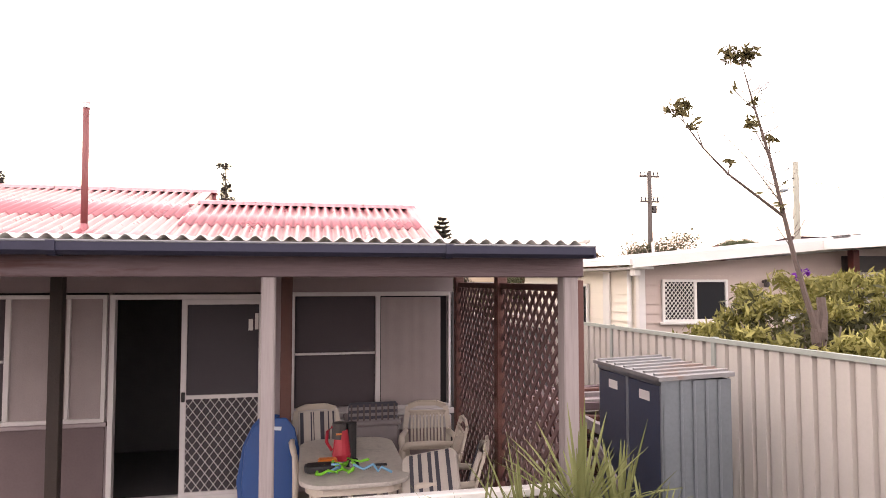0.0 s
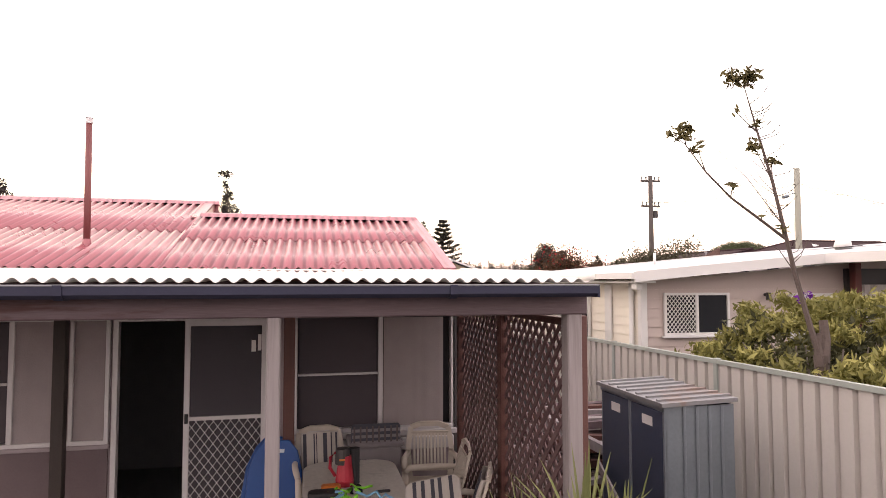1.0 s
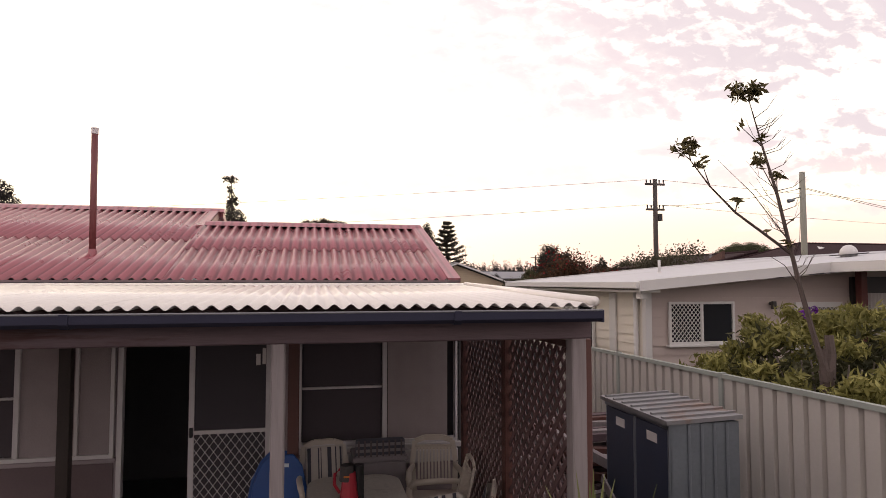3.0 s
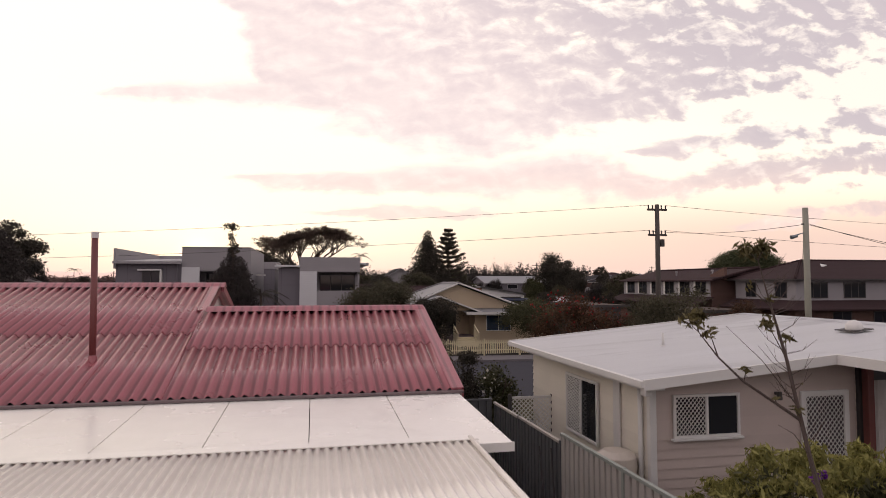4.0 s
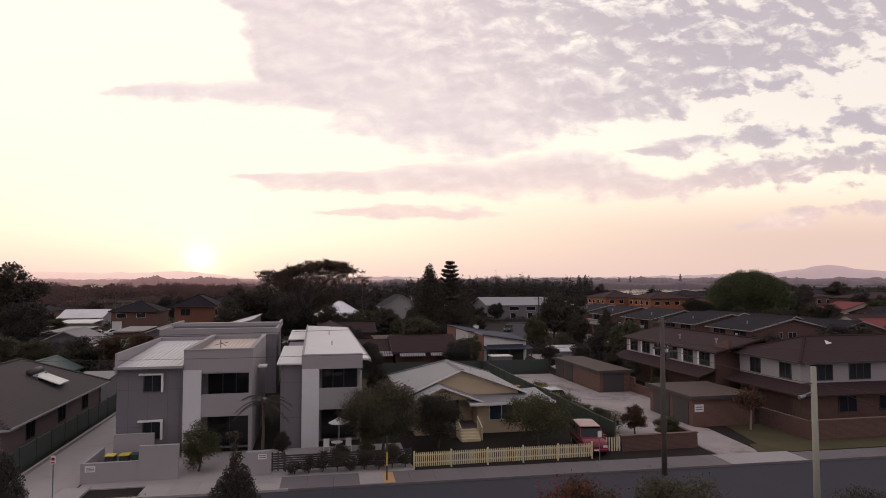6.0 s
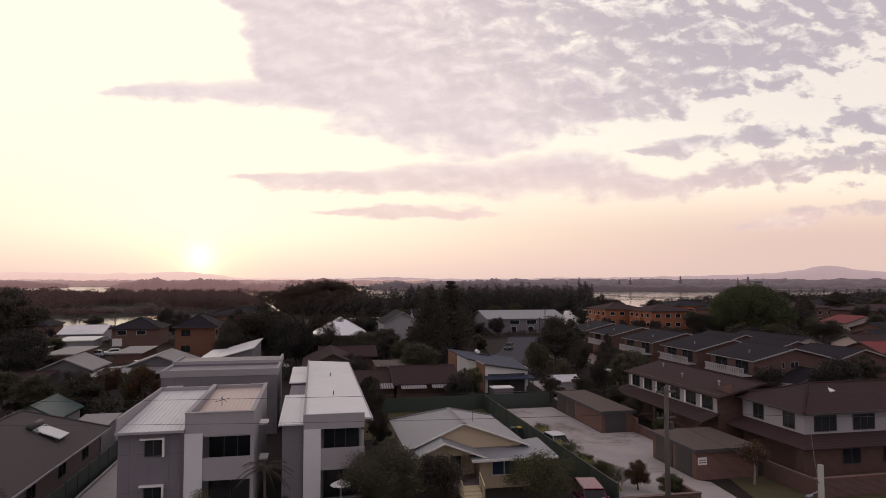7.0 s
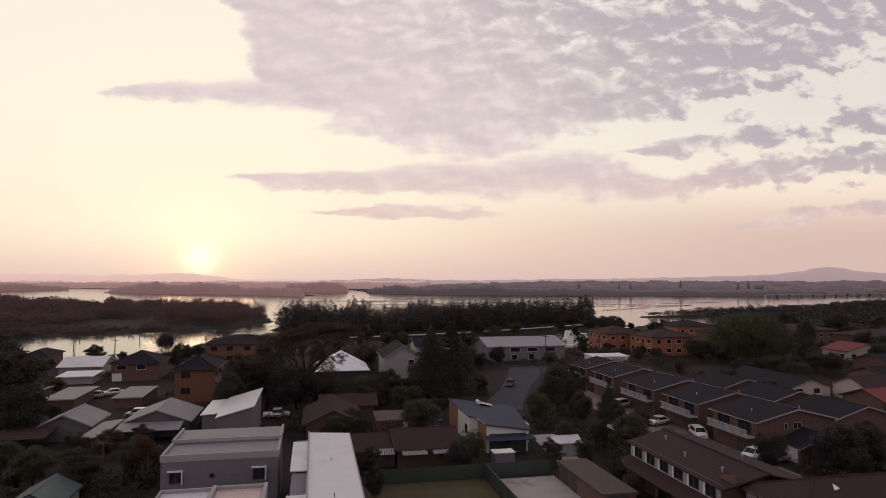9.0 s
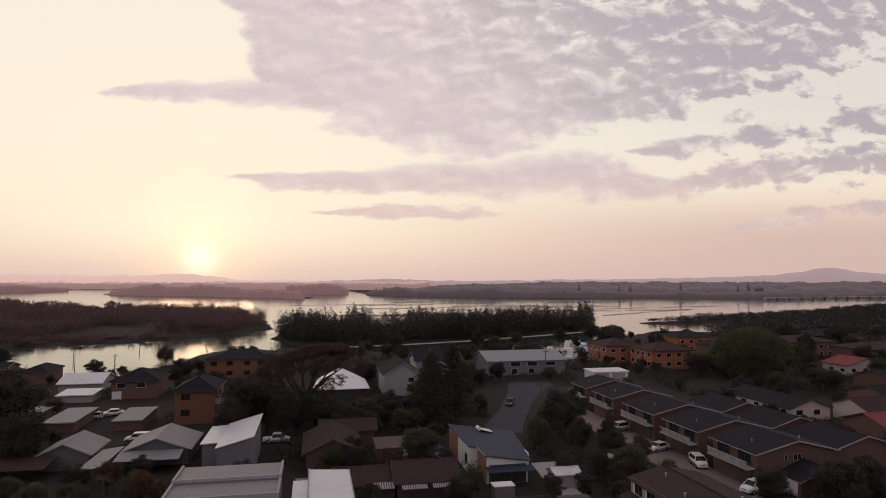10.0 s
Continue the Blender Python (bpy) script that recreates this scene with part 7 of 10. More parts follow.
part("skirt_roof", Shape().slab([(35.6, 54.2, 2.6), (37.6, 54.2, 3.3), (37.6, 72.4, 3.3), (35.6, 72.4, 2.6)], 0.12), TILE_BROWN, t1, "brown tiled skirt roof")
part("skirt_post", Shape().box(35.7, 35.85, 55, 55.15, -0.1, 2.6), BRICK_DARK, t1)
part("skirt_post", Shape().box(35.7, 35.85, 63, 63.15, -0.1, 2.6), BRICK_DARK, t1)
part("skirt_post", Shape().box(35.7, 35.85, 71, 71.15, -0.1, 2.6), BRICK_DARK, t1)
for y in (55.2, 58.0, 60.8, 63.6, 66.4, 69.2):
    window_on(t1, "w", y, y + 1.7, 3.45, 4.8, 37.52, DARK_TRIM, GLASS, (y + 0.85,))
    part("pale_panel", Shape().box(37.49, 37.518, y + 1.72, y + 2.05, 3.4, 4.9), WHITE, t1)
for x, y in ((39.5, 57), (39.2, 63), (40.5, 69), (44, 60)):
    z = 6.1 - abs(x - 42.1) * 0.24
    part("roof_vent", Shape().rod((x, y, z), (x, y, z + 0.42), 0.08, n=8).rod((x, y, z + 0.38), (x, y, z + 0.5), 0.16, 0.12, 8), RENDER_LIGHT, t1)

t2 = thing("tiled_townhouse", "brick townhouse with hipped brown tiled roof facing the street", "townhouse", group="tiled townhouses")
part("wall", Shape().box(39.4, 57.0, 46.2, 54.0, -0.2, 5.0), BRICK_DARK, t2)
part("render_band", Shape().box(39.32, 39.395, 46.2, 53.9, 3.2, 4.95), RENDER_LIGHT, t2)
part("render_band", Shape().box(39.32, 57.0, 46.12, 46.195, 3.2, 4.95), RENDER_LIGHT, t2)
hip_roof(t2, 39.4, 57.0, 46.2, 54.0, 5.05, 6.75, TILE_BROWN, eave=0.6)
part("skirt_roof", Shape().slab([(37.6, 44.2, 2.55), (57.5, 44.2, 2.55), (57.5, 46.2, 3.25), (39.4, 46.2, 3.25)], 0.12), TILE_BROWN, t2, "brown tiled skirt roof")
part("skirt_roof", Shape().slab([(37.6, 44.2, 2.55), (39.4, 46.2, 3.25), (39.4, 54.0, 3.25), (37.6, 54.0, 2.55)], 0.12), TILE_BROWN, t2, "brown tiled skirt roof")
part("lower_wall", Shape().box(38.4, 57.0, 45.2, 46.2, -0.2, 2.6), BRICK_DARK, t2)
for x in (40.2, 44.0, 49.5, 53.0):
    window_on(t2, "s", x, x + 2.2, 3.4, 4.75, 46.12, DARK_TRIM, GLASS, (x + 0.73, x + 1.46))
for x in (42.0, 46.0, 51.5):
    window_on(t2, "s", x, x + 1.8, 0.9, 2.3, 45.2, DARK_TRIM, GLASS_BLUE, (x + 0.9,))
for y in (47.2, 51.0):
    window_on(t2, "w", y, y + 1.4, 3.4, 4.75, 39.32, DARK_TRIM, GLASS, (y + 0.7,))
part("parapet_step", Shape().prism([(54.0, 5.0), (56.2, 5.0), (56.2, 5.5), (54.0, 6.2)], 38.2, 38.5, "x"), BRICK, t2)
part("skylight", Shape().slab([(43.6, 48.5, 6.02), (44.6, 48.5, 6.3), (44.6, 49.3, 6.45), (43.6, 49.3, 6.15)], 0.06), WHITE, t2)
t2.location = (0.4, -0.1, -0.05)
bf = thing("brick_fence", "dark brick front fence beside the grass verge", "garden wall")
part("wall", Shape().box(35.8, 60, 40.6, 40.85, -0.1, 1.35), BRICK_DARK, bf)
part("wall", Shape().box(35.8, 36.05, 40.85, 46.2, -0.1, 1.35), BRICK_DARK, bf)
part("coping", Shape().box(35.75, 60, 40.56, 40.89, 1.35, 1.43), BRICK, bf)
nb_mark = part("number_bar", Shape().box(41.2, 41.6, 40.585, 40.599, 0.7, 0.95), DARK_TRIM, bf)
solid("unit_lawn", Shape().slab([(31.2, 40.6, 0.0), (60, 40.6, 0.0), (60, 46.2, 0.0), (32.6, 46.2, 0.0)], 0.1), GRASS, "patchy olive lawn before the brick units", "lawn", kind="structure")
solid("verge_far", Shape().slab([(29.5, 38.2, 0.03), (60, 38.0, 0.03), (60, 40.5, 0.03), (30.5, 40.5, 0.03)], 0.12), GRASS, "grass verge before the brick fence", "grass", kind="structure")
solid("crossover", strip(25.0, 30.5, KERB_FAR + 0.02, KERB_FAR + 2.2, -0.1, 0.095), CONCRETE, "concrete driveway crossing over the footpath", "paving", kind="structure")

# row of brick units with white-edged gables
for i, (y0, y1, lab) in enumerate([(78.6, 88.5, "nearest"), (92.2, 102.0, "second"), (105.6, 116.5, "third"), (121.5, 131.0, "fourth"), (134.6, 143.0, "last")]):
    u = gable_house("brick_unit", "dark brick unit with charcoal tiles, white barge boards and balcony", 60.2, 73.0, y0, y1, 4.85, 6.35, "y", BRICK_DARK, TILE_DARK, RENDER_LIGHT, 0.45, group="brick units", category="townhouse")
    part("balcony_floor", Shape().box(58.8, 60.2, y0 + 0.4, y1 - 0.4, 2.5, 2.7), RENDER_LIGHT, u)
    for k in range(int((y1 - y0 - 0.8) / 0.5)):
        y = y0 + 0.5 + k * 0.5
        part("baluster", Shape().box(58.82, 58.90, y, y + 0.32, 2.75, 3.55), RENDER_LIGHT, u)
    part("balcony_rail", Shape().box(58.78, 58.92, y0 + 0.4, y1 - 0.4, 3.55, 3.66), RENDER_LIGHT, u)
    window_on(u, "w", y0 + 1.2, y0 + 4.0, 2.75, 4.6, 60.2, DARK_TRIM, GLASS, (y0 + 2.6,))
    window_on(u, "w", y1 - 4.0, y1 - 1.2, 2.75, 4.6, 60.2, DARK_TRIM, GLASS, (y1 - 2.6,))
    window_on(u, "w", y0 + 1.2, y0 + 4.2, 0.0, 2.2, 60.2, DARK_TRIM, DARK_TRIM, (), "garage_door")
    window_on(u, "s", 66.0, 67.4, 3.6, 4.5, y0, RENDER_LIGHT, GLASS, (66.7,))
    window_on(u, "s", 64.6, 65.1, 3.6, 4.5, y0, RENDER_LIGHT, GLASS)
    for x in (62.5, 70.5):
        z = 6.35 - abs(x - 66.6) * 0.234
        part("roof_vent", Shape().rod((x, y0 + 4, z), (x, y0 + 4, z + 0.5), 0.09, n=8), RENDER_LIGHT, u)
    if i < 3:
        g = gable_house("brick_unit", "dark brick unit behind with charcoal tiled gable roof", 74.6, 88.0, y0 + 3, y1 + 3, 3.6, 5.6, "y", BRICK_DARK, TILE_DARK, RENDER_LIGHT, 0.45, group="brick units", category="townhouse")
e = gable_house("brick_garage", "small gabled brick garage with white door and trim", 63.4, 71.6, 74.2, 78.4, 2.2, 3.75, "y", BRICK_DARK, TILE_DARK, RENDER_LIGHT, 0.35, category="garage")
part("garage_door", Shape().box(63.34, 63.4, 74.8, 77.6, 0.0, 2.0), WHITE, e)
solid("unit_drive", Shape().slab([(52.5, 70, 0.0), (60.0, 70, 0.0), (60.0, 140, 0.0), (52.5, 140, 0.0)], 0.1), surface("brown_drive", (0.16, 0.125, 0.11), 0.85, 0.15, 0.4, 20, 0.2), "brown paved driveway before the units", "driveway", kind="structure")
solid("side_road", Shape().slab([(31.5, 118, -0.02), (38.6, 116, -0.02), (40.6, 122, -0.02), (50.0, 143.5, -0.02), (56.5, 156, -0.02), (66, 170, -0.02), (66, 176, -0.02), (54, 174, -0.02), (49.5, 160, -0.02), (41.0, 139.0, -0.02), (33.5, 124.4, -0.02)], 0.1), ASPHALT, "narrow asphalt side road curving to the lake", "road", kind="structure")

# blue-roofed house
bh = thing("blue_roof_house", "house with blue sloping metal roof, timber and white walls", "house")
FOOT.append((22.0, 34.0, 87.0, 108.0))
TIMBER_ORANGE = surface("orange_timber", (0.22, 0.105, 0.06), 0.7, 0.15, 2, 40, 0.2)


def blue_z(x):
    return 4.3 - 0.15 * (x - 22.2)


for x0, x1, y0, y1 in ((22.5, 31.8, 93.0, 107.4), (23.8, 30.0, 88.3, 93.0)):
    part("wall", Shape().prism([(x0, -0.2), (x1, -0.2), (x1, blue_z(x1) - 0.1), (x0, blue_z(x0) - 0.1)], y0, y1, "y"), WHITE, bh, "white rendered wall")
part("timber_wall", Shape().box(22.42, 22.5, 101.0, 107.4, -0.1, 4.1), TIMBER_ORANGE, bh, "orange timber cladding")
part("timber_wall", Shape().box(23.72, 23.8, 88.3, 93.0, -0.1, 3.9), TIMBER_ORANGE, bh, "orange timber cladding")
deck_pts = [(22.2, 107.8), (22.2, 92.7), (23.5, 92.7), (23.5, 87.9), (30.3, 87.9), (32.0, 97.0), (33.9, 107.8)]
part("roof", Shape().slab([(x, y, blue_z(x)) for x, y in reversed(deck_pts)], 0.12), ROOF_BLUE, bh, "blue metal sheet roof")
for (xa, ya), (xb, yb) in zip(deck_pts[1:6], deck_pts[2:7]):
    part("fascia", Shape().beam((xa, ya, blue_z(xa) - 0.06), (xb, yb, blue_z(xb) - 0.06), 0.06, 0.2), RENDER_LIGHT if xa == xb else DARK_TRIM, bh)
# no opening is cut: a dark sheet paints the shade under the verandah
part("front_opening", Shape().box(24.2, 29.7, 88.22, 88.29, 0.0, 2.6), DARK_TRIM, bh, "dark sheet standing in for the shaded verandah opening")
part("verandah_roof", Shape().slab([(23.6, 86.2, 2.15), (30.6, 86.2, 2.15), (30.6, 88.2, 2.4), (23.6, 88.2, 2.4)], 0.1), ROOF_BLUE, bh)
for x in (23.9, 27.0, 30.3):
    part("post", Shape().box(x - 0.06, x + 0.06, 86.3, 86.42, -0.1, 2.12), DARK_TRIM, bh)
window_on(bh, "w", 94.5, 96.0, 1.2, 2.6, 22.5, DARK_TRIM)
part("hot_water_unit", Shape().rod((27.0, 104.4, 3.98), (27.0, 105.9, 3.98), 0.3, n=12), WHITE, bh, "white solar hot water tank")
part("solar_panel", Shape().slab([(27.3, 103.9, 3.90), (29.3, 103.9, 3.40), (29.3, 106.2, 3.40), (27.3, 106.2, 3.90)], 0.05), GLASS, bh)
solid("house_drive", Shape().slab([(31.5, 79.0, 0.0), (35.2, 79.0, 0.0), (37.5, 97.0, 0.0), (33.5, 97.0, 0.0)], 0.1), CONCRETE, "pale concrete drive beside the blue-roofed house", "driveway", kind="structure")
ys = gable_house("garden_shed", "small pale garden shed behind the green fence", 32.6, 36.4, 84.2, 87.2, 1.9, 2.5, "x", RENDER_LIGHT, WHITE_METAL, RENDER_LIGHT, 0.2, category="shed")
sa = thing("shade_awning", "pale flat shade awning on thin posts in the yard", "awning")
part("cover", Shape().slab([(43.6, 85.0, 2.25), (47.2, 84.4, 2.2), (46.8, 91.0, 2.5), (43.2, 91.4, 2.45)], 0.06), RENDER_LIGHT, sa)
for x, y, z in ((43.7, 85.1, 2.2), (47.0, 84.6, 2.15), (46.6, 90.8, 2.44), (43.4, 91.2, 2.4)):
    part("post", Shape().box(x - 0.04, x + 0.04, y - 0.04, y + 0.04, -0.1, z), DARK_TRIM, sa)
cv = thing("white_shed", "small white shed beside the blue-roofed house", "shed", (24.5, 82.6, -0.1))
part("body", Shape().cbox(-1.4, 1.4, -0.9, 0.9, 0, 1.7, 0.05), RENDER_GREY, cv)
part("lid", Shape().cbox(-1.5, 1.5, -1.0, 1.0, 1.7, 1.85, 0.05), WHITE, cv)

# brown-tiled row with striped awnings
br = gable_house("brown_tiled_house", "low house with brown tiled roof and striped awnings", 10.4, 18.6, 83.6, 92.0, 2.5, 4.1, "x", BRICK_DARK, TILE_BROWN, DARK_TRIM, 0.5)
br2 = gable_house("brown_tiled_house", "lower brown tiled house joined to the awning house", 2.6, 10.2, 84.4, 91.5, 2.3, 3.6, "x", BRICK_DARK, TILE_BROWN, DARK_TRIM, 0.5)
for owner, x, w in ((br2, 7.2, 2.8), (br, 10.9, 3.3), (br, 15.0, 2.6)):
    yb = 84.3 if owner is br2 else 83.5
    aw = part("awning", Shape().slab([(x, yb - 1.3, 1.95), (x + w, yb - 1.3, 1.95), (x + w, yb, 2.4), (x, yb, 2.4)], 0.05), RENDER_LIGHT, owner, "pale striped window awning")
    k = int(w / 0.32)
    for i in range(k):
        xx = x + 0.1 + i * 0.32
        part("stripe", Shape().slab([(xx, yb - 1.32, 1.956), (xx + 0.13, yb - 1.32, 1.956), (xx + 0.13, yb, 2.416), (xx, yb, 2.416)], 0.01), DARK_TRIM, aw)
h = gable_house("brown_tiled_house", "house with brown tiled gables behind the awnings", -1.5, 6.5, 99.0, 112.0, 3.0, 4.8, "y", BRICK_DARK, TILE_BROWN, DARK_TRIM, 0.6)
h = gable_house("brown_tiled_house", "long brown roofed house with stepped roof", 1.0, 10.0, 112.6, 119.0, 3.0, 4.2, "x", BRICK_DARK, TILE_BROWN, DARK_TRIM, 0.6)
h = skillion("brown_shed", "small brown flat-roofed outbuilding with white door", 9.5, 15.2, 101.8, 107.8, 2.4, 2.5, BRICK, ROOF_BROWN, RENDER_LIGHT, 0.2, category="shed")
window_on(h, "s", 13.6, 14.4, 0.2, 1.9, 101.8, WHITE, WHITE, (), "door")
h = hip_house("white_roof_house", "house with bright white hipped metal roof behind the spreading tree", 0.0, 12.4, 156.5, 170.0, 2.8, 6.9, DARK_TRIM, surface("bright_white_metal", (0.74, 0.75, 0.77), 0.35, 0.08, 0.5, 20, 0.05), WHITE, 0.5)
h = gable_house("pale_house", "tall pale grey house with dark gabled roof beyond the trees", 17.0, 26.5, 160.0, 175.0, 5.4, 8.2, "y", RENDER_LIGHT, TILE_DARK, RENDER_LIGHT, 0.5)
window_on(h, "s", 23.0, 24.6, 3.2, 4.6, 160.0)
h = gable_house("pale_house", "pale two-storey house beside the side road", 29.0, 43.0, 185.0, 197.0, 5.4, 7.4, "x", RENDER_LIGHT, TILE_DARK, RENDER_LIGHT, 0.5)
for x in (31, 35, 39):
    window_on(h, "s", x, x + 1.8, 3.4, 4.8, 185.0)
lg = gable_house("white_long_house", "long white two-storey building near the marina", 52.0, 77.0, 188.0, 207.0, 4.5, 6.6, "x", RENDER_GREY, ROOF_GREY, RENDER_LIGHT, 0.5)
for x in (53.5, 59.0, 64.5, 70.5):
    window_on(lg, "s", x, x + 3.2, 2.7, 4.0, 188.0)
    window_on(lg, "s", x + 0.4, x + 2.2, 0.3, 2.0, 188.0)
sh = skillion("white_shed", "white shed with roller doors by the flats", 79.0, 90.0, 172.0, 178.0, 2.6, 2.8, WHITE, WHITE_METAL, WHITE, 0.3, category="shed")
window_on(sh, "s", 80, 84, 0.1, 2.2, 172.0, RENDER_LIGHT, RENDER_LIGHT, (), "roller_door")
window_on(sh, "s", 85, 89, 0.1, 2.2, 172.0, RENDER_LIGHT, RENDER_LIGHT, (), "roller_door")
for x0, x1, y0, y1 in ((101.0, 115.0, 208.0, 223.5), (108.8, 124.0, 191.0, 206.0)):
    fl = hip_house("orange_flats", "orange brick block of flats with dark tiled hipped roof", x0, x1, y0, y1, 6.1, 8.3, BRICK_ORANGE, TILE_BROWN, DARK_TRIM, 0.6, group="orange flats", category="flats")
    for y in np.arange(y0 + 1.5, y1 - 2, 3.6):
        for z in (1.0, 3.9):
            window_on(fl, "w", float(y), float(y) + 1.8, z, z + 1.3, x0)
    for x in np.arange(x0 + 1.5, x1 - 2, 3.6):
        for z in (1.0, 3.9):
            window_on(fl, "s", float(x), float(x) + 1.8, z, z + 1.3, y0)
    part("balcony", Shape().box(x0 - 1.2, x0, (y0 + y1) / 2 - 2, (y0 + y1) / 2 + 2, 2.9, 3.9), BRICK_ORANGE, fl)

# ---- houses on the left ----
lh = thing("brown_house", "low house with grey-brown tiled hipped roof and solar water heater", "house")
part("wall", Shape().box(-28.5, -19.3, 44.5, 62.85, -0.2, 2.5), surface("dusky_pink_boards", (0.22, 0.17, 0.165), 0.75, 0.1, 1, 30, 0.1), lh)
hip_roof(lh, -28.5, -19.3, 44.5, 62.85, 2.55, 5.3, surface("grey_brown_tile", (0.055, 0.043, 0.044), 0.8, 0.2, 1.2, 30, 0.35, pattern="tile", size=(0.3, 0.13)), RENDER_LIGHT, 0.7)
for y in (48, 53.5, 58.5):
    window_on(lh, "e", y, y + 1.4, 0.9, 2.1, -19.3, DARK_TRIM, GLASS, (y + 0.7,))
swh = thing("solar_water_heater", "solar water heater with tank and glass panel on the roof", "water heater", (-21.6, 56.0, 3.92), turn=0)
part("tank", Shape().rod((-0.35, 1.0, 0.62), (-0.35, -1.0, 0.62), 0.27, n=14), DARK_TRIM, swh, smooth=True)
part("collector", Shape().slab([(-0.1, -1.0, 0.46), (1.8, -1.0, -0.32), (1.8, 1.0, -0.32), (-0.1, 1.0, 0.46)], 0.08), surface("collector_glass", (0.42, 0.44, 0.47), 0.15, 0.05), swh, "pale reflective collector panel")
part("bracket", Shape().box(-0.5, 0.2, -0.9, -0.8, -0.25, 0.45), GALV, swh)
part("bracket", Shape().box(-0.5, 0.2, 0.8, 0.9, -0.25, 0.45), GALV, swh)
rv = thing("roof_vent", "pale round vent on the tiled roof", "vent", (-22.6, 50.0, 4.72))
part("cowl", Shape().rod((0, 0, -0.2), (0, 0, 0.2), 0.12, 0.12, 10).rod((0, 0, 0.2), (0, 0, 0.32), 0.2, 0.1, 10), WHITE, rv)
cw = skillion("white_carport", "pale roofed lean-to behind the brown house", -22.3, -19.5, 64.0, 69.0, 2.3, 2.6, RENDER_LIGHT, ROOF_LIGHT, WHITE, 0.3, category="carport")
gs = gable_house("green_shed", "shed with dark green metal gable roof", -30.0, -25.3, 69.8, 76.0, 2.4, 3.6, "y", RENDER_LIGHT, ROOF_GREEN, ROOF_GREEN, 0.3, category="shed")
h = gable_house("pale_cottage", "cottage with pale weathered metal gable roof", -41.6, -34.4, 107.5, 116.0, 2.4, 4.0, "y", RENDER_DARK, ROOF_LIGHT, RENDER_LIGHT, 0.5)
part("verandah_roof", Shape().slab([(-49, 101.5, 1.9), (-38.5, 101.5, 1.9), (-38.5, 107.0, 2.4), (-49, 107.0, 2.4)], 0.08), TILE_BROWN, h)
h = gable_house("pale_cottage", "cottage with pale metal roof and front verandah", -29.4, -19.9, 107.5, 117.5, 2.5, 4.25, "y", RENDER_DARK, ROOF_LIGHT, RENDER_LIGHT, 0.5)
part("verandah_roof", Shape().slab([(-29.8, 103.0, 2.0), (-20.5, 103.0, 2.0), (-20.5, 107.0, 2.5), (-29.8, 107.0, 2.5)], 0.08), ROOF_LIGHT, h)
part("side_roof", Shape().slab([(-33.5, 99.0, 2.0), (-30.2, 99.0, 2.4), (-30.2, 111, 2.4), (-33.5, 111, 2.0)], 0.08), ROOF_LIGHT, h)
FAR_FLAT = [(-60.5, -55.3, 141.0, 151.0, 1.9, BRICK_DARK, ROOF_LIGHT), (-51.0, -45.6, 134.0, 147.6, 1.9, BRICK_DARK, ROOF_LIGHT), (-38.5, -33.4, 133.6, 145.6, 1.9, BRICK, ROOF_LIGHT)]
for x0, x1, y0, y1, z, wm, rm in FAR_FLAT:
    skillion("garage_block", "low garage block with pale flat metal roof", x0, x1, y0, y1, z, z + 0.15, wm, rm, RENDER_LIGHT, 0.3, group="garage blocks", category="garage")
h = gable_house("white_gable_house", "house with bright white gabled metal roof near the lake", -65.6, -55.4, 182.0, 194.0, 2.3, 4.1, "x", RENDER_LIGHT, WHITE_METAL, WHITE, 0.5)
h2 = skillion("white_carport", "pale lower roof before the white-roofed house", -60.2, -52.6, 166.4, 173.4, 1.75, 2.1, RENDER_LIGHT, WHITE_METAL, WHITE, 0.4, category="carport")
h = hip_house("brick_house", "two-storey brick house with dark hipped tile roof", -49.2, -38.6, 169.0, 181.0, 4.3, 6.8, BRICK, TILE_DARK, DARK_TRIM, 0.6)
for x in (-48, -43.5):
    window_on(h, "s", x, x + 2.2, 2.7, 3.9, 169.0)
window_on(h, "s", -49.0, -46.8, 0.0, 1.9, 169.0, WHITE, WHITE, (-47.9,), "garage_door")
h = hip_house("orange_flats", "orange brick flats with dark hipped roof and balconies", -28.1, -20.4, 137.0, 150.5, 6.6, 8.9, BRICK_RUST, TILE_DARK, DARK_TRIM, 0.6, group="orange flats", category="flats")
for z in (0.3, 3.5):
    for y in (137.8, 143.0):
        part("balcony", Shape().box(-20.4, -18.9, y, y + 3.6, z + 0.2, z + 0.35), RENDER_LIGHT, h, "pale balcony")
        part("balcony", Shape().box(-19.05, -18.9, y, y + 3.6, z + 0.35, z + 1.3), RENDER_LIGHT, h, "pale balcony")
        part("balcony", Shape().box(-20.4, -19.05, y, y + 0.12, z + 0.35, z + 1.3), RENDER_LIGHT, h, "pale balcony")
        window_on(h, "e", y + 0.5, y + 3.0, z + 0.4, z + 2.4, -20.4, DARK_TRIM)
    window_on(h, "s", -26.9, -25.1, z + 1.3, z + 2.6, 137.0, DARK_TRIM, GLASS, (-26.0,))
solid("flats_drive", Shape().slab([(-18.6, 120.0, 0.0), (-14.8, 120.0, 0.0), (-12.5, 160.0, 0.0), (-17.0, 160.0, 0.0)], 0.1), ASPHALT, "grey drive beside the orange flats", "driveway", kind="structure")
h = hip_house("orange_flats", "wide orange brick flats with dark hipped roof by the shore", -32.0, -12.5, 198.0, 214.0, 5.9, 8.0, BRICK_RUST, TILE_DARK, DARK_TRIM, 0.6, group="orange flats", category="flats")
for x in (-30.5, -26.0, -21.0, -17.0):
    for z in (1.0, 3.9):
        window_on(h, "s", x, x + 1.8, z, z + 1.3, 198.0, DARK_TRIM)
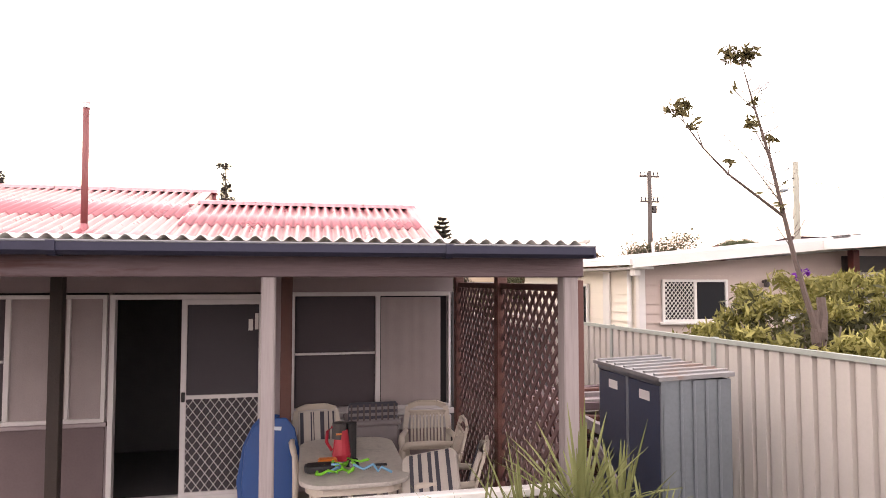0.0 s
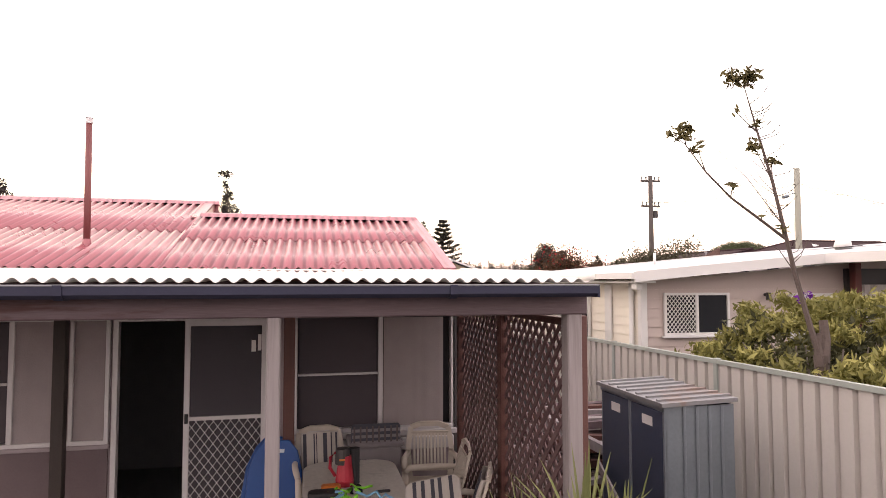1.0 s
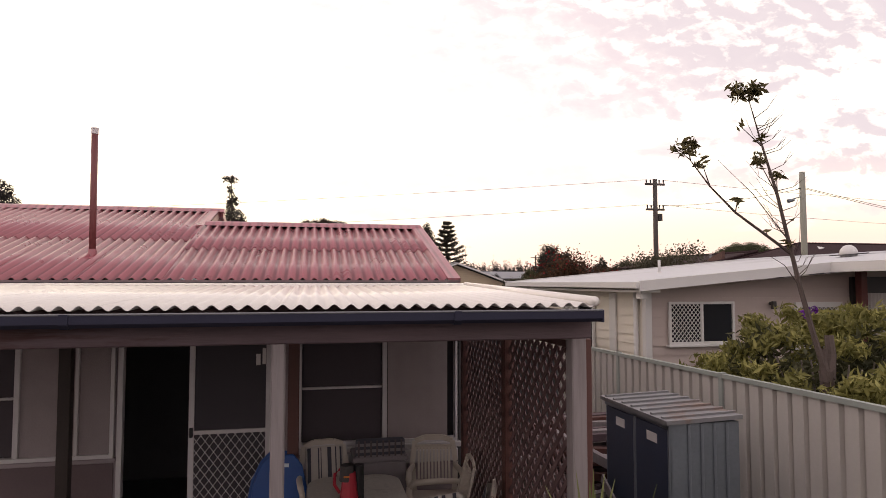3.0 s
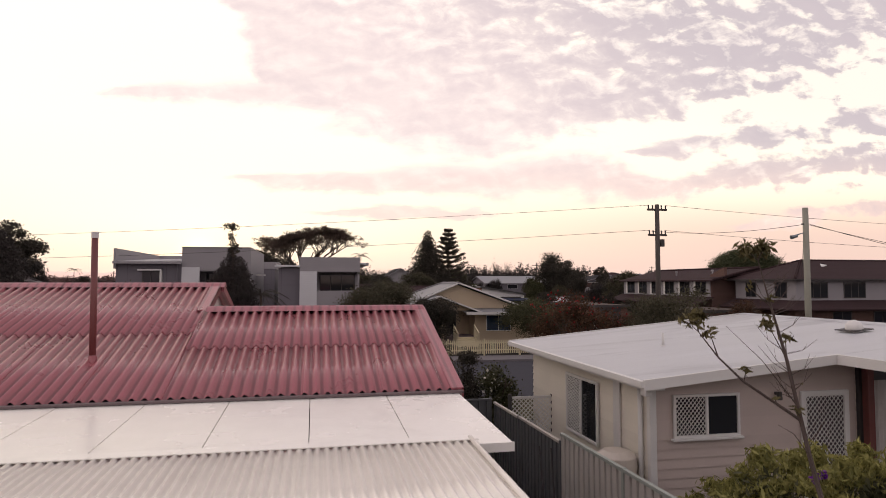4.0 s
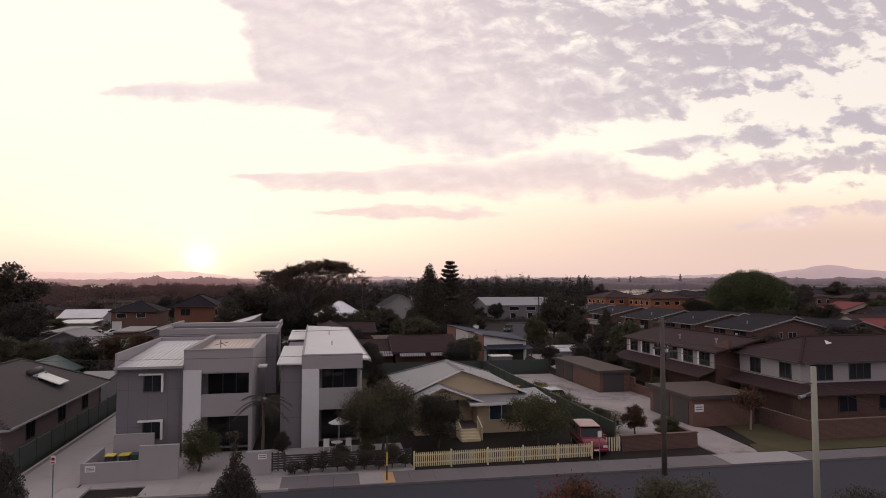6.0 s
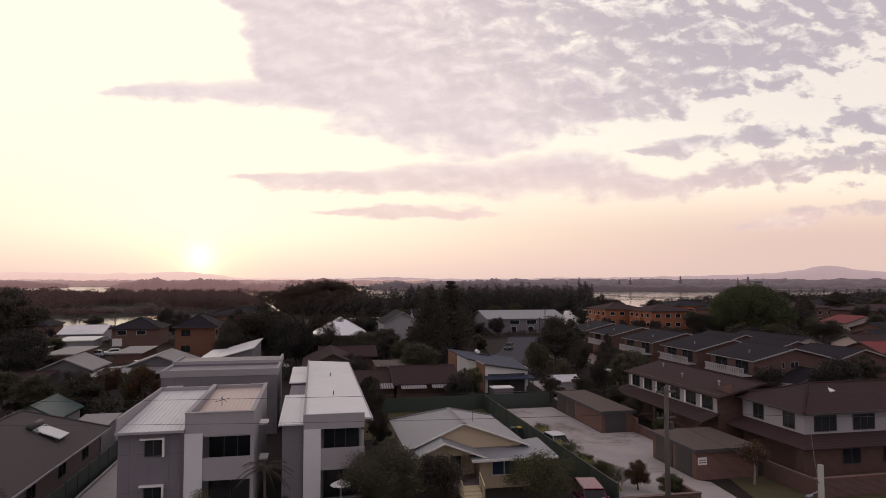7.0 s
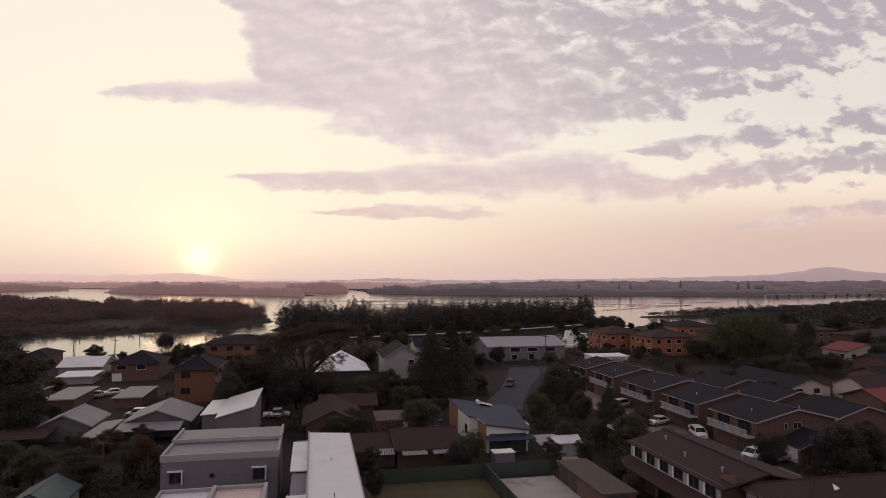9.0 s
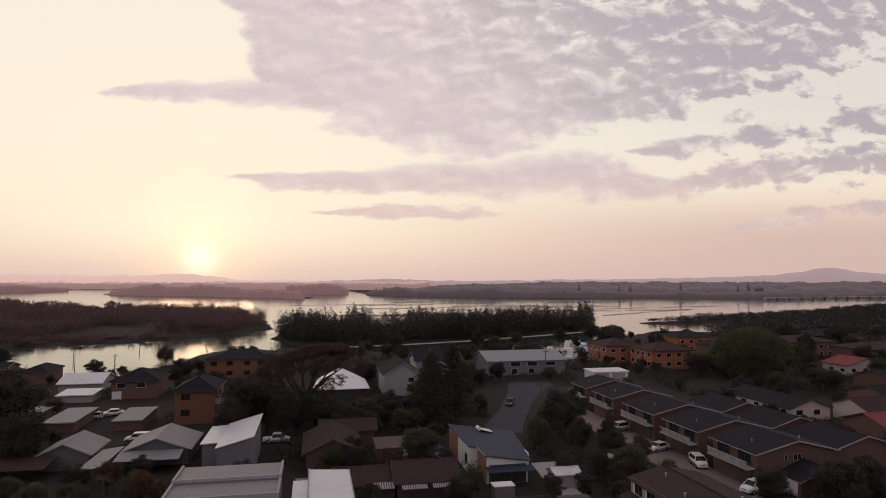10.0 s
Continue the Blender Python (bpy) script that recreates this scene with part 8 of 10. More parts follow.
h = gable_house("lake_house", "dark roofed house on the lake shore", -100.0, -89.5, 209.0, 218.0, 3.3, 4.6, "x", BRICK, TILE_DARK, RENDER_LIGHT, 0.5)
h = hip_house("lake_house", "house with dark hipped roof and deck by the lake", -81.0, -74.5, 198.0, 210.0, 3.4, 5.0, BRICK, TILE_DARK, DARK_TRIM, 0.5)

# ---- houses on the right ----
RIGHT = [("gable", 96.5, 106.0, 115.0, 135.0, 2.6, 4.2, "y", WEATHER_SHADE, TILE_DARK), ("gable", 98.5, 116.0, 94.0, 104.0, 3.0, 4.8, "x", BRICK, TILE_RED),
         ("gable", 108.5, 128.0, 108.0, 117.0, 3.0, 4.8, "x", WEATHER_SHADE, TILE_BROWN), ("gable", 76.0, 92.0, 62.0, 72.0, 2.8, 4.4, "x", BRICK_DARK, TILE_RED),
         ("hip", 140.0, 160.0, 196.0, 214.0, 6.0, 8.2, "x", BRICK, TILE_DARK), ("gable", 132.0, 144.0, 178.0, 186.0, 3.2, 5.0, "x", WEATHER_SHADE, ROOF_GREY),
         ("hip", 170.0, 196.0, 208.0, 224.0, 6.0, 8.0, "x", BRICK, TILE_BROWN), ("gable", 160.0, 174.0, 166.0, 176.0, 3.2, 5.2, "y", WEATHER_SHADE, TILE_RED),
         ("hip", 182.0, 205.0, 180.0, 196.0, 6.0, 8.0, "x", BRICK_DARK, TILE_BROWN), ("gable", 148.0, 162.0, 140.0, 152.0, 3.0, 4.8, "x", BRICK, TILE_DARK),
         ("hip", 100.0, 112.0, 72.0, 84.0, 3.0, 5.0, "x", BRICK_DARK, TILE_DARK), ("gable", 126.0, 146.0, 120.0, 131.0, 3.0, 4.6, "x", BRICK, TILE_DARK),
         ("hip", 205.0, 230.0, 230.0, 248.0, 6.0, 8.2, "x", BRICK, TILE_DARK), ("hip", 232.0, 262.0, 205.0, 222.0, 6.0, 8.2, "x", BRICK_DARK, TILE_BROWN),
         ("gable", 60.0, 74.0, 42.0, 54.0, 4.9, 6.6, "x", BRICK_DARK, TILE_BROWN), ("hip", 146.0, 164.0, 236.0, 252.0, 6.0, 8.0, "x", BRICK_ORANGE, TILE_DARK)]
for kind, x0, x1, y0, y1, zw, zr, ax, wm, rm in RIGHT:
    tall = zw > 4
    lab = "%s house with %s roof among the trees" % ("two-storey" if tall else "single-storey", rm.name.replace("_", " "))
    if kind == "hip":
        h = hip_house("suburban_house", lab, x0, x1, y0, y1, zw, zr, wm, rm, DARK_TRIM, 0.5, group="suburban houses")
    else:
        h = gable_house("suburban_house", lab, x0, x1, y0, y1, zw, zr, ax, wm, rm, DARK_TRIM, 0.5, group="suburban houses")
    if ax == "y":
        for y in np.arange(y0 + 1.2, y1 - 2.2, 4.2):
            window_on(h, "w", float(y), float(y) + 1.7, 1.0, 2.1, x0)
    for x in np.arange(x0 + 1.2, x1 - 2.2, 4.2):
        window_on(h, "s", float(x), float(x) + 1.7, (3.5 if tall else 1.0), (4.8 if tall else 2.2), y0)
        if tall:
            window_on(h, "s", float(x), float(x) + 1.7, 0.9, 2.2, y0)
rw = thing("rendered_wall", "long cream rendered garden wall behind the units", "garden wall")
part("wall", Shape().box(92.5, 92.75, 80, 137, -0.1, 1.5), WEATHER_SHADE, rw)

# ---- vehicles ----


def car(label, paint, at, turn, kind="hatch", rack=False):
    """A parked car along its own x, nose towards -x."""
    c = thing("car", label, "car", at, "parked cars", turn=turn)
    if kind == "suv":
        L, Wd, belt, top = 4.4, 1.76, 1.06, 1.66
        body = [(-2.2, 0.34), (-2.2, 0.78), (-2.05, 0.90), (-1.15, 1.04), (2.08, 1.10), (2.2, 0.9), (2.2, 0.38)]
        cabin = [(-1.28, 1.02), (-0.62, 1.60), (-0.3, 1.68), (1.75, 1.68), (2.02, 1.55), (2.16, 1.08)]
    elif kind == "ute":
        L, Wd, belt, top = 4.8, 1.78, 1.0, 1.68
        body = [(-2.4, 0.4), (-2.4, 0.85), (-2.2, 0.98), (-1.3, 1.05), (2.35, 1.08), (2.4, 0.5)]
        cabin = [(-1.4, 1.03), (-0.75, 1.62), (-0.5, 1.68), (0.55, 1.68), (0.75, 1.06)]
    elif kind == "sedan":
        L, Wd, belt, top = 4.6, 1.74, 0.92, 1.40
        body = [(-2.3, 0.3), (-2.3, 0.66), (-2.1, 0.76), (-1.1, 0.90), (1.55, 0.95), (2.25, 0.90), (2.3, 0.36)]
        cabin = [(-1.2, 0.88), (-0.45, 1.34), (-0.15, 1.41), (0.75, 1.41), (1.15, 1.33), (1.75, 0.93)]
    else:
        L, Wd, belt, top = 3.9, 1.68, 0.92, 1.48
        body = [(-1.95, 0.3), (-1.95, 0.7), (-1.8, 0.82), (-1.1, 0.94), (1.85, 0.98), (1.95, 0.8), (1.95, 0.36)]
        cabin = [(-1.2, 0.92), (-0.5, 1.42), (-0.2, 1.49), (1.2, 1.49), (1.6, 1.38), (1.9, 0.96)]
    hw = Wd / 2
    nose, tail = cabin[0][0], cabin[-1][0]
    low = 0.30 if kind in ("suv", "ute") else 0.22
    half = L / 2
    stations = [(-half, low + 0.16, belt - 0.34, 0.74), (-half + 0.06, low + 0.06, belt - 0.22, 0.86), (-half + 0.28, low, belt - 0.12, 0.95), ((nose - half) / 2, low, belt - 0.05, 0.985), (nose, low, belt + 0.01, 1.0),
                (nose * 0.3, low, belt + 0.03, 1.0), (tail * 0.5, low, belt + 0.04, 1.0), (half - 0.35, low + 0.02, belt + 0.04, 0.98), (half - 0.10, low + 0.06, belt - 0.02, 0.92), (half, low + 0.16, belt - 0.14, 0.84)]
    s, rows = Shape(), []
    for x, z0, z1, k in stations:
        w, mid = hw * k, (z0 + z1) / 2
        side = [(w * 0.86, z0), (w * 0.97, z0 + 0.08), (w, mid), (w * 0.985, z1 - 0.10), (w * 0.92, z1 - 0.02), (w * 0.6, z1 + 0.015)]
        rows.append([(x, y, z) for y, z in side] + [(x, 0, z1 + 0.03)] + [(x, -y, z) for y, z in side[::-1]] + [(x, 0, z0)])
    m = len(rows[0])
    s.add([p for r in rows for p in r], [(k * m + i, k * m + (i + 1) % m, (k + 1) * m + (i + 1) % m, (k + 1) * m + i) for k in range(len(rows) - 1) for i in range(m)] + [tuple(range(m - 1, -1, -1)), tuple(range((len(rows) - 1) * m, len(rows) * m))])
    part("body", s, paint, c, smooth=True)
    part("side_moulding", Shape().cbox(-half * 0.62, half * 0.6, -hw - 0.012, -hw + 0.02, low + 0.22, low + 0.30, 0.01), DARK_TRIM, c)
    part("side_moulding", Shape().cbox(-half * 0.62, half * 0.6, hw - 0.02, hw + 0.012, low + 0.22, low + 0.30, 0.01), DARK_TRIM, c)
    part("grille", Shape().cbox(-half - 0.012, -half + 0.05, -hw * 0.4, hw * 0.4, belt - 0.42, belt - 0.34, 0.01), DARK_TRIM, c)
    g, m = Shape(), len(cabin)
    wt = hw - 0.20
    near = [(x, -(hw - 0.05 if z < belt + 0.2 else wt), z) for x, z in cabin]
    g.add(near + [(x, -y, z) for x, y, z in near], [tuple(range(m)), tuple(range(2 * m - 1, m - 1, -1))] + [(i, i + m, (i + 1) % m + m, (i + 1) % m) for i in range(m)])
    part("glasshouse", g, CAR_GLASS, c, "dark windows")
    xs = [x for x, z in cabin if z > top - 0.1]
    part("roof", Shape().cbox(min(xs) - 0.08, max(xs) + 0.05, -wt - 0.01, wt + 0.01, top - 0.03, top + 0.03, 0.03), paint, c, bevel=0.025)
    for sgn in (-1, 1):
        for i, j in ((0, 1), (m - 2, m - 1)):
            (xa, za), (xb, zb) = cabin[i], cabin[j]
            part("pillar", Shape().beam((xa, sgn * (hw - 0.06), za), (xb, sgn * (wt + (0.0 if j == 1 else 0.12)), zb), 0.055, 0.04), paint, c)
        mid = sum(xs) / len(xs)
        part("pillar", Shape().beam((mid, sgn * (hw - 0.06), belt), (mid, sgn * (wt + 0.005), top), 0.05, 0.03), DARK_TRIM, c)
        part("pillar", Shape().beam((mid + 0.85, sgn * (hw - 0.06), belt), (mid + 0.75, sgn * (wt + 0.005), top), 0.05, 0.03), DARK_TRIM, c)
        part("cant_rail", Shape().beam((min(xs) - 0.05, sgn * (wt + 0.012), top - 0.03), (max(xs) + 0.04, sgn * (wt + 0.012), top - 0.03), 0.05, 0.09), paint, c)
        if kind != "ute":
            (xa, za), (xb, zb) = cabin[-2], cabin[-1]
            yl, yh_ = sgn * (hw - 0.035), sgn * (wt + 0.012)
            quarter = [(xa - 0.30, yh_, za + 0.02), (xa + 0.02, yh_, za + 0.02), (xb + 0.01, yl, zb - 0.02), (xb - 0.34, yl, zb - 0.02)]
            part("rear_quarter", Shape().add(quarter + [(x, y - sgn * 0.04, z) for x, y, z in quarter], [(0, 1, 2, 3), (7, 6, 5, 4), (0, 4, 5, 1), (1, 5, 6, 2), (2, 6, 7, 3), (3, 7, 4, 0)]), paint, c)
        part("door_handle", Shape().cbox(mid + 0.5, mid + 0.66, sgn * hw - 0.02, sgn * hw + 0.02, belt - 0.12, belt - 0.08, 0.008), DARK_TRIM, c)
        part("mirror", Shape().cbox(cabin[0][0] + 0.25, cabin[0][0] + 0.4, sgn * hw - 0.02 if sgn > 0 else -hw - 0.14, sgn * hw + 0.14 if sgn > 0 else -hw + 0.02, belt + 0.02, belt + 0.16, 0.03), paint, c)
        part("headlamp", Shape().cbox(-L / 2 - 0.01, -L / 2 + 0.16, sgn * (hw - 0.3) - 0.16, sgn * (hw - 0.3) + 0.16, 0.62, 0.76, 0.02), LAMP_CLEAR, c)
        part("tail_lamp", Shape().cbox(L / 2 - 0.12, L / 2 + 0.012, sgn * (hw - 0.2) - 0.11, sgn * (hw - 0.2) + 0.11, belt - 0.3, belt + (0.35 if kind == "suv" else 0.0), 0.02), LAMP_RED, c)
        for x in (-L * 0.30, L * 0.29):
            r = 0.34 if kind in ("suv", "ute") else 0.30
            w = part("wheel", Shape().rod((x, sgn * (hw - 0.19), r), (x, sgn * (hw + 0.01), r), r, n=20), BLACK, c, bevel=0.02)
            part("rim", Shape().rod((x, sgn * (hw + 0.008), r), (x, sgn * (hw + 0.022), r), r * 0.62, r * 0.5, 14), RIM, w)
            part("arch", Shape().rod((x, sgn * (hw - 0.10), r + 0.02), (x, sgn * (hw - 0.012), r + 0.02), r + 0.07, n=20), BLACK, c)
    part("bumper", Shape().cbox(-L / 2 - 0.05, -L / 2 + 0.14, -hw + 0.06, hw - 0.06, 0.34, 0.56, 0.05), paint, c)
    part("bumper", Shape().cbox(L / 2 - 0.14, L / 2 + 0.05, -hw + 0.06, hw - 0.06, 0.36, 0.58, 0.05), paint, c)
    part("plate_bar", Shape().box(-L / 2 - 0.062, -L / 2 - 0.051, -0.18, 0.18, 0.42, 0.52), SIGN_WHITE, c)
    if rack:
        for x in (0.0, 0.85):
            part("roof_bar", Shape().cbox(x - 0.03, x + 0.03, -wt, wt, top + 0.12, top + 0.17, 0.01).box(x - 0.02, x + 0.02, -wt, -wt + 0.05, top + 0.03, top + 0.12).box(x - 0.02, x + 0.02, wt - 0.05, wt, top + 0.03, top + 0.12), GALV, c)
    return c


RZ = -0.045
car("champagne four-wheel drive with roof bars parked at the kerb", SUV_PAINT, (1.66, 25.5, RZ), -1.5, "suv", True)
car("faded red sedan parked at the kerb behind a small tree", DULL_RED_CAR, (12.6, 25.3, RZ), -1.5, "sedan")
car("bright red hatchback parked nose out on the driveway", RED_CAR, (18.75, 41.9, -0.04), 80, "suv")
car("silver hatchback on the shared driveway", SILVER_CAR, (22.2, 57.0, 0.01), 95, "hatch")
car("white wagon parked under the first units", WHITE_CAR, (57.6, 114.4, 0.0), 20, "suv")
car("white sedan parked before the middle units", WHITE_CAR, (57.4, 99.8, 0.0), 20, "sedan")
car("white hatchback beside the brick units", WHITE_CAR, (58.8, 90.3, 0.0), 75, "suv")
car("silver sedan parked beside the white hatchback", SILVER_CAR, (61.2, 88.6 - 12.4, 0.0), 15, "sedan")
car("white sedan parked by the small garage", WHITE_CAR, (59.0, 77.6, 0.0), 15, "suv")
car("white utility parked behind the grey townhouse", WHITE_CAR, (-7.0, 118.5, -0.04), 180, "ute")
car("white four-wheel drive parked behind the cottages", WHITE_CAR, (-31.5, 123.9, -0.04), 0, "suv")
car("white sedan between the garage blocks", WHITE_CAR, (-43.0, 149.0, -0.04), 20, "sedan")
car("pale car beside the garage block", SILVER_CAR, (-46.0, 146.0, -0.04), 10, "hatch")
car("blue car parked beside the brown outbuilding", BLUE_CAR, (20.0, 104.0, -0.04), 80, "hatch")
car("dark car parked beside the orange flats", DARK_TRIM, (-16.8, 146.0, 0.0), 85, "hatch")
car("dark car on the side road", DARK_TRIM, (44.6, 143.0, -0.02), 62, "hatch")

# ---- poles, wires and signs ----
p1 = thing("power_pole", "pale green treated timber pole with street light", "power pole", (21.1, 23.8, 0.0), "power poles")
part("shaft", Shape().rod((0, 0, -0.1), (0, 0, 7.97), 0.15, 0.12, 12), POLE_GREEN, p1, smooth=True)
part("bracket", Shape().rod((0, 0, 6.9), (-0.55, 0.0, 6.75), 0.025, n=6), GALV, p1)
part("lamp_head", Shape().rod((-0.45, 0, 6.72), (-0.75, 0, 6.66), 0.06, 0.09, 10), GALV, p1)
part("insulator", Shape().rod((-0.2, 0, 7.25), (0.12, 0, 7.25), 0.03, n=6), DARK_TRIM, p1)
p2 = thing("power_pole", "dark timber power pole with two crossarms and insulators", "power pole", (20.7, 35.3, 0.0), "power poles")
part("shaft", Shape().rod((0, 0, -0.1), (0, 0, 9.5), 0.17, 0.13, 12), POLE, p2, smooth=True)
for z, half in ((9.12, 0.66), (7.55, 0.62)):
    a = part("crossarm", Shape().cbox(-half, half, -0.06, 0.06, z, z + 0.12, 0.01), POLE, p2)
    for x in (-half + 0.08, -half * 0.45, half * 0.45, half - 0.08):
        part("insulator", Shape().rod((x, 0, z + 0.12), (x, 0, z + 0.34), 0.035, 0.05, 8), DARK_TRIM, a)
part("transformer_box", Shape().cbox(0.16, 0.42, -0.12, 0.12, 6.9, 7.35, 0.02), DARK_TRIM, p2)
FAR_POLES = [(44.5, 122.0, 8.8), (66.0, 176.0, 9.0), (-57.0, 199.0, 8.0), (-30.0, 186.0, 9.0), (118.0, 205.0, 10.5), (-110.0, 75.0, 9.0), (100.0, 34.0, 9.2)]
for x, y, z in FAR_POLES:
    p = thing("power_pole", "distant timber power pole with a crossarm", "power pole", (x, y, -0.1), "power poles")
    part("shaft", Shape().rod((0, 0, 0), (0, 0, z), 0.17, 0.13, 8), POLE, p)
    part("crossarm", Shape().box(-1.0, 1.0, -0.06, 0.06, z - 0.6, z - 0.46), POLE, p)
WIRES = [((20.15, 35.3, 9.45), (-110.9, 75, 8.7), 1.6), ((21.25, 35.3, 9.45), (100, 34, 9.0), 1.2), ((20.2, 35.3, 7.9), (-110, 75, 7.9), 1.9), ((21.2, 35.3, 7.9), (99, 34, 8.4), 1.5),
         ((20.3, 35.3, 7.85), (21.1, 23.8, 7.25), 0.25), ((21.1, 23.8, 7.25), (48.0, 24.5, 4.2), 0.5), ((21.1, 23.8, 7.3), (30.0, 15.0, 3.7), 0.3), ((21.0, 23.8, 7.2), (40.5, 46.4, 5.0), 0.7)]
for a, b, sag in WIRES:
    pts = []
    for i in range(17):
        t = i / 16
        pts.append((a[0] + (b[0] - a[0]) * t, a[1] + (b[1] - a[1]) * t, a[2] + (b[2] - a[2]) * t - 4 * sag * t * (1 - t)))
    solid("power_line", Shape().tube(pts, [0.011] * 17, 4), WIRE, "thin black overhead power line", "power line", "power lines")
sp = thing("street_sign", "small white and red parking sign on a steel post", "street sign", (-13.9, 37.9, 0.0), "street signs")
part("post", Shape().rod((0, 0, -0.05), (0, 0, 2.3), 0.03, n=8), GALV, sp)
pl = part("plate", Shape().cbox(-0.12, 0.12, -0.05, -0.035, 1.85, 2.3, 0.004), SIGN_WHITE, sp)
part("sign_bar", Shape().box(-0.08, 0.08, -0.056, -0.051, 2.05, 2.2).box(-0.08, 0.08, -0.056, -0.051, 1.9, 1.97), LAMP_RED, pl)
sp = thing("bus_stop_post", "black and yellow bus stop post at the kerb", "street sign", (4.05, 37.3, 0.0), "street signs")
part("post", Shape().rod((0, 0, -0.05), (0, 0, 2.6), 0.045, n=8), DARK_TRIM, sp)
part("band", Shape().rod((0, 0, 0.9), (0, 0, 1.7), 0.05, n=8), YELLOW, sp)
sp = thing("street_sign", "small pale sign on a post near the driveway", "street sign", (17.9, 38.3, 0.0), "street signs")
part("post", Shape().rod((0, 0, -0.05), (0, 0, 2.0), 0.03, n=8), GALV, sp)
part("plate", Shape().cbox(-0.14, 0.14, -0.05, -0.035, 1.65, 2.05, 0.004), SIGN_WHITE, sp)

# ---- plants ----


def leaf_mesh(name, blobs, count, size, seed, material, flat=0.0, droop=0.0, aspect=2.2, shell=0.45, stray=0.14):
    """A crown: many small folded leaves scattered through a set of ellipsoids."""
    rng = np.random.default_rng(seed)
    vol = np.array([b[3] * b[4] * b[5] for b in blobs]) ** 0.7
    pick = rng.choice(len(blobs), count, p=vol / vol.sum())
    b = np.array(blobs)[pick]
    d = rng.normal(size=(count, 3))
    d /= np.linalg.norm(d, axis=1, keepdims=True)
    r = rng.random((count, 1)) ** shell
    c = b[:, :3] + d * r * b[:, 3:6] * (1 + stray * rng.normal(size=(count, 1)))
    a = rng.normal(size=(count, 3))
    a[:, 2] = a[:, 2] * (1 - flat) - droop
    a /= np.linalg.norm(a, axis=1, keepdims=True)
    n = rng.normal(size=(count, 3)) + d * 0.6
    s = np.cross(a, n)
    s /= np.linalg.norm(s, axis=1, keepdims=True) + 1e-9
    up = np.cross(s, a)
    L = (size * (0.6 + 0.8 * rng.random((count, 1)))) * 0.5
    w = L / aspect
    p0, p1, p2, p3 = c - a * L, c + s * w + up * w * 0.35, c + a * L, c - s * w + up * w * 0.35
    verts = np.stack([p0, p1, p2, p3], 1).reshape(-1, 3)
    k = np.arange(count)[:, None] * 4
    tri = np.concatenate([k + np.array([[0, 1, 2]]), k + np.array([[0, 2, 3]])], 1).reshape(-1, 3)
    me = bpy.data.meshes.new(name)
    me.vertices.add(len(verts))
    me.vertices.foreach_set("co", verts.astype(np.float32).ravel())
    me.loops.add(len(tri) * 3)
    me.loops.foreach_set("vertex_index", tri.astype(np.int32).ravel())
    me.polygons.add(len(tri))
    me.polygons.foreach_set("loop_start", (np.arange(len(tri)) * 3).astype(np.int32))
    me.update(calc_edges=True)
    me.materials.append(material)
    return me


def limbs(seed, height, fork, spread, r, count=5, lean=0.0, twigs=3):
    """A tapered trunk that forks into bent limbs; gives the shape and the limb ends."""
    rng = random.Random(seed)
    s = Shape()
    s.tube([(0, 0, -0.15), (0.03 * height * lean, 0, fork * 0.5), (0.06 * height * lean, 0.01 * height, fork)], [r * 1.25, r, r * 0.8], 9)
    ends = []
    for i in range(count):
        a = 6.283 * (i + rng.uniform(-0.3, 0.3)) / count
        k = rng.uniform(0.55, 1.0)
        e = Vector((math.cos(a) * spread * k, math.sin(a) * spread * k, fork + (height - fork) * rng.uniform(0.5, 0.95)))
        m = Vector((e.x * 0.45, e.y * 0.45, fork + (e.z - fork) * 0.6))
        base = Vector((0.06 * height * lean, 0.01 * height, fork))
        s.tube([base, m, e], [r * 0.6, r * 0.36, r * 0.12], 6)
        ends.append(e)
        for j in range(twigs):
            f = e + Vector((rng.uniform(-1, 1), rng.uniform(-1, 1), rng.uniform(0.1, 0.7))) * spread * 0.4
            s.tube([m.lerp(e, rng.uniform(0.2, 0.9)), f], [r * 0.2, r * 0.06], 5)
            ends.append(f)
    return s, ends


def make_tree(name, label, at, height, spread, seed, leaf_mat, count, leaf, fork=0.3, r=None, blob=0.34, bark=None, group="trees", category="tree", clumps=5, droop=0.0, zsq=0.75, low=None, twigs=3, lumps=15):
    """A trunk with limbs and a full uneven crown between the fork and the top."""
    t = thing(name, label, category, at, group)
    rng = random.Random(seed)
    r = r or height * 0.022
    s, ends = limbs(seed, height * 0.86, height * fork, spread * 0.62, r, clumps, 0.5, twigs)
    part("trunk", s, bark or BARK, t)
    low = height * fork * 0.8 if low is None else low
    cz, rz = (height + low) / 2, (height - low) / 2
    blobs = []
    for i in range(lumps):
        while True:
            p = Vector((rng.uniform(-1, 1), rng.uniform(-1, 1), rng.uniform(-1, 1)))
            if 0.35 < p.length < 1.0:
                break
        k = rng.uniform(0.75, 1.15)
        b = spread * blob * k
        blobs.append((p.x * (spread - b), p.y * (spread - b), cz + p.z * (rz - b * zsq * 0.8), b, b, b * zsq))
    blobs.append((0, 0, cz, spread * 0.62, spread * 0.62, rz * 0.7))
    part("crown", leaf_mesh("crown", blobs, count, leaf, seed, leaf_mat, 0.3, droop, stray=0.2), None, t)
    return t


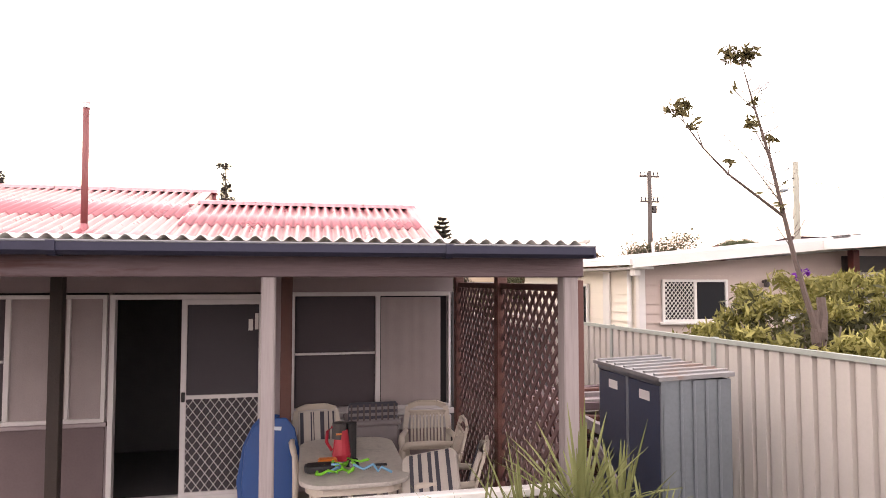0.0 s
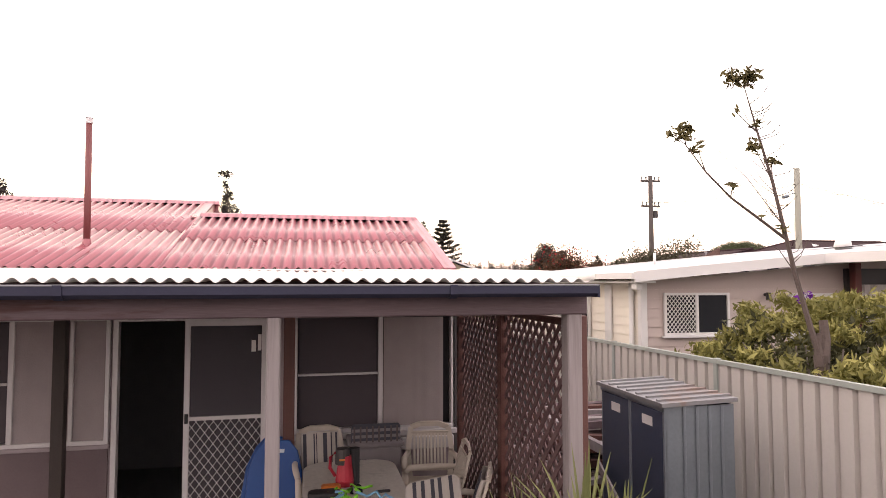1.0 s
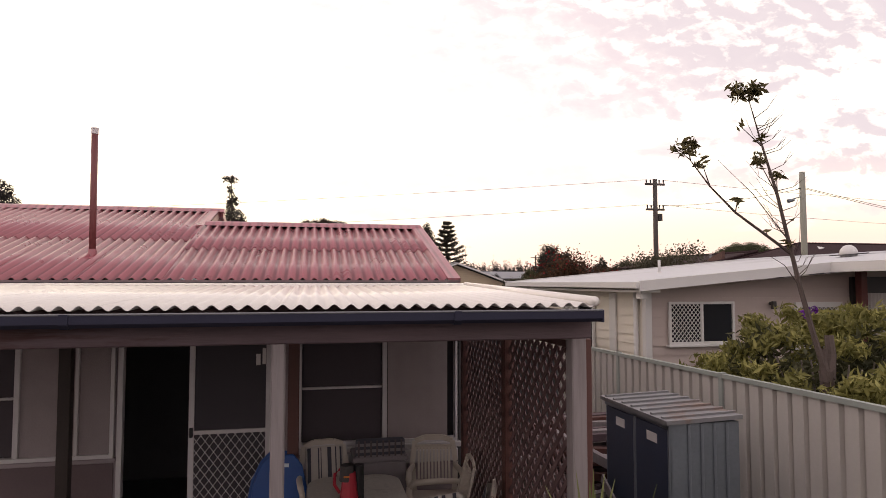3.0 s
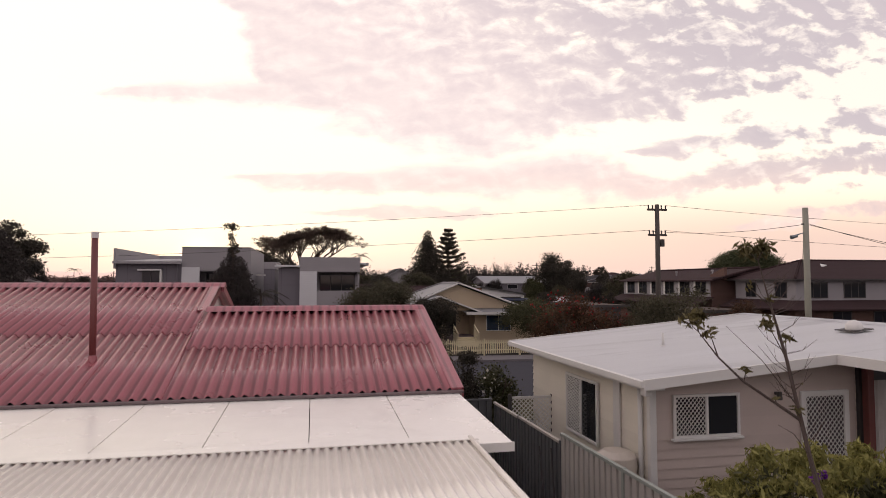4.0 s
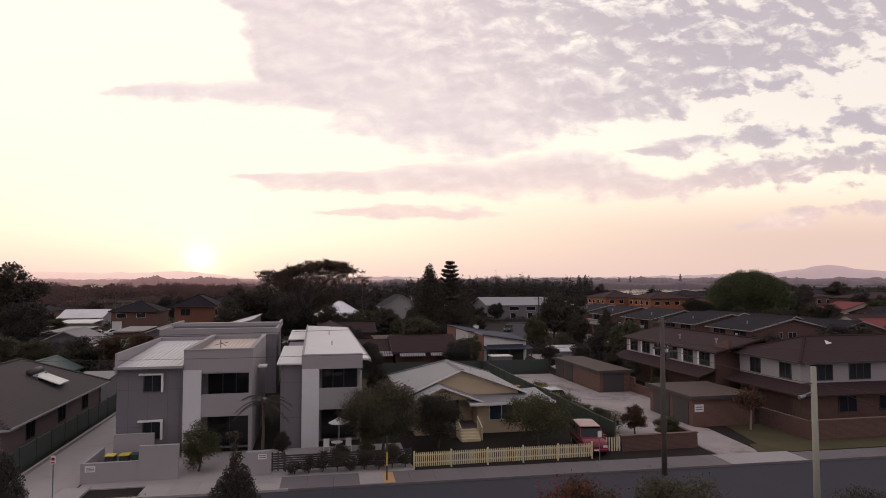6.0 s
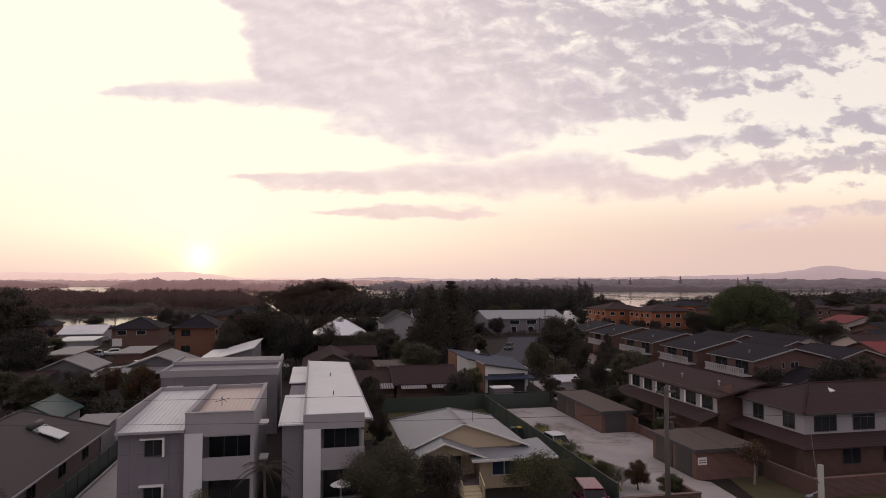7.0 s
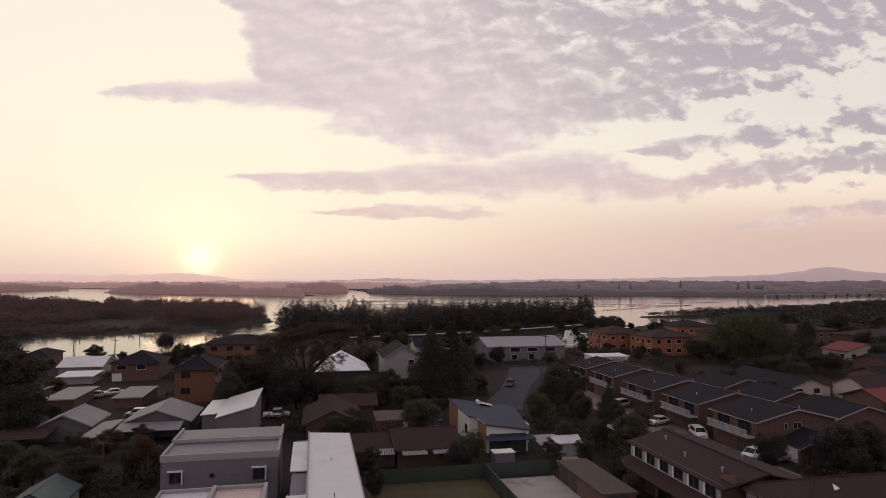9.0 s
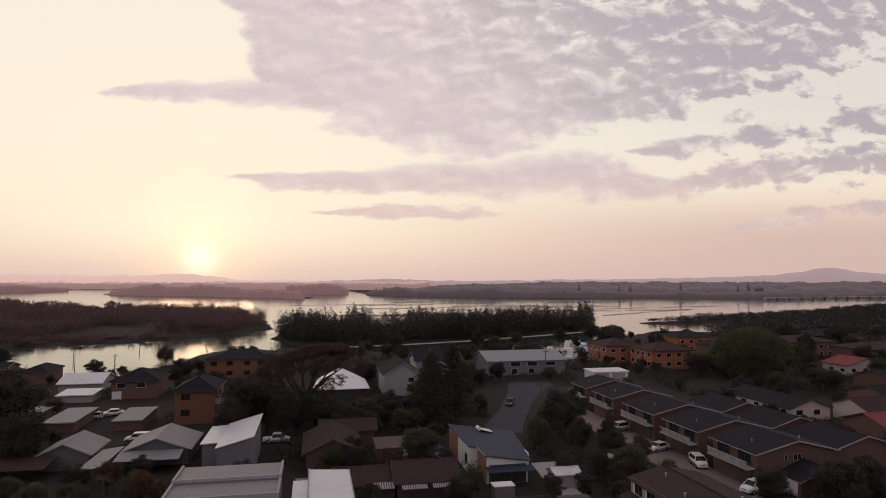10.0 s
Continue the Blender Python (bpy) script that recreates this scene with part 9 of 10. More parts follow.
# near: the neighbour's bush and the thin sapling that rises from its stump
bush = thing("oleander_bush", "dense olive green bush with narrow leaves over the fence", "bush", (5.35, 5.75, 0.3))
rng = random.Random(21)
shell, tufts = [], []
while len(tufts) < 300:
    d = Vector((rng.gauss(0, 1), rng.gauss(0, 1), abs(rng.gauss(0.25, 0.8)))).normalized()
    k = rng.uniform(0.78, 1.06)
    p = Vector((0.55 + d.x * 1.85 * k, 0.2 + d.y * 1.85 * k, 1.25 + d.z * 1.22 * k))
    if abs(p.x + 0.57) < 0.22 and p.y < 0.0 and p.z > 1.75 or p.x < -0.95:
        continue
    r = rng.uniform(0.10, 0.17)
    tufts.append((*p, r, r, r * 0.8))
for i in range(90):
    tufts.append((rng.uniform(-0.85, 0.9), rng.uniform(-1.15, -0.75), rng.uniform(1.1, 1.88), 0.13, 0.13, 0.11))
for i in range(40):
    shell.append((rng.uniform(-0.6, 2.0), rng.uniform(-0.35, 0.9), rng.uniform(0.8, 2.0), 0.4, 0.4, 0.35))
# inner leaves get a darker green that paints the bush's inner shade
part("inner_foliage", leaf_mesh("inner_foliage", shell, 12000, 0.12, 4, LEAF_MID, 0.0, -0.3, 3.2, 0.35), None, bush, "inner leaves in a darker green for the shade within")
part("foliage", leaf_mesh("foliage", tufts, 36000, 0.115, 5, LEAF_BUSH, 0.0, -0.6, 3.8, 0.6), None, bush)
stems = Shape()
for i in range(16):
    a, k = rng.uniform(0, 6.28), rng.uniform(0.4, 1.0)
    stems.tube([(0.1 * math.cos(a), 0.1 * math.sin(a), -0.05), (0.5 * k * math.cos(a), 0.6 * k * math.sin(a), 1.1), (0.9 * k * math.cos(a), 1.1 * k * math.sin(a), 2.0)], [0.03, 0.02, 0.008], 5)
part("stem", stems, BARK_GREY, bush)
part("flower", leaf_mesh("flower", [(-0.62, -0.42, 2.5, 0.05, 0.05, 0.05), (-0.52, -0.4, 2.53, 0.04, 0.04, 0.04)], 40, 0.05, 3, FLOWER_PURPLE), None, bush, "purple flowers")
sap = thing("pruned_tree", "pruned tree stump with one thin sparsely leaved branch", "tree", (4.78, 5.15, 0.3))
st = Shape()
st.tube([(0.02, 0.0, -0.1), (0.0, 0.02, 0.9), (-0.01, 0.0, 1.70), (0.0, 0.02, 1.95)], [0.07, 0.055, 0.045, 0.065], 9)
st.tube([(0.02, 0.02, 1.88), (0.09, 0.05, 2.10), (0.10, 0.08, 2.28)], [0.065, 0.045, 0.040], 8)
st.tube([(-0.02, 0.0, 1.85), (-0.03, 0.02, 2.05), (-0.01, 0.02, 2.16)], [0.05, 0.035, 0.03], 7)
main = [(-0.02, 0.0, 1.92), (-0.10, 0.05, 2.30), (-0.19, 0.10, 2.75), (-0.25, 0.16, 3.2), (-0.31, 0.22, 3.65), (-0.40, 0.30, 4.15), (-0.49, 0.36, 4.62)]
st.tube(main, [0.032, 0.026, 0.022, 0.019, 0.016, 0.011, 0.004], 7)
side_b = [(-0.245, 0.15, 3.08), (-0.50, 0.14, 3.24), (-0.86, 0.12, 3.46), (-1.14, 0.10, 3.70), (-1.34, 0.10, 3.94), (-1.44, 0.10, 4.02)]
st.tube(side_b, [0.016, 0.014, 0.011, 0.008, 0.005, 0.002], 6)
sprays = [(main[6], (-0.62, 0.36, 4.72), 0.10, 30), (main[6], (-0.42, 0.36, 4.74), 0.10, 30), (main[5], (-0.66, 0.3, 4.36), 0.05, 10), (main[5], (-0.42, 0.3, 4.24), 0.05, 10), (main[4], (-0.50, 0.24, 4.00), 0.08, 22),
          (main[4], (-0.30, 0.24, 3.86), 0.07, 16), (side_b[4], (-1.36, 0.1, 4.06), 0.10, 26), (side_b[3], (-1.22, 0.1, 3.92), 0.07, 14), (side_b[5], (-1.5, 0.1, 4.05), 0.06, 10), (side_b[2], (-0.84, 0.12, 3.56), 0.06, 12),
          (side_b[1], (-0.52, 0.14, 3.30), 0.03, 5), ((-0.25, 0.16, 3.1), (-0.27, 0.14, 3.18), 0.06, 14), ((-0.27, 0.18, 3.35), (-0.17, 0.18, 3.42), 0.03, 5)]
blobs = []
for a, c, r, k in sprays:
    st.tube([a, c], [0.007, 0.003], 5)
    blobs += [(*c, r, r, r)] * k
for i in range(26):
    t = rng.uniform(0.35, 0.95) * 5.99
    j = min(5, int(t))
    p = Vector(main[j]).lerp(Vector(main[j + 1]), t - j)
    side = 1 if i % 3 else -1
    e = p + Vector((side * rng.uniform(0.12, 0.36), rng.uniform(-0.1, 0.1), rng.uniform(0.05, 0.30)))
    m = p.lerp(e, 0.55) + Vector((0, 0, -0.04))
    st.tube([p, m, e], [0.0045, 0.003, 0.0012], 4)
    st.tube([m, m + Vector((side * rng.uniform(0.02, 0.1), 0, rng.uniform(0.06, 0.16)))], [0.0025, 0.001], 4)
for a, b in ((main[3], (-0.98, 0.2, 3.98)), (main[2], (-0.52, 0.1, 3.05))):
    a, b = Vector(a), Vector(b)
    st.tube([a, a.lerp(b, 0.5) + Vector((0, 0, 0.06)), b], [0.006, 0.004, 0.0015], 5)
part("trunk", st, surface("stump_bark", (0.10, 0.075, 0.065), 0.9, 0.3, 6, 40, 0.5), sap)
LEAF_SAPLING = leafy("olive_sapling_leaves", (0.085, 0.075, 0.035), (0.22, 0.19, 0.09))
part("foliage", leaf_mesh("foliage", blobs, 420, 0.085, 9, LEAF_SAPLING, 0.0, -0.3, 2.8, 0.5), None, sap)

# near: sword-leaved plant before the patio post
yuc = thing("sword_leaved_plant", "clump of long green sword-shaped leaves by the patio", "plant", (1.32, 3.05, 0.33))
rng = random.Random(8)
heads = [(-0.48, 0.05, 0.9), (-0.22, 0.05, 1.02), (0.05, -0.02, 1.2), (0.30, 0.08, 1.05), (-0.05, 0.1, 0.85), (0.42, -0.05, 0.85)]
stem = Shape()
for hx, hy, hz_ in heads:
    stem.tube([(hx * 0.2, hy * 0.2, 0), (hx * 0.7, hy, hz_ * 0.6), (hx, hy, hz_)], [0.035, 0.028, 0.02], 7)
part("stem", stem, BARK_GREY, yuc)
for hx, hy, hz_ in heads:
    for i in range(52):
        a, e, L = rng.uniform(0, 6.28), rng.uniform(0.1, 1.45), rng.uniform(0.38, 0.70)
        d = Vector((math.cos(a) * math.cos(e), math.sin(a) * math.cos(e), math.sin(e)))
        sd = d.cross(Vector((0, 0, 1))).normalized()
        base = Vector((hx, hy, hz_))
        drop = Vector((0, 0, -0.16)) * math.cos(e)
        ws = (0.008, 0.011, 0.008, 0.001)
        pts = [base + d * L * t + drop * t * t for t in (0.0, 0.35, 0.75, 1.0)]
        vs = []
        for p, w in zip(pts, ws):
            vs += [p - sd * w, p + Vector((0, 0, -w * 0.5)), p + sd * w]
        part("leaf", Shape().add(vs, [(3 * k + j, 3 * k + j + 1, 3 * k + j + 4, 3 * k + j + 3) for k in range(3) for j in range(2)]), LEAF_SPIKE, yuc)
pot = thing("potted_shrub", "pale dried flower stalks in the bed beside the patio", "plant", (2.15, 4.2, 0.22))
part("foliage", leaf_mesh("foliage", [(0, 0, 0.55, 0.28, 0.3, 0.3), (0.1, 0.3, 0.4, 0.25, 0.3, 0.25)], 900, 0.09, 6, STRAW, 0.0, -0.5, 3.0), None, pot)

# front yard: cypresses, shrubs, bottlebrush
for x, y, h, w, seed, lab in ((-2.75, 22.3, 5.55, 1.12, 31, "dense dark conical cypress beside the red roof"), (-9.95, 22.2, 6.35, 1.25, 32, "tall dark conical cypress in the front yard")):
    cy = thing("cypress", lab, "tree", (x, y, 0.0), "cypresses")
    part("trunk", Shape().rod((0, 0, -0.1), (0, 0, h * 0.8), 0.1, 0.03, 8), BARK, cy)
    n = 18
    blobs = []
    for i in range(n):
        t = i / (n - 1)
        k = w * (0.93 + 0.07 * math.sin(i * 1.9)) * min(1.0, 0.12 + math.sqrt((1 - t) * h / 2.9))
        blobs.append((0.06 * math.sin(i * 2.1), 0.06 * math.cos(i * 1.7), 0.3 + (h - 0.3) * t, k, k, h / n * 1.1))
    part("crown", leaf_mesh("crown", blobs, 90000, 0.07, seed, CASUARINA, 0.0, -0.9, 2.4, 0.2, 0.05), None, cy)
sprout = thing("sparse_shoot", "thin leafy shoot rising above the cypress", "tree", (-2.74, 22.1, 0.0))
part("stem", Shape().tube([(0, 0, 3), (0.03, 0, 5.5), (0, 0.02, 6.7)], [0.05, 0.035, 0.01], 6), BARK, sprout)
part("foliage", leaf_mesh("foliage", [(0, 0, 6.55, 0.22, 0.22, 0.14), (0, 0, 6.2, 0.15, 0.15, 0.2), (-0.2, 0, 6.6, 0.1, 0.1, 0.08), (0.05, 0, 5.8, 0.2, 0.2, 0.25)], 340, 0.11, 6, LEAF_DARK), None, sprout)
make_tree("shrub_tree", "grey-green shrub in the front yard near the road", (-5.75, 22.4, 0), 4.75, 1.65, 41, LEAF_GREY, 16000, 0.08, 0.15, 0.06, 0.34, lumps=28, group="front yard shrubs")
calli = make_tree("bottlebrush_tree", "small bottlebrush tree with rusty leaves and red flowers", (9.75, 22.6, 0), 4.4, 2.15, 42, LEAF_RUST, 15000, 0.10, 0.34, 0.09, 0.30, group="front yard trees", lumps=30, clumps=7)
part("flower", leaf_mesh("flower", [(-0.6, 0, 3.7, 1.1, 1.3, 0.6), (0.7, -0.2, 3.4, 1.2, 1.2, 0.7)], 240, 0.10, 43, FLOWER_RED, 0, 0, 1.6, 0.15), None, calli, "red bottlebrush flowers")
make_tree("shrub_tree", "wide grey-green shrub beside the bottlebrush tree", (13.6, 21.6, 0), 4.7, 2.75, 44, LEAF_GREY, 26000, 0.10, 0.15, 0.07, 0.28, lumps=40, group="front yard shrubs")
make_tree("shrub_tree", "dark rounded shrub beyond the white metal roof", (23.0, 22.4, 0), 3.2, 2.6, 45, LEAF_DARK, 14000, 0.09, 0.1, 0.07, 0.3, lumps=34, group="front yard shrubs")
make_tree("shrub_tree", "small spiky shrub beside the house corner", (4.25, 22.0, 0), 2.8, 0.95, 46, LEAF_GREY, 6000, 0.09, 0.1, 0.05, 0.4, lumps=20, group="front yard shrubs")
rose = make_tree("shrub_tree", "low green shrub with white flowers against the neighbour's corner", (4.75, 16.6, 0.2), 2.3, 1.0, 47, LEAF_MID, 7000, 0.08, 0.1, 0.05, 0.36, group="front yard shrubs", lumps=24)
WHITE_PETAL = leafy("white_petals", (0.5, 0.48, 0.42), (0.7, 0.67, 0.6))
part("flower", leaf_mesh("flower", [(-0.3, -0.4, 1.7, 0.7, 0.5, 0.6)], 60, 0.08, 48, WHITE_PETAL, 0, 0, 1.3, 0.15), None, rose, "small white flowers")
make_tree("shrub_tree", "narrow dark shrub behind the side gate", (3.95, 16.4, 0.2), 2.9, 0.6, 49, LEAF_DARK, 6000, 0.08, 0.1, 0.05, 0.4, group="front yard shrubs", lumps=20, low=0.2)

# gardens across the street
make_tree("garden_tree", "grey-green tree before the grey townhouse", (4.4, 43.2, 0), 5.2, 3.3, 51, LEAF_GREY, 30000, 0.13, 0.2, 0.1, 0.27, lumps=40, low=0.5, group="garden trees")
make_tree("garden_tree", "dark shrub beside the cottage porch", (8.5, 44.4, 0), 4.1, 2.1, 52, LEAF_DARK, 20000, 0.12, 0.1, 0.08, 0.34, lumps=28, low=0.1, group="garden trees")
make_tree("garden_tree", "round-crowned tree in the cottage front yard", (15.6, 43.4, 0), 3.7, 3.3, 53, LEAF_MID, 24000, 0.12, 0.3, 0.1, 0.27, lumps=36, low=0.7, group="garden trees")
make_tree("garden_tree", "clipped round hedge beside the enclosure wall", (-7.1, 41.6, 0), 3.1, 1.5, 54, LEAF_MID, 11000, 0.10, 0.1, 0.07, 0.36, lumps=30, low=0.1, group="garden trees")
make_tree("garden_tree", "small bare-trunked tree on the grass verge", (33.6, 44.4, 0), 3.6, 1.7, 55, LEAF_RUST, 1600, 0.18, 0.45, 0.08, 0.4, BARK_GREY, group="garden trees")


for i in range(9):
    bed = make_tree("flower_shrub", "dark garden shrub with small white flowers before the slatted fence", (-1.3 + i * 0.85, 39.75 + 0.12 * (i % 3), 0), 0.95 + 0.2 * ((i * 5) % 4), 0.62, 540 + i, LEAF_DARK, 2200, 0.08, 0.1, 0.03, 0.42, group="flower shrubs", category="shrub", lumps=12, low=0.02)
    if i % 2 == 0:
        part("flower", leaf_mesh("flower", [(0, -0.2, 0.7, 0.5, 0.35, 0.35)], 14, 0.07, 580 + i, WHITE_PETAL, 0, 0, 1.3, 0.15), None, bed, "small white flowers")
for i in range(11):
    make_tree("hedge_shrub", "clipped %s garden shrub along the green fence" % ("golden" if i % 3 == 0 else "green"), (21.5 + 0.5 * ((i * 5) % 3), 44.2 + i * 1.75, 0), 1.2 + 0.25 * ((i * 7) % 4), 0.9 + 0.15 * ((i * 3) % 4), 560 + i,
              LEAF_BUSH if i % 3 == 0 else LEAF_MID, 2600, 0.09, 0.1, 0.05, 0.4, group="hedge shrubs", category="shrub", lumps=14, low=0.05)


def palm(label, at, h, seed, fronds=16, L=1.8):
    rng = random.Random(seed)
    p = thing("palm_tree", label, "tree", at, "palms")
    part("trunk", Shape().tube([(0, 0, -0.1), (0.05, 0, h * 0.5), (0, 0.05, h)], [0.13, 0.09, 0.075], 8), BARK, p)
    for i in range(fronds):
        a, e = 6.283 * i / fronds + rng.uniform(-0.2, 0.2), rng.uniform(-0.1, 1.2)
        s = Shape()
        d = Vector((math.cos(a), math.sin(a), 0))
        side = Vector((-d.y, d.x, 0))
        pts = [Vector((0, 0, h)) + d * L * t * math.cos(e * (1 - t * 0.5)) + Vector((0, 0, L * (math.sin(e) * t - 0.7 * t * t))) for t in (0, 0.25, 0.5, 0.75, 1)]
        s.tube(pts, [0.025, 0.02, 0.015, 0.01, 0.004], 4)
        for k in range(14):
            t = 0.12 + 0.86 * k / 13
            j = min(3, int(t * 4))
            q = pts[j].lerp(pts[j + 1], t * 4 - j)
            for sg in (-1, 1):
                tip = q + side * sg * L * 0.26 * (1 - 0.5 * t) + d * L * 0.08 + Vector((0, 0, -L * 0.1))
                s.add([q - d * 0.025, q + d * 0.03, tip], [(0, 1, 2)])
        part("frond", s, LEAF_DARK, p)
    return p


palm("small palm in front of the grey townhouse", (-3.4, 42.6, 0), 3.9, 61)
palm("palm showing above the brown house", (-26.0, 86.0, 0), 4.5, 62)
palm("tall palm near the lake shore", (-73.0, 215.0, 0), 8.5, 63, 14, 2.4)
palm("palm beside the blue-roofed house", (21.0, 86.5, 0), 3.2, 64)
palm("tall palm among the roofs beyond the tree", (12.8, 176.0, 0), 12.0, 65, 18, 3.0)
palm("palm beside the marina", (84.5, 214.0, 0), 7.5, 66, 14, 2.6)

# tall landmark trees
gum = thing("spreading_tree", "tall spreading flat-crowned tree with open limbs", "tree", (-2.5, 133.0, 0.0))
rng = random.Random(71)
s = Shape()
base = Vector((0.1, 0.1, 4.2))
s.tube([(0, 0, -0.2), (0.15, 0.05, 2.2), base], [0.62, 0.5, 0.42], 9)
blobs = []


def dome(x, y):
    """The crown's upper face: a low dome with a lower lobe towards -x."""
    return max(16.0 - 0.036 * ((x - 4.0) ** 2 + 1.5 * y * y), 14.0 - 0.055 * ((x + 7.5) ** 2 + 1.5 * y * y))


for i in range(11):
    a = i * 0.571 + rng.uniform(-0.2, 0.2)
    reach = rng.uniform(0.5, 0.8)
    tip = Vector((2.4 - 2.4 * (math.cos(a) < 0) + 10.5 * reach * math.cos(a), 7.0 * reach * math.sin(a), 0))
    tip.z = dome(tip.x, tip.y) - rng.uniform(1.2, 2.4)
    mid = Vector((tip.x * rng.uniform(0.35, 0.5), tip.y * 0.45, 5.5 + (tip.z - 5.5) * rng.uniform(0.45, 0.6)))
    s.tube([base, base.lerp(mid, 0.5) + Vector((rng.uniform(-0.4, 0.4), 0, 0.2)), mid, tip], [0.28, 0.22, 0.16, 0.06], 7)
    for j in range(13):
        root = mid.lerp(tip, rng.uniform(0.1, 1.0))
        end = root + Vector((rng.uniform(-3.4, 3.4), rng.uniform(-2.8, 2.8), 0))
        end.z = dome(end.x, end.y) - rng.uniform(0.1, 0.9)
        bend = root.lerp(end, 0.5) + Vector((rng.uniform(-0.4, 0.4), rng.uniform(-0.4, 0.4), rng.uniform(-0.3, 0.3)))
        s.tube([root, bend, end], [0.085, 0.06, 0.025], 5)
        for k in range(6):
            twig = end + Vector((rng.uniform(-1.4, 1.4), rng.uniform(-1.4, 1.4), rng.uniform(-0.7, 0.4)))
            s.tube([bend.lerp(end, rng.uniform(0.4, 1.0)), twig], [0.03, 0.01], 4)
            r = rng.uniform(0.45, 0.95)
            blobs.append((twig.x, twig.y, twig.z, r, r, r * rng.uniform(0.45, 0.7)))
for i in range(16):
    root = base.lerp(Vector((rng.uniform(2.0, 9.0), rng.uniform(-2.5, 2.5), rng.uniform(9.0, 12.0))), rng.uniform(0.5, 0.95))
    end = root + Vector((rng.uniform(0.5, 4.0), rng.uniform(-3.0, 0.5), rng.uniform(-3.2, 0.3)))
    bend = root.lerp(end, 0.5) + Vector((0, 0, rng.uniform(0.2, 0.7)))
    s.tube([base, base.lerp(root, 0.5) + Vector((0, 0, 0.5)), root, bend, end], [0.16, 0.13, 0.09, 0.06, 0.02], 5)
    for k in range(6):
        twig = bend.lerp(end, rng.uniform(0.2, 1.0)) + Vector((rng.uniform(-1.2, 1.2), rng.uniform(-0.9, 0.9), rng.uniform(-0.9, 0.7)))
        s.tube([bend.lerp(end, rng.uniform(0.2, 0.8)), twig], [0.03, 0.01], 4)
        r = rng.uniform(0.35, 0.75)
        blobs.append((twig.x, twig.y, twig.z, r, r, r * rng.uniform(0.5, 0.8)))
part("trunk", s, BARK, gum)
part("crown", leaf_mesh("crown", blobs, 70000, 0.18, 71, LEAF_GUM, 0.4, 0.0, 1.8, 0.5, 0.25), None, gum)
make_tree("dark_tree", "dense dark tree beside the spreading tree", (-9.5, 127.0, 0), 11.0, 6.5, 72, LEAF_DARK, 14000, 0.42, 0.2, 0.3, 0.42, group="tall trees")
pine = thing("norfolk_pine", "tall tiered norfolk pine", "tree", (27.8, 130.0, 0.0), "pines")
part("trunk", Shape().rod((0, 0, 0), (0, 0, 16.2), 0.35, 0.05, 10), BARK, pine)
rng = random.Random(5)
for i in range(15):
    z = 2.2 + i * 0.95
    L = 6.2 * (1 - (i / 15.6) ** 1.25) * rng.uniform(0.82, 1.08)
    s = Shape()
    pts_l = []
    for k in range(7):
        a = 6.283 * k / 7 + i * 0.5
        q = L * rng.uniform(0.68, 1.12)
        a += rng.uniform(-0.25, 0.25)
        e = Vector((math.cos(a) * q, math.sin(a) * q, z + 0.22 * q + rng.uniform(-0.25, 0.25)))
        s.tube([(0, 0, z), (e.x * 0.6, e.y * 0.6, z + 0.04 * L), e], [0.09, 0.06, 0.02], 5)
        for t in (0.2, 0.4, 0.58, 0.74, 0.88, 1.0):
            pts_l.append((e.x * t, e.y * t, z + 0.25 * L * t * t + 0.08, 0.6 * (1.15 - t * 0.5), 0.6 * (1.15 - t * 0.5), 0.3))
    br = part("branch_tier", s, BARK, pine)
    part("needles", leaf_mesh("needles", pts_l, 1300, 0.34, 80 + i, LEAF_DARK, 0.2, -0.3, 2.2), None, br)
dc = thing("dark_conifer", "broad dense dark conifer beside the norfolk pine", "tree", (22.8, 127.0, 0.0), "pines")
part("trunk", Shape().rod((0, 0, 0), (0, 0, 11), 0.4, 0.08, 9), BARK, dc)
part("crown", leaf_mesh("crown", [(0, 0, 1.5 + i * 1.15, 4.5 * (1 - (i / 12.5) ** 1.7), 4.5 * (1 - (i / 12.5) ** 1.7), 1.2) for i in range(12)], 26000, 0.34, 73, LEAF_DARK, 0.0, -0.7, 2.0, 0.3), None, dc)
fig = thing("fig_tree", "huge dense round-crowned fig tree", "tree", (128.0, 168.0, 0.0))
s, ends = limbs(74, 11.5, 4.0, 7.5, 0.9, 9, 0.1, 3)
part("trunk", s, BARK, fig)
lobes = [(10.4 * math.cos(i * 2.4) * math.sqrt((i + 1) / 40), 10.4 * math.sin(i * 2.4) * math.sqrt((i + 1) / 40), 4.3 + 9.0 * math.sqrt(max(0.0, 1 - (i + 1) / 41)), 2.7, 2.7, 2.2) for i in range(40)]
part("crown", leaf_mesh("crown", lobes + [(0, 0, 7.0, 10.6, 10.6, 6.0), (0, 0, 4.0, 10.0, 10.0, 3.5)], 90000, 0.38, 74, LEAF_FIG, 0.3), None, fig)

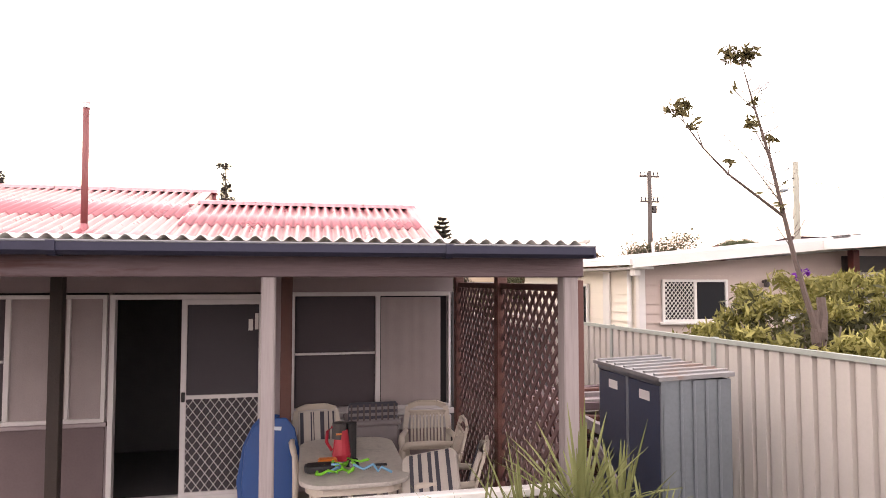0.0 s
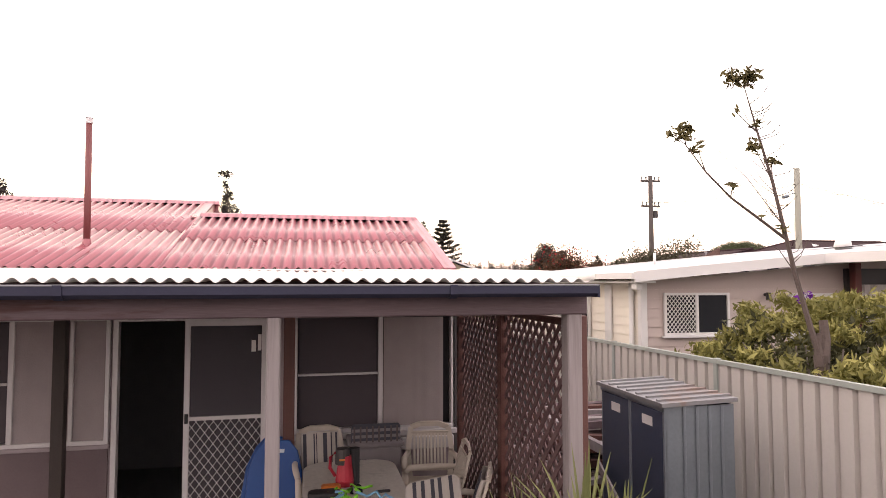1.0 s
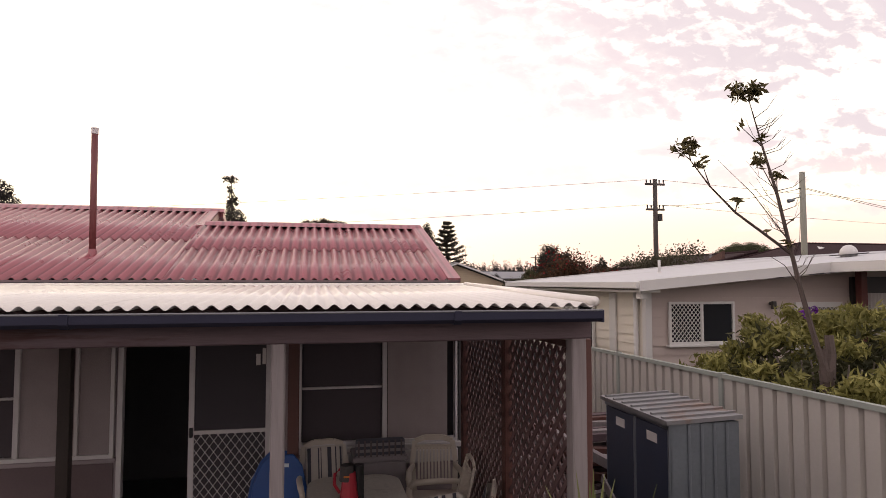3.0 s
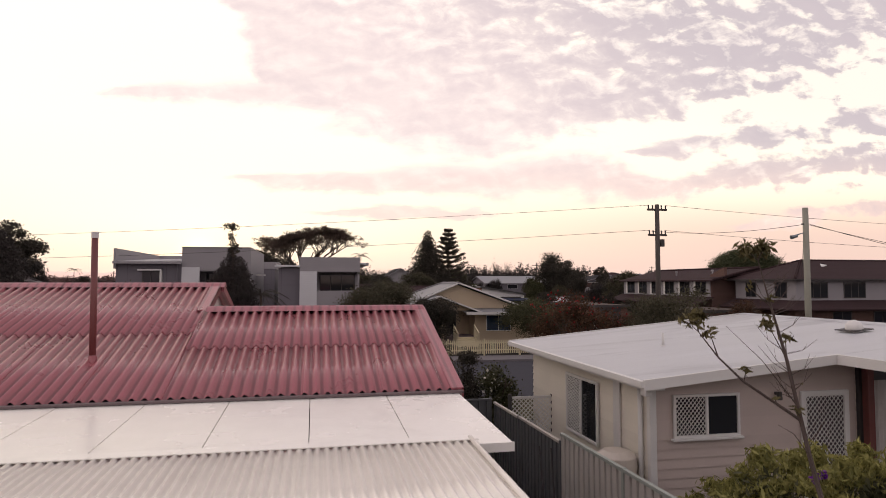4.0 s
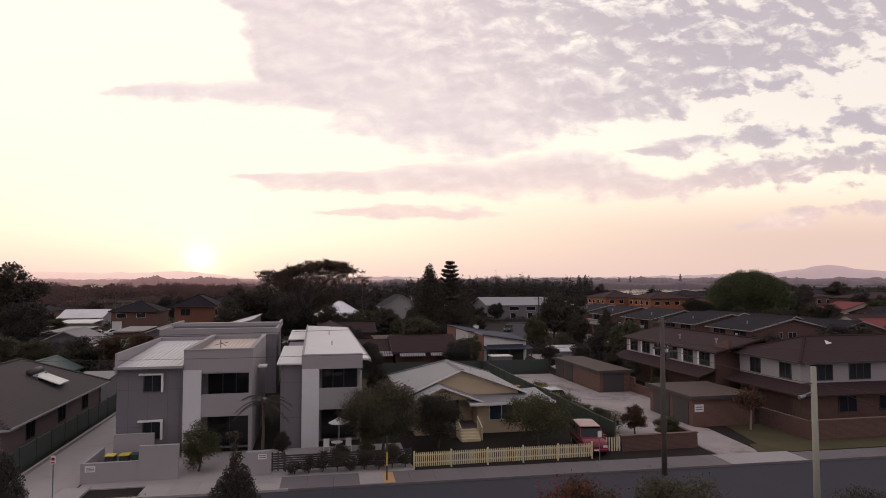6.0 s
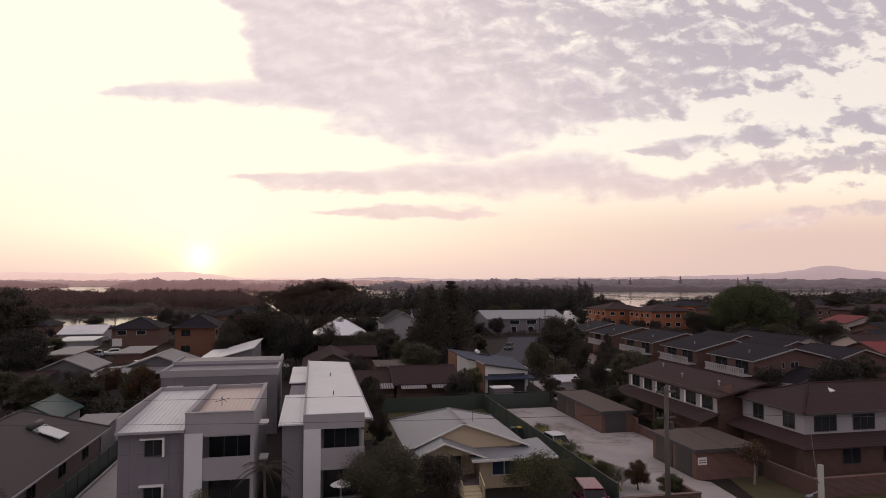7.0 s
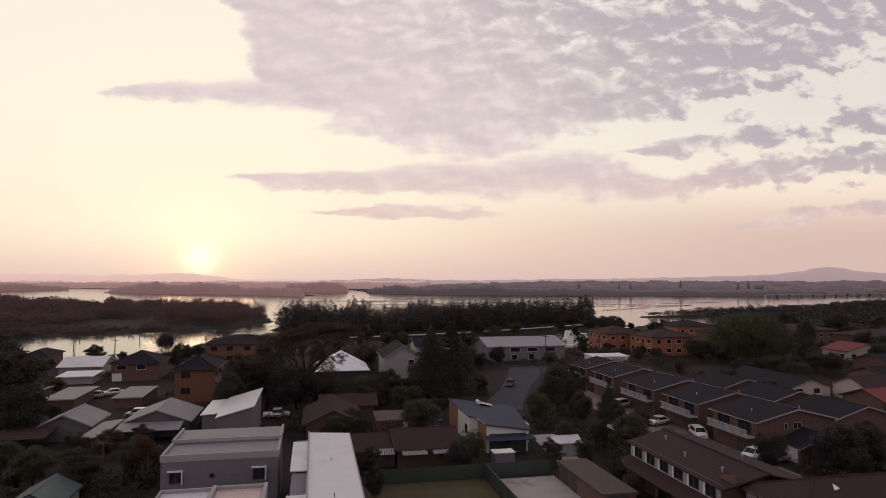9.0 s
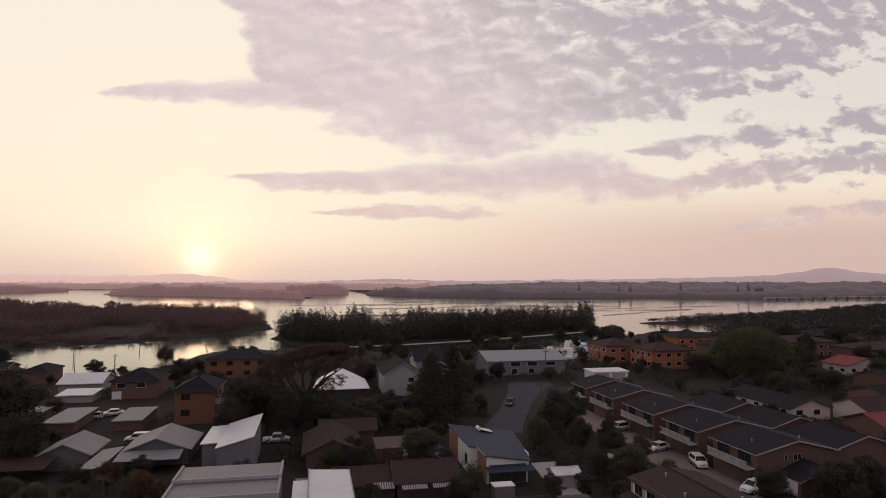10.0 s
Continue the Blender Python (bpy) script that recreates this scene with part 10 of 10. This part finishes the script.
# common trees: five kinds, copied with their own size and turn
kinds = []
for i, (mat_, lab, zsq, fork, blob, lumps) in enumerate((
        (LEAF_DARK, "dark green leafy suburban tree", 0.8, 0.25, 0.30, 30), (LEAF_MID, "mid green leafy suburban tree", 0.75, 0.22, 0.28, 32), (LEAF_GREY, "grey-green leafy garden tree", 0.8, 0.3, 0.26, 30),
        (LEAF_RUST, "rust-tinted leafy garden tree", 0.75, 0.25, 0.28, 28), (CASUARINA, "dark dense lakeside tree", 0.9, 0.2, 0.30, 32), (LEAF_DARK, "dark spreading suburban tree with uneven crown", 0.6, 0.3, 0.24, 34),
        (CASUARINA, "tall dark tree with a ragged crown", 1.0, 0.2, 0.24, 36), (LEAF_MID, "green garden tree with a loose crown", 0.7, 0.28, 0.22, 34))):
    kinds.append(make_tree("suburban_tree", lab, (0, 0, 0), 10.0, 4.6, 90 + i, mat_, 17000, 0.30, fork, 0.24, blob, group="suburban trees", zsq=zsq, lumps=lumps, clumps=7, low=1.0))
VARIANTS = {0: (0, 5, 6), 1: (1, 7), 2: (2,), 3: (3,), 4: (4, 6)}
TREES = [(1, 2.5, 98.2, 4.5, 4.5), (0, 6.3, 78.3, 4.5, 4.0), (0, 5.7, 101.1, 5, 4.5), (0, 9.7, 117.5, 5, 6), (2, 35.1, 86.8, 4.5, 3.5), (0, 40.2, 85.7, 5, 3.5), (3, -28.1, 95.2, 4.5, 5), (0, -24.8, 98.9, 4, 4), (0, -32.7, 96.1, 4, 5), (0, 67.3, 100.9, 4, 3.5), (1, -20.8, 88.5, 3.5, 4),
         (0, -3.0, 126.0, 8.5, 7.0), (0, 2.5, 123.0, 7.0, 6.5), (0, -14.0, 125.0, 11.0, 8.5), (0, -6.0, 121.0, 10.0, 7.5), (0, -15.0, 116.5, 9.0, 6.5), (1, -22.0, 86.0, 5.5, 5.0), (3, -20.8, 84.0, 6.0, 5.0), (2, -33.0, 84.0, 5.0, 6.0), (0, -14.0, 88.0, 4.0, 4.5), (0, -10.0, 92.0, 4.5, 4.5), (2, -38.0, 88.0, 5.0, 6.0),
         (0, -48.5, 114.0, 15.0, 13.5), (0, -44.0, 108.0, 9.0, 8.0), (0, 41.5, 106.0, 10.0, 8.5), (0, 46.5, 112.0, 9.0, 8.0), (1, 37.5, 104.0, 6.0, 5.0), (0, 43.0, 99.0, 6.5, 5.0), (0, 47.5, 98.0, 7.5, 3.0),
         (2, 50.0, 92.0, 5.0, 4.0), (1, 49.0, 82.0, 4.0, 4.0), (0, 35.0, 80.0, 3.5, 4.0), (0, 57.0, 72.0, 5.5, 5.0), (2, 70.0, 70.0, 4.0, 4.5), (0, 5.0, 120.0, 6.0, 6.5), (0, 11.5, 125.0, 6.0, 6.0),
         (1, 16.5, 121.0, 5.0, 6.0), (0, 20.0, 134.0, 5.0, 5.0), (0, 30.0, 136.0, 5.0, 6.0), (0, 15.5, 135.0, 6.0, 6.0), (0, 13.0, 128.0, 6.5, 8.0), (0, 21.0, 112.0, 4.0, 5.0), (0, -10.5, 137.0, 11.5, 10.0), (4, -9.0, 130.0, 10.0, 9.0), (0, -16.0, 112.0, 3.0, 4.0), (1, 23.5, 150.0, 6.0, 6.0),
         (0, 39.0, 165.0, 6.0, 6.0), (0, 45.0, 172.0, 5.0, 6.0), (0, 60.0, 140.0, 4.0, 4.0), (0, 112.0, 235.0, 11.0, 9.0), (0, 128.0, 222.0, 10.0, 9.0), (1, 122.0, 206.0, 9.0, 8.0), (4, 134.0, 232.0, 9.0, 9.0),
         (0, 150.0, 172.0, 8.0, 9.0), (0, 158.0, 182.0, 9.0, 9.0), (1, 166.0, 158.0, 7.0, 9.0), (0, 176.0, 176.0, 9.0, 8.0), (0, 172.0, 196.0, 11.0, 9.0), (0, 182.0, 160.0, 10.0, 5.0), (2, 140.0, 158.0, 6.0, 7.0),
         (0, 192.0, 230.0, 12.0, 14.0), (0, 210.0, 222.0, 12.0, 14.0), (1, 122.0, 150.0, 5.0, 7.0), (0, 132.0, 142.0, 6.0, 8.0), (0, 112.0, 136.0, 4.0, 4.0), (0, 96.0, 134.0, 4.0, 4.5), (2, 70.0, 152.0, 5.0, 6.0),
         (0, 104.0, 118.6, 3.0, 3.0), (0, 95.0, 118.8, 2.8, 2.8), (0, 86.0, 119.0, 2.8, 2.8), (0, 93.5, 108.0, 3.0, 3.0), (0, 94.0, 98.0, 3.0, 3.0), (0, 94.0, 90.0, 3.0, 3.0), (1, 78.0, 150.0, 5.0, 5.0),
         (0, -37.0, 190.0, 8.0, 7.0), (0, -38.0, 186.0, 6.0, 5.0), (0, -26.0, 178.0, 5.0, 7.0), (0, -14.0, 176.0, 5.5, 8.0), (0, -66.0, 160.0, 7.0, 7.0), (0, -64.0, 205.0, 6.0, 7.0),
         (1, -56.0, 152.0, 4.0, 6.0), (0, -70.0, 150.0, 8.0, 9.0), (0, -78.0, 140.0, 10.0, 10.0), (0, -60.0, 120.0, 6.0, 8.0), (2, -46.0, 92.0, 5.0, 6.0), (0, -36.0, 76.0, 5.0, 6.0), (0, -40.0, 64.0, 8.0, 7.0),
         (1, -31.0, 90.0, 3.5, 4.0), (0, -46.0, 124.0, 3.0, 5.0), (0, -30.0, 116.0, 2.6, 5.0), (0, -38.0, 117.0, 2.6, 5.0), (3, 24.0, 45.0, 2.4, 2.4), (1, 22.5, 47.5, 1.8, 2.0), (1, 22.0, 50.5, 1.7, 2.0), (1, 25.4, 43.0, 1.9, 2.4),
         (2, 21.6, 53.5, 1.6, 1.8), (1, 35.0, 60.0, 2.0, 2.6), (0, 34.6, 57.0, 1.7, 2.4), (1, 36.2, 55.0, 1.6, 2.2), (0, 35.2, 66.5, 2.9, 2.8), (0, 34.9, 70.5, 3.6, 3.0), (1, 37.2, 64.0, 2.2, 2.8), (0, 6.2, 70.0, 4.5, 3.0), (0, 5.8, 60.0, 4.0, 3.0), (0, 18.0, 79.5, 4.5, 4.5), (1, 20.0, 82.0, 5.0, 4.0), (0, 30.5, 80.0, 3.6, 4.0), (0, 6.0, 97.0, 4.5, 4.0),
         (0, 1.5, 41.6, 1.3, 1.4), (1, 3.2, 41.8, 1.5, 1.6), (1, 5.0, 41.6, 1.2, 1.4), (0, -2.2, 43.6, 1.8, 1.5), (0, 36.5, 152.0, 5.0, 5.0), (0, 52.0, 178.0, 6.0, 6.0), (0, 48.0, 205.0, 8.0, 8.0), (0, 88.0, 200.0, 7.0, 6.0)]
FOOT += [(-31, -18, 124, 140), (5, 19, 46, 62), (-52, -32, 118, 152), (-62, -36, 156, 172), (2, 19, 78, 84), (31, 38, 78, 98), (-18, -12, 120, 160), (-3, 16, 148, 158),
         (-17.5, 6, 37, 58), (-17, -3.5, 58, 82), (-3, 4.5, 58, 80), (6, 20, 36, 49), (20.6, 37, 36, 76), (37, 60, 42, 73), (-34, -17, 43, 71), (52, 60, 70, 140), (58, 74, 74, 134),
         (30, 40, 108, 130), (38, 60, 125, 160), (46, 68, 145, 172), (-15, -8, 95, 115), (-45, -19, 88, 112), (4.2, 20.4, 64.5, 77), (76, 92, 120, 172)]
rng = random.Random(77)
shore_x, shore_y = [-115, -79, -61, -52, -42, -9, 17, 54, 74, 138, 200, 229, 300], [263, 218, 217, 240, 279, 288, 276, 267, 279, 303, 344, 333, 380]
tries = 0
while len(TREES) < 300 and tries < 6000:
    tries += 1
    y = rng.uniform(58, 300) if rng.random() < 0.75 else rng.uniform(58, 130)
    x = rng.uniform(-0.55, 1.0) * (y + 20)
    if y > np.interp(x, shore_x, shore_y) - 6 or 85 < x < 112 and 215 < y < 262:
        continue
    h = rng.choice((2.6, 3.4, 4.5, 5.5, 6.5)) * (1.0 if y < 140 else 1.25)
    w = h * rng.uniform(0.85, 1.4)
    if any(a - w * 0.5 < x < b + w * 0.5 and c - w * 0.5 < y < d + w * 0.5 for a, b, c, d in FOOT):
        continue
    TREES.append((rng.choice((0, 0, 0, 1, 2, 4, 4)), x, y, h, w))
for i, (k, x, y, h, w) in enumerate(TREES):
    if -50 < x < 14 and 214 < y < 300:
        h, w = h * 0.4, w * 0.6
    m = pose(x, y, -0.06, 0, 0, (i * 77) % 360) @ Matrix.Diagonal((w / 9.2, w / 9.2, h / 10.0, 1))
    copy_thing(kinds[VARIANTS[k][i % len(VARIANTS[k])]], m)
for k in kinds:
    for o in (*k.children_recursive, k):
        bpy.data.objects.remove(o)

# low garden growth over the free ground between the houses
def garden_growth():
    r = np.random.default_rng(57)
    k = 11000
    y = 56 + (r.random(k) ** 1.25) * 215
    x = (r.random(k) * 1.65 - 0.65) * (y + 20)
    ok = y < np.interp(x, shore_x, shore_y) - 7
    w = r.uniform(0.5, 1.6, k)
    for a, b, c, d in FOOT:
        ok &= ~((x > a - w) & (x < b + w) & (y > c - w) & (y < d + w))
    ok &= ~((x > 85) & (x < 112) & (y > 215) & (y < 262))
    clump = np.sin(x * 0.21 + 1.1 * np.sin(y * 0.13)) + np.sin(y * 0.19 + 1.3 * np.sin(x * 0.09))
    ok &= clump > -0.5
    blobs = []
    for px_, py_, q, c in zip(x[ok], y[ok], w[ok], clump[ok]):
        h = float(r.uniform(0.5, 1.6) + max(0.0, c) * r.uniform(0.0, 1.2))
        blobs.append((px_, py_, h * 0.45, q, q, h * 0.55))
        blobs.append((px_ + r.uniform(-0.5, 0.5) * q, py_ + r.uniform(-0.5, 0.5) * q, h * 0.8, q * 0.5, q * 0.5, h * 0.3))
    me = leaf_mesh("garden_growth", blobs, len(blobs) * 32, 0.34, 58, LEAF_DARK, 0.2, 0.0, 1.7, 0.35, 0.2)
    tagged(part("garden_growth", me, None), "low dark hedges and garden shrubs between the houses", "shrubs", kind="stuff")


garden_growth()

# woods on the islands and spits: uncountable
rng = np.random.default_rng(17)


def wood(name, label, poly, spacing, hmin, hmax, leaf, per, seed, inset=2.0, keep=1.0, region=None, spires=False, material=None):
    """A canopy of many crowns over a stretch of land, in one mesh; spires: narrow she-oaks, otherwise rounded crowns of several lumps."""
    r = np.random.default_rng(seed)
    xs, ys = [p[0] for p in poly], [p[1] for p in poly]
    x0, x1, y0, y1 = region or (min(xs), max(xs), min(ys), max(ys))
    k = int((x1 - x0) * (y1 - y0) / spacing ** 2)
    px_, py_ = r.uniform(x0, x1, k), r.uniform(y0, y1, k)
    ok = (poly_distance(px_, py_, poly) > inset) & (r.random(k) < keep)
    px_, py_ = px_[ok], py_[ok]
    h = r.uniform(hmin, hmax, len(px_)) * (0.82 + 0.18 * np.sin(px_ * 0.045) * np.cos(py_ * 0.03))
    blobs = []
    for x, y, z in zip(px_, py_, h):
        w = spacing * 0.5 + z * 0.09
        if spires:
            lean = r.uniform(-0.6, 0.6, 2)
            for t, q in ((0.12, 0.85), (0.34, 1.0), (0.58, 0.78), (0.78, 0.5), (0.93, 0.26)):
                blobs.append((x + lean[0] * t, y + lean[1] * t, z * t, w * q, w * q, z * 0.15))
        else:
            for j in range(4):
                a, q = r.uniform(0, 6.283), r.uniform(0.2, 0.75)
                b = w * r.uniform(0.45, 0.75)
                blobs.append((x + math.cos(a) * w * q, y + math.sin(a) * w * q, z * r.uniform(0.35, 0.82), b, b, z * 0.2))
            blobs.append((x, y, z * 0.3, w, w, z * 0.3))
    me = leaf_mesh(name, blobs, len(px_) * per, leaf, seed, material or MANGROVE, 0.2, 0.0, 1.7, 0.4, 0.2)
    return tagged(part(name, me, None), label, "woodland", kind="stuff")


near_side = [(-21, 335), (-10, 305), (17, 293), (83, 316), (165, 361), (190, 400), (160, 392), (80, 350), (17, 326), (-8, 345)]
wood("island_wood", "dense dark she-oaks along the near side of the middle island", near_side, 4.6, 10.0, 16.5, 0.62, 340, 101, 2.0, 1.0, None, True, CASUARINA)
wood("island_wood_behind", "dark she-oaks filling the middle island", ISLAND_MID, 7.5, 11.0, 17.0, 0.9, 240, 111, 3.0, 1.0, None, True, CASUARINA)
wood("mangrove_wood", "dark mangroves on the tip of the left island", ISLAND_LEFT, 7.5, 8.0, 14.0, 0.7, 420, 102, 4.0, 0.85, (-92, -25, 365, 520))
wood("mangrove_clump", "clumps of dark mangroves behind the marsh", ISLAND_LEFT, 10.0, 6.0, 13.0, 1.0, 240, 109, 4.0, 0.6, (-330, -80, 440, 640))
wood("mangrove_grove", "dark mangroves at the near end of the marsh", ISLAND_LEFT, 8.0, 6.0, 12.0, 0.8, 300, 110, 4.0, 0.8, (-330, -135, 345, 440))
wood("mangrove_edge", "low dark mangrove edge along the left island", ISLAND_LEFT, 4.5, 2.0, 4.5, 0.7, 110, 103, 1.0, 0.95, (-330, -60, 312, 356))
wood("far_mangroves", "distant woods on the left island", ISLAND_LEFT, 16.0, 8.0, 14.0, 1.9, 110, 104, 8.0, 0.8, (-900, -60, 560, 900))
wood("spit_wood", "dark trees on the right spit", SPIT_RIGHT, 7.0, 3.5, 6.5, 0.8, 150, 105, 3.0, 0.9, (230, 800, 400, 640), False, CASUARINA)
shore_belt = [(170, 250), (300, 280), (520, 400), (760, 560), (760, 590), (500, 470), (320, 400), (230, 330)]
wood("shore_wood", "dark trees and gardens along the right shore", shore_belt, 9.0, 5.0, 12.0, 1.0, 150, 106, 1.0, 0.85, None, False, CASUARINA)
left_shore = [(-300, 200), (-120, 180), (-85, 150), (-60, 60), (-120, 40), (-300, 60)]
wood("left_gardens", "dark gardens and trees to the left of the roofs", left_shore, 9.5, 5.0, 11.0, 0.8, 190, 107, 1.0, 0.7, None, False, CASUARINA)
right_gardens = [(150, 60), (300, 120), (340, 300), (240, 260), (140, 120)]
wood("right_gardens", "dark gardens and trees among the right-hand roofs", right_gardens, 11.0, 4.0, 10.0, 0.8, 190, 108, 1.0, 0.6, None, False, CASUARINA)

# ---- lake details ----
for x0, y0, n, dx, dy, lab in ((60, 560, 30, 7.0, 2.5, "near"), (40, 700, 34, 9.0, 1.0, "mid"), (250, 520, 26, 6.0, 4.0, "right"), (-30, 820, 30, 10.0, 1.0, "far"), (280, 640, 26, 8.0, 2.0, "bar")):
    rk = thing("oyster_rack", "line of low dark oyster racks in the shallow lake", "oyster rack", (x0, y0, -1.0), "oyster racks")
    for i in range(n):
        part("stake", Shape().box(i * dx, i * dx + 0.5, i * dy, i * dy + 0.5, -0.6, 0.55), DARK_TRIM, rk)
    part("rail", Shape().beam((0, 0.2, 0.3), (n * dx * 0.45, n * dy * 0.45 + 0.2, 0.3), 0.5, 0.25), DARK_TRIM, rk)
    part("rail", Shape().beam((n * dx * 0.55, n * dy * 0.55 + 0.2, 0.3), (n * dx, n * dy + 0.2, 0.3), 0.5, 0.25), DARK_TRIM, rk)
rng = random.Random(303)
for i in range(12):
    y0 = 560 + i * 48
    x0 = y0 * math.tan(radians(rng.uniform(1.0, 22.0)))
    L = rng.uniform(60, 150)
    rk = thing("oyster_rack", "line of low dark oyster racks in the shallow lake", "oyster rack", (x0, y0, -1.0), "oyster racks", turn=rng.uniform(-4, 8))
    part("rail", Shape().beam((0, 0.2, 0.35), (L * 0.42, 0.2, 0.35), 0.6, 0.3), DARK_TRIM, rk)
    part("rail", Shape().beam((L * 0.5, 1.2, 0.35), (L, 1.2, 0.35), 0.6, 0.3), DARK_TRIM, rk)
    for j in range(10):
        part("stake", Shape().box(L * j / 9, L * j / 9 + 0.5, 0.3, 0.8, -0.8, 0.7), DARK_TRIM, rk)
for x, y, h in ((-88, 258, 3.0), (-72, 285, 2.2), (-62, 290, 4.0), (-100, 300, 1.8), (-118, 306, 2.2), (-85, 318, 1.6), (-35, 318, 4.5)):
    solid("mooring_pile", Shape().rod((x, y, -2.5), (x, y, -1.0 + h), 0.16, 0.12, 8), POLE, "timber mooring pile in the channel", "pile", "mooring piles")
for i, (x, y, L, turn) in enumerate(((92, 240, 11, 70), (109, 262, 16, 60), (109, 246, 12, 75), (98, 232, 9, 50), (116, 270, 13, 30))):
    bt = thing("motor_boat", "white motor cruiser moored in the marina", "boat", (x, y, -0.9), "marina boats", turn=turn)
    hull = [(-L / 2, 0), (-L / 2, 1.2), (L * 0.38, 1.6), (L / 2, 1.8), (L * 0.36, 0)]
    part("hull", Shape().prism(hull, -1.6, 1.6, "y"), WHITE, bt, bevel=0.3)
    part("cabin", Shape().prism([(-L * 0.3, 1.3), (-L * 0.28, 3.2), (L * 0.08, 3.2), (L * 0.2, 1.5)], -1.3, 1.3, "y"), WHITE, bt, bevel=0.1)
    part("cabin_window", Shape().box(-L * 0.26, L * 0.06, -1.32, -1.301, 2.2, 2.8), CAR_GLASS, bt)
    part("fly_bridge", Shape().box(-L * 0.22, 0, -1.1, 1.1, 3.2, 3.9), SKY_BLUE if i == 2 else WHITE, bt)
bridge = thing("lake_bridge", "long low concrete bridge across the lake", "bridge", (0, 0, 0))
deck = Shape()
a, b = Vector((700, 880, 3.6)), Vector((1500, 960, 4.6))
deck.beam(a, b, 8.0, 0.7)
part("deck", deck, CONCRETE, bridge)
for i in range(34):
    p = a.lerp(b, i / 33)
    part("pier", Shape().box(p.x - 0.4, p.x + 0.4, p.y - 3, p.y + 3, -3, p.z - 0.5), CONCRETE, bridge)
town = [(799, 1026, 18, 12, 17), (940, 1150, 30, 14, 8), (560, 1080, 20, 10, 5), (480, 1130, 30, 10, 4), (620, 1075, 16, 10, 5)]
for i, (x, y, w, d, h) in enumerate(town):
    tw = thing("shore_building", "pale distant building on the far shore", "building", (x, y, -0.5), "far shore buildings")
    part("wall", Shape().box(-w / 2, w / 2, -d / 2, d / 2, 0, h), RENDER_LIGHT if i < 2 else WHITE, tw)
    part("roof", Shape().box(-w / 2 - 0.5, w / 2 + 0.5, -d / 2 - 0.5, d / 2 + 0.5, h, h + 0.6), ROOF_LIGHT, tw)
    for z in np.arange(2.0, h - 2, 3.2):
        part("window_band", Shape().box(-w / 2 + 1, w / 2 - 1, -d / 2 - 0.12, -d / 2 - 0.02, float(z), float(z) + 1.3), DARK_TRIM, tw)
for i, (x, y, h) in enumerate(((495, 1130, 26), (560, 1095, 22), (580, 1090, 24), (665, 1060, 28), (800, 1080, 24), (830, 1090, 28), (160, 1490, 18))):
    t = thing("far_pine", "distant tall pine on the far shore", "tree", (x, y, -0.5), "far pines")
    # trunk and crown share the far shore's painted haze glow
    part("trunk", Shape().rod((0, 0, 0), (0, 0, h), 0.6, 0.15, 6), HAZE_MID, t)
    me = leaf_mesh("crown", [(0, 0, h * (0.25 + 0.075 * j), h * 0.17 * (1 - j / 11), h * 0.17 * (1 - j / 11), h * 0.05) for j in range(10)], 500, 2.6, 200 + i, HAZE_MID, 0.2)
    part("crown", me, None, t)
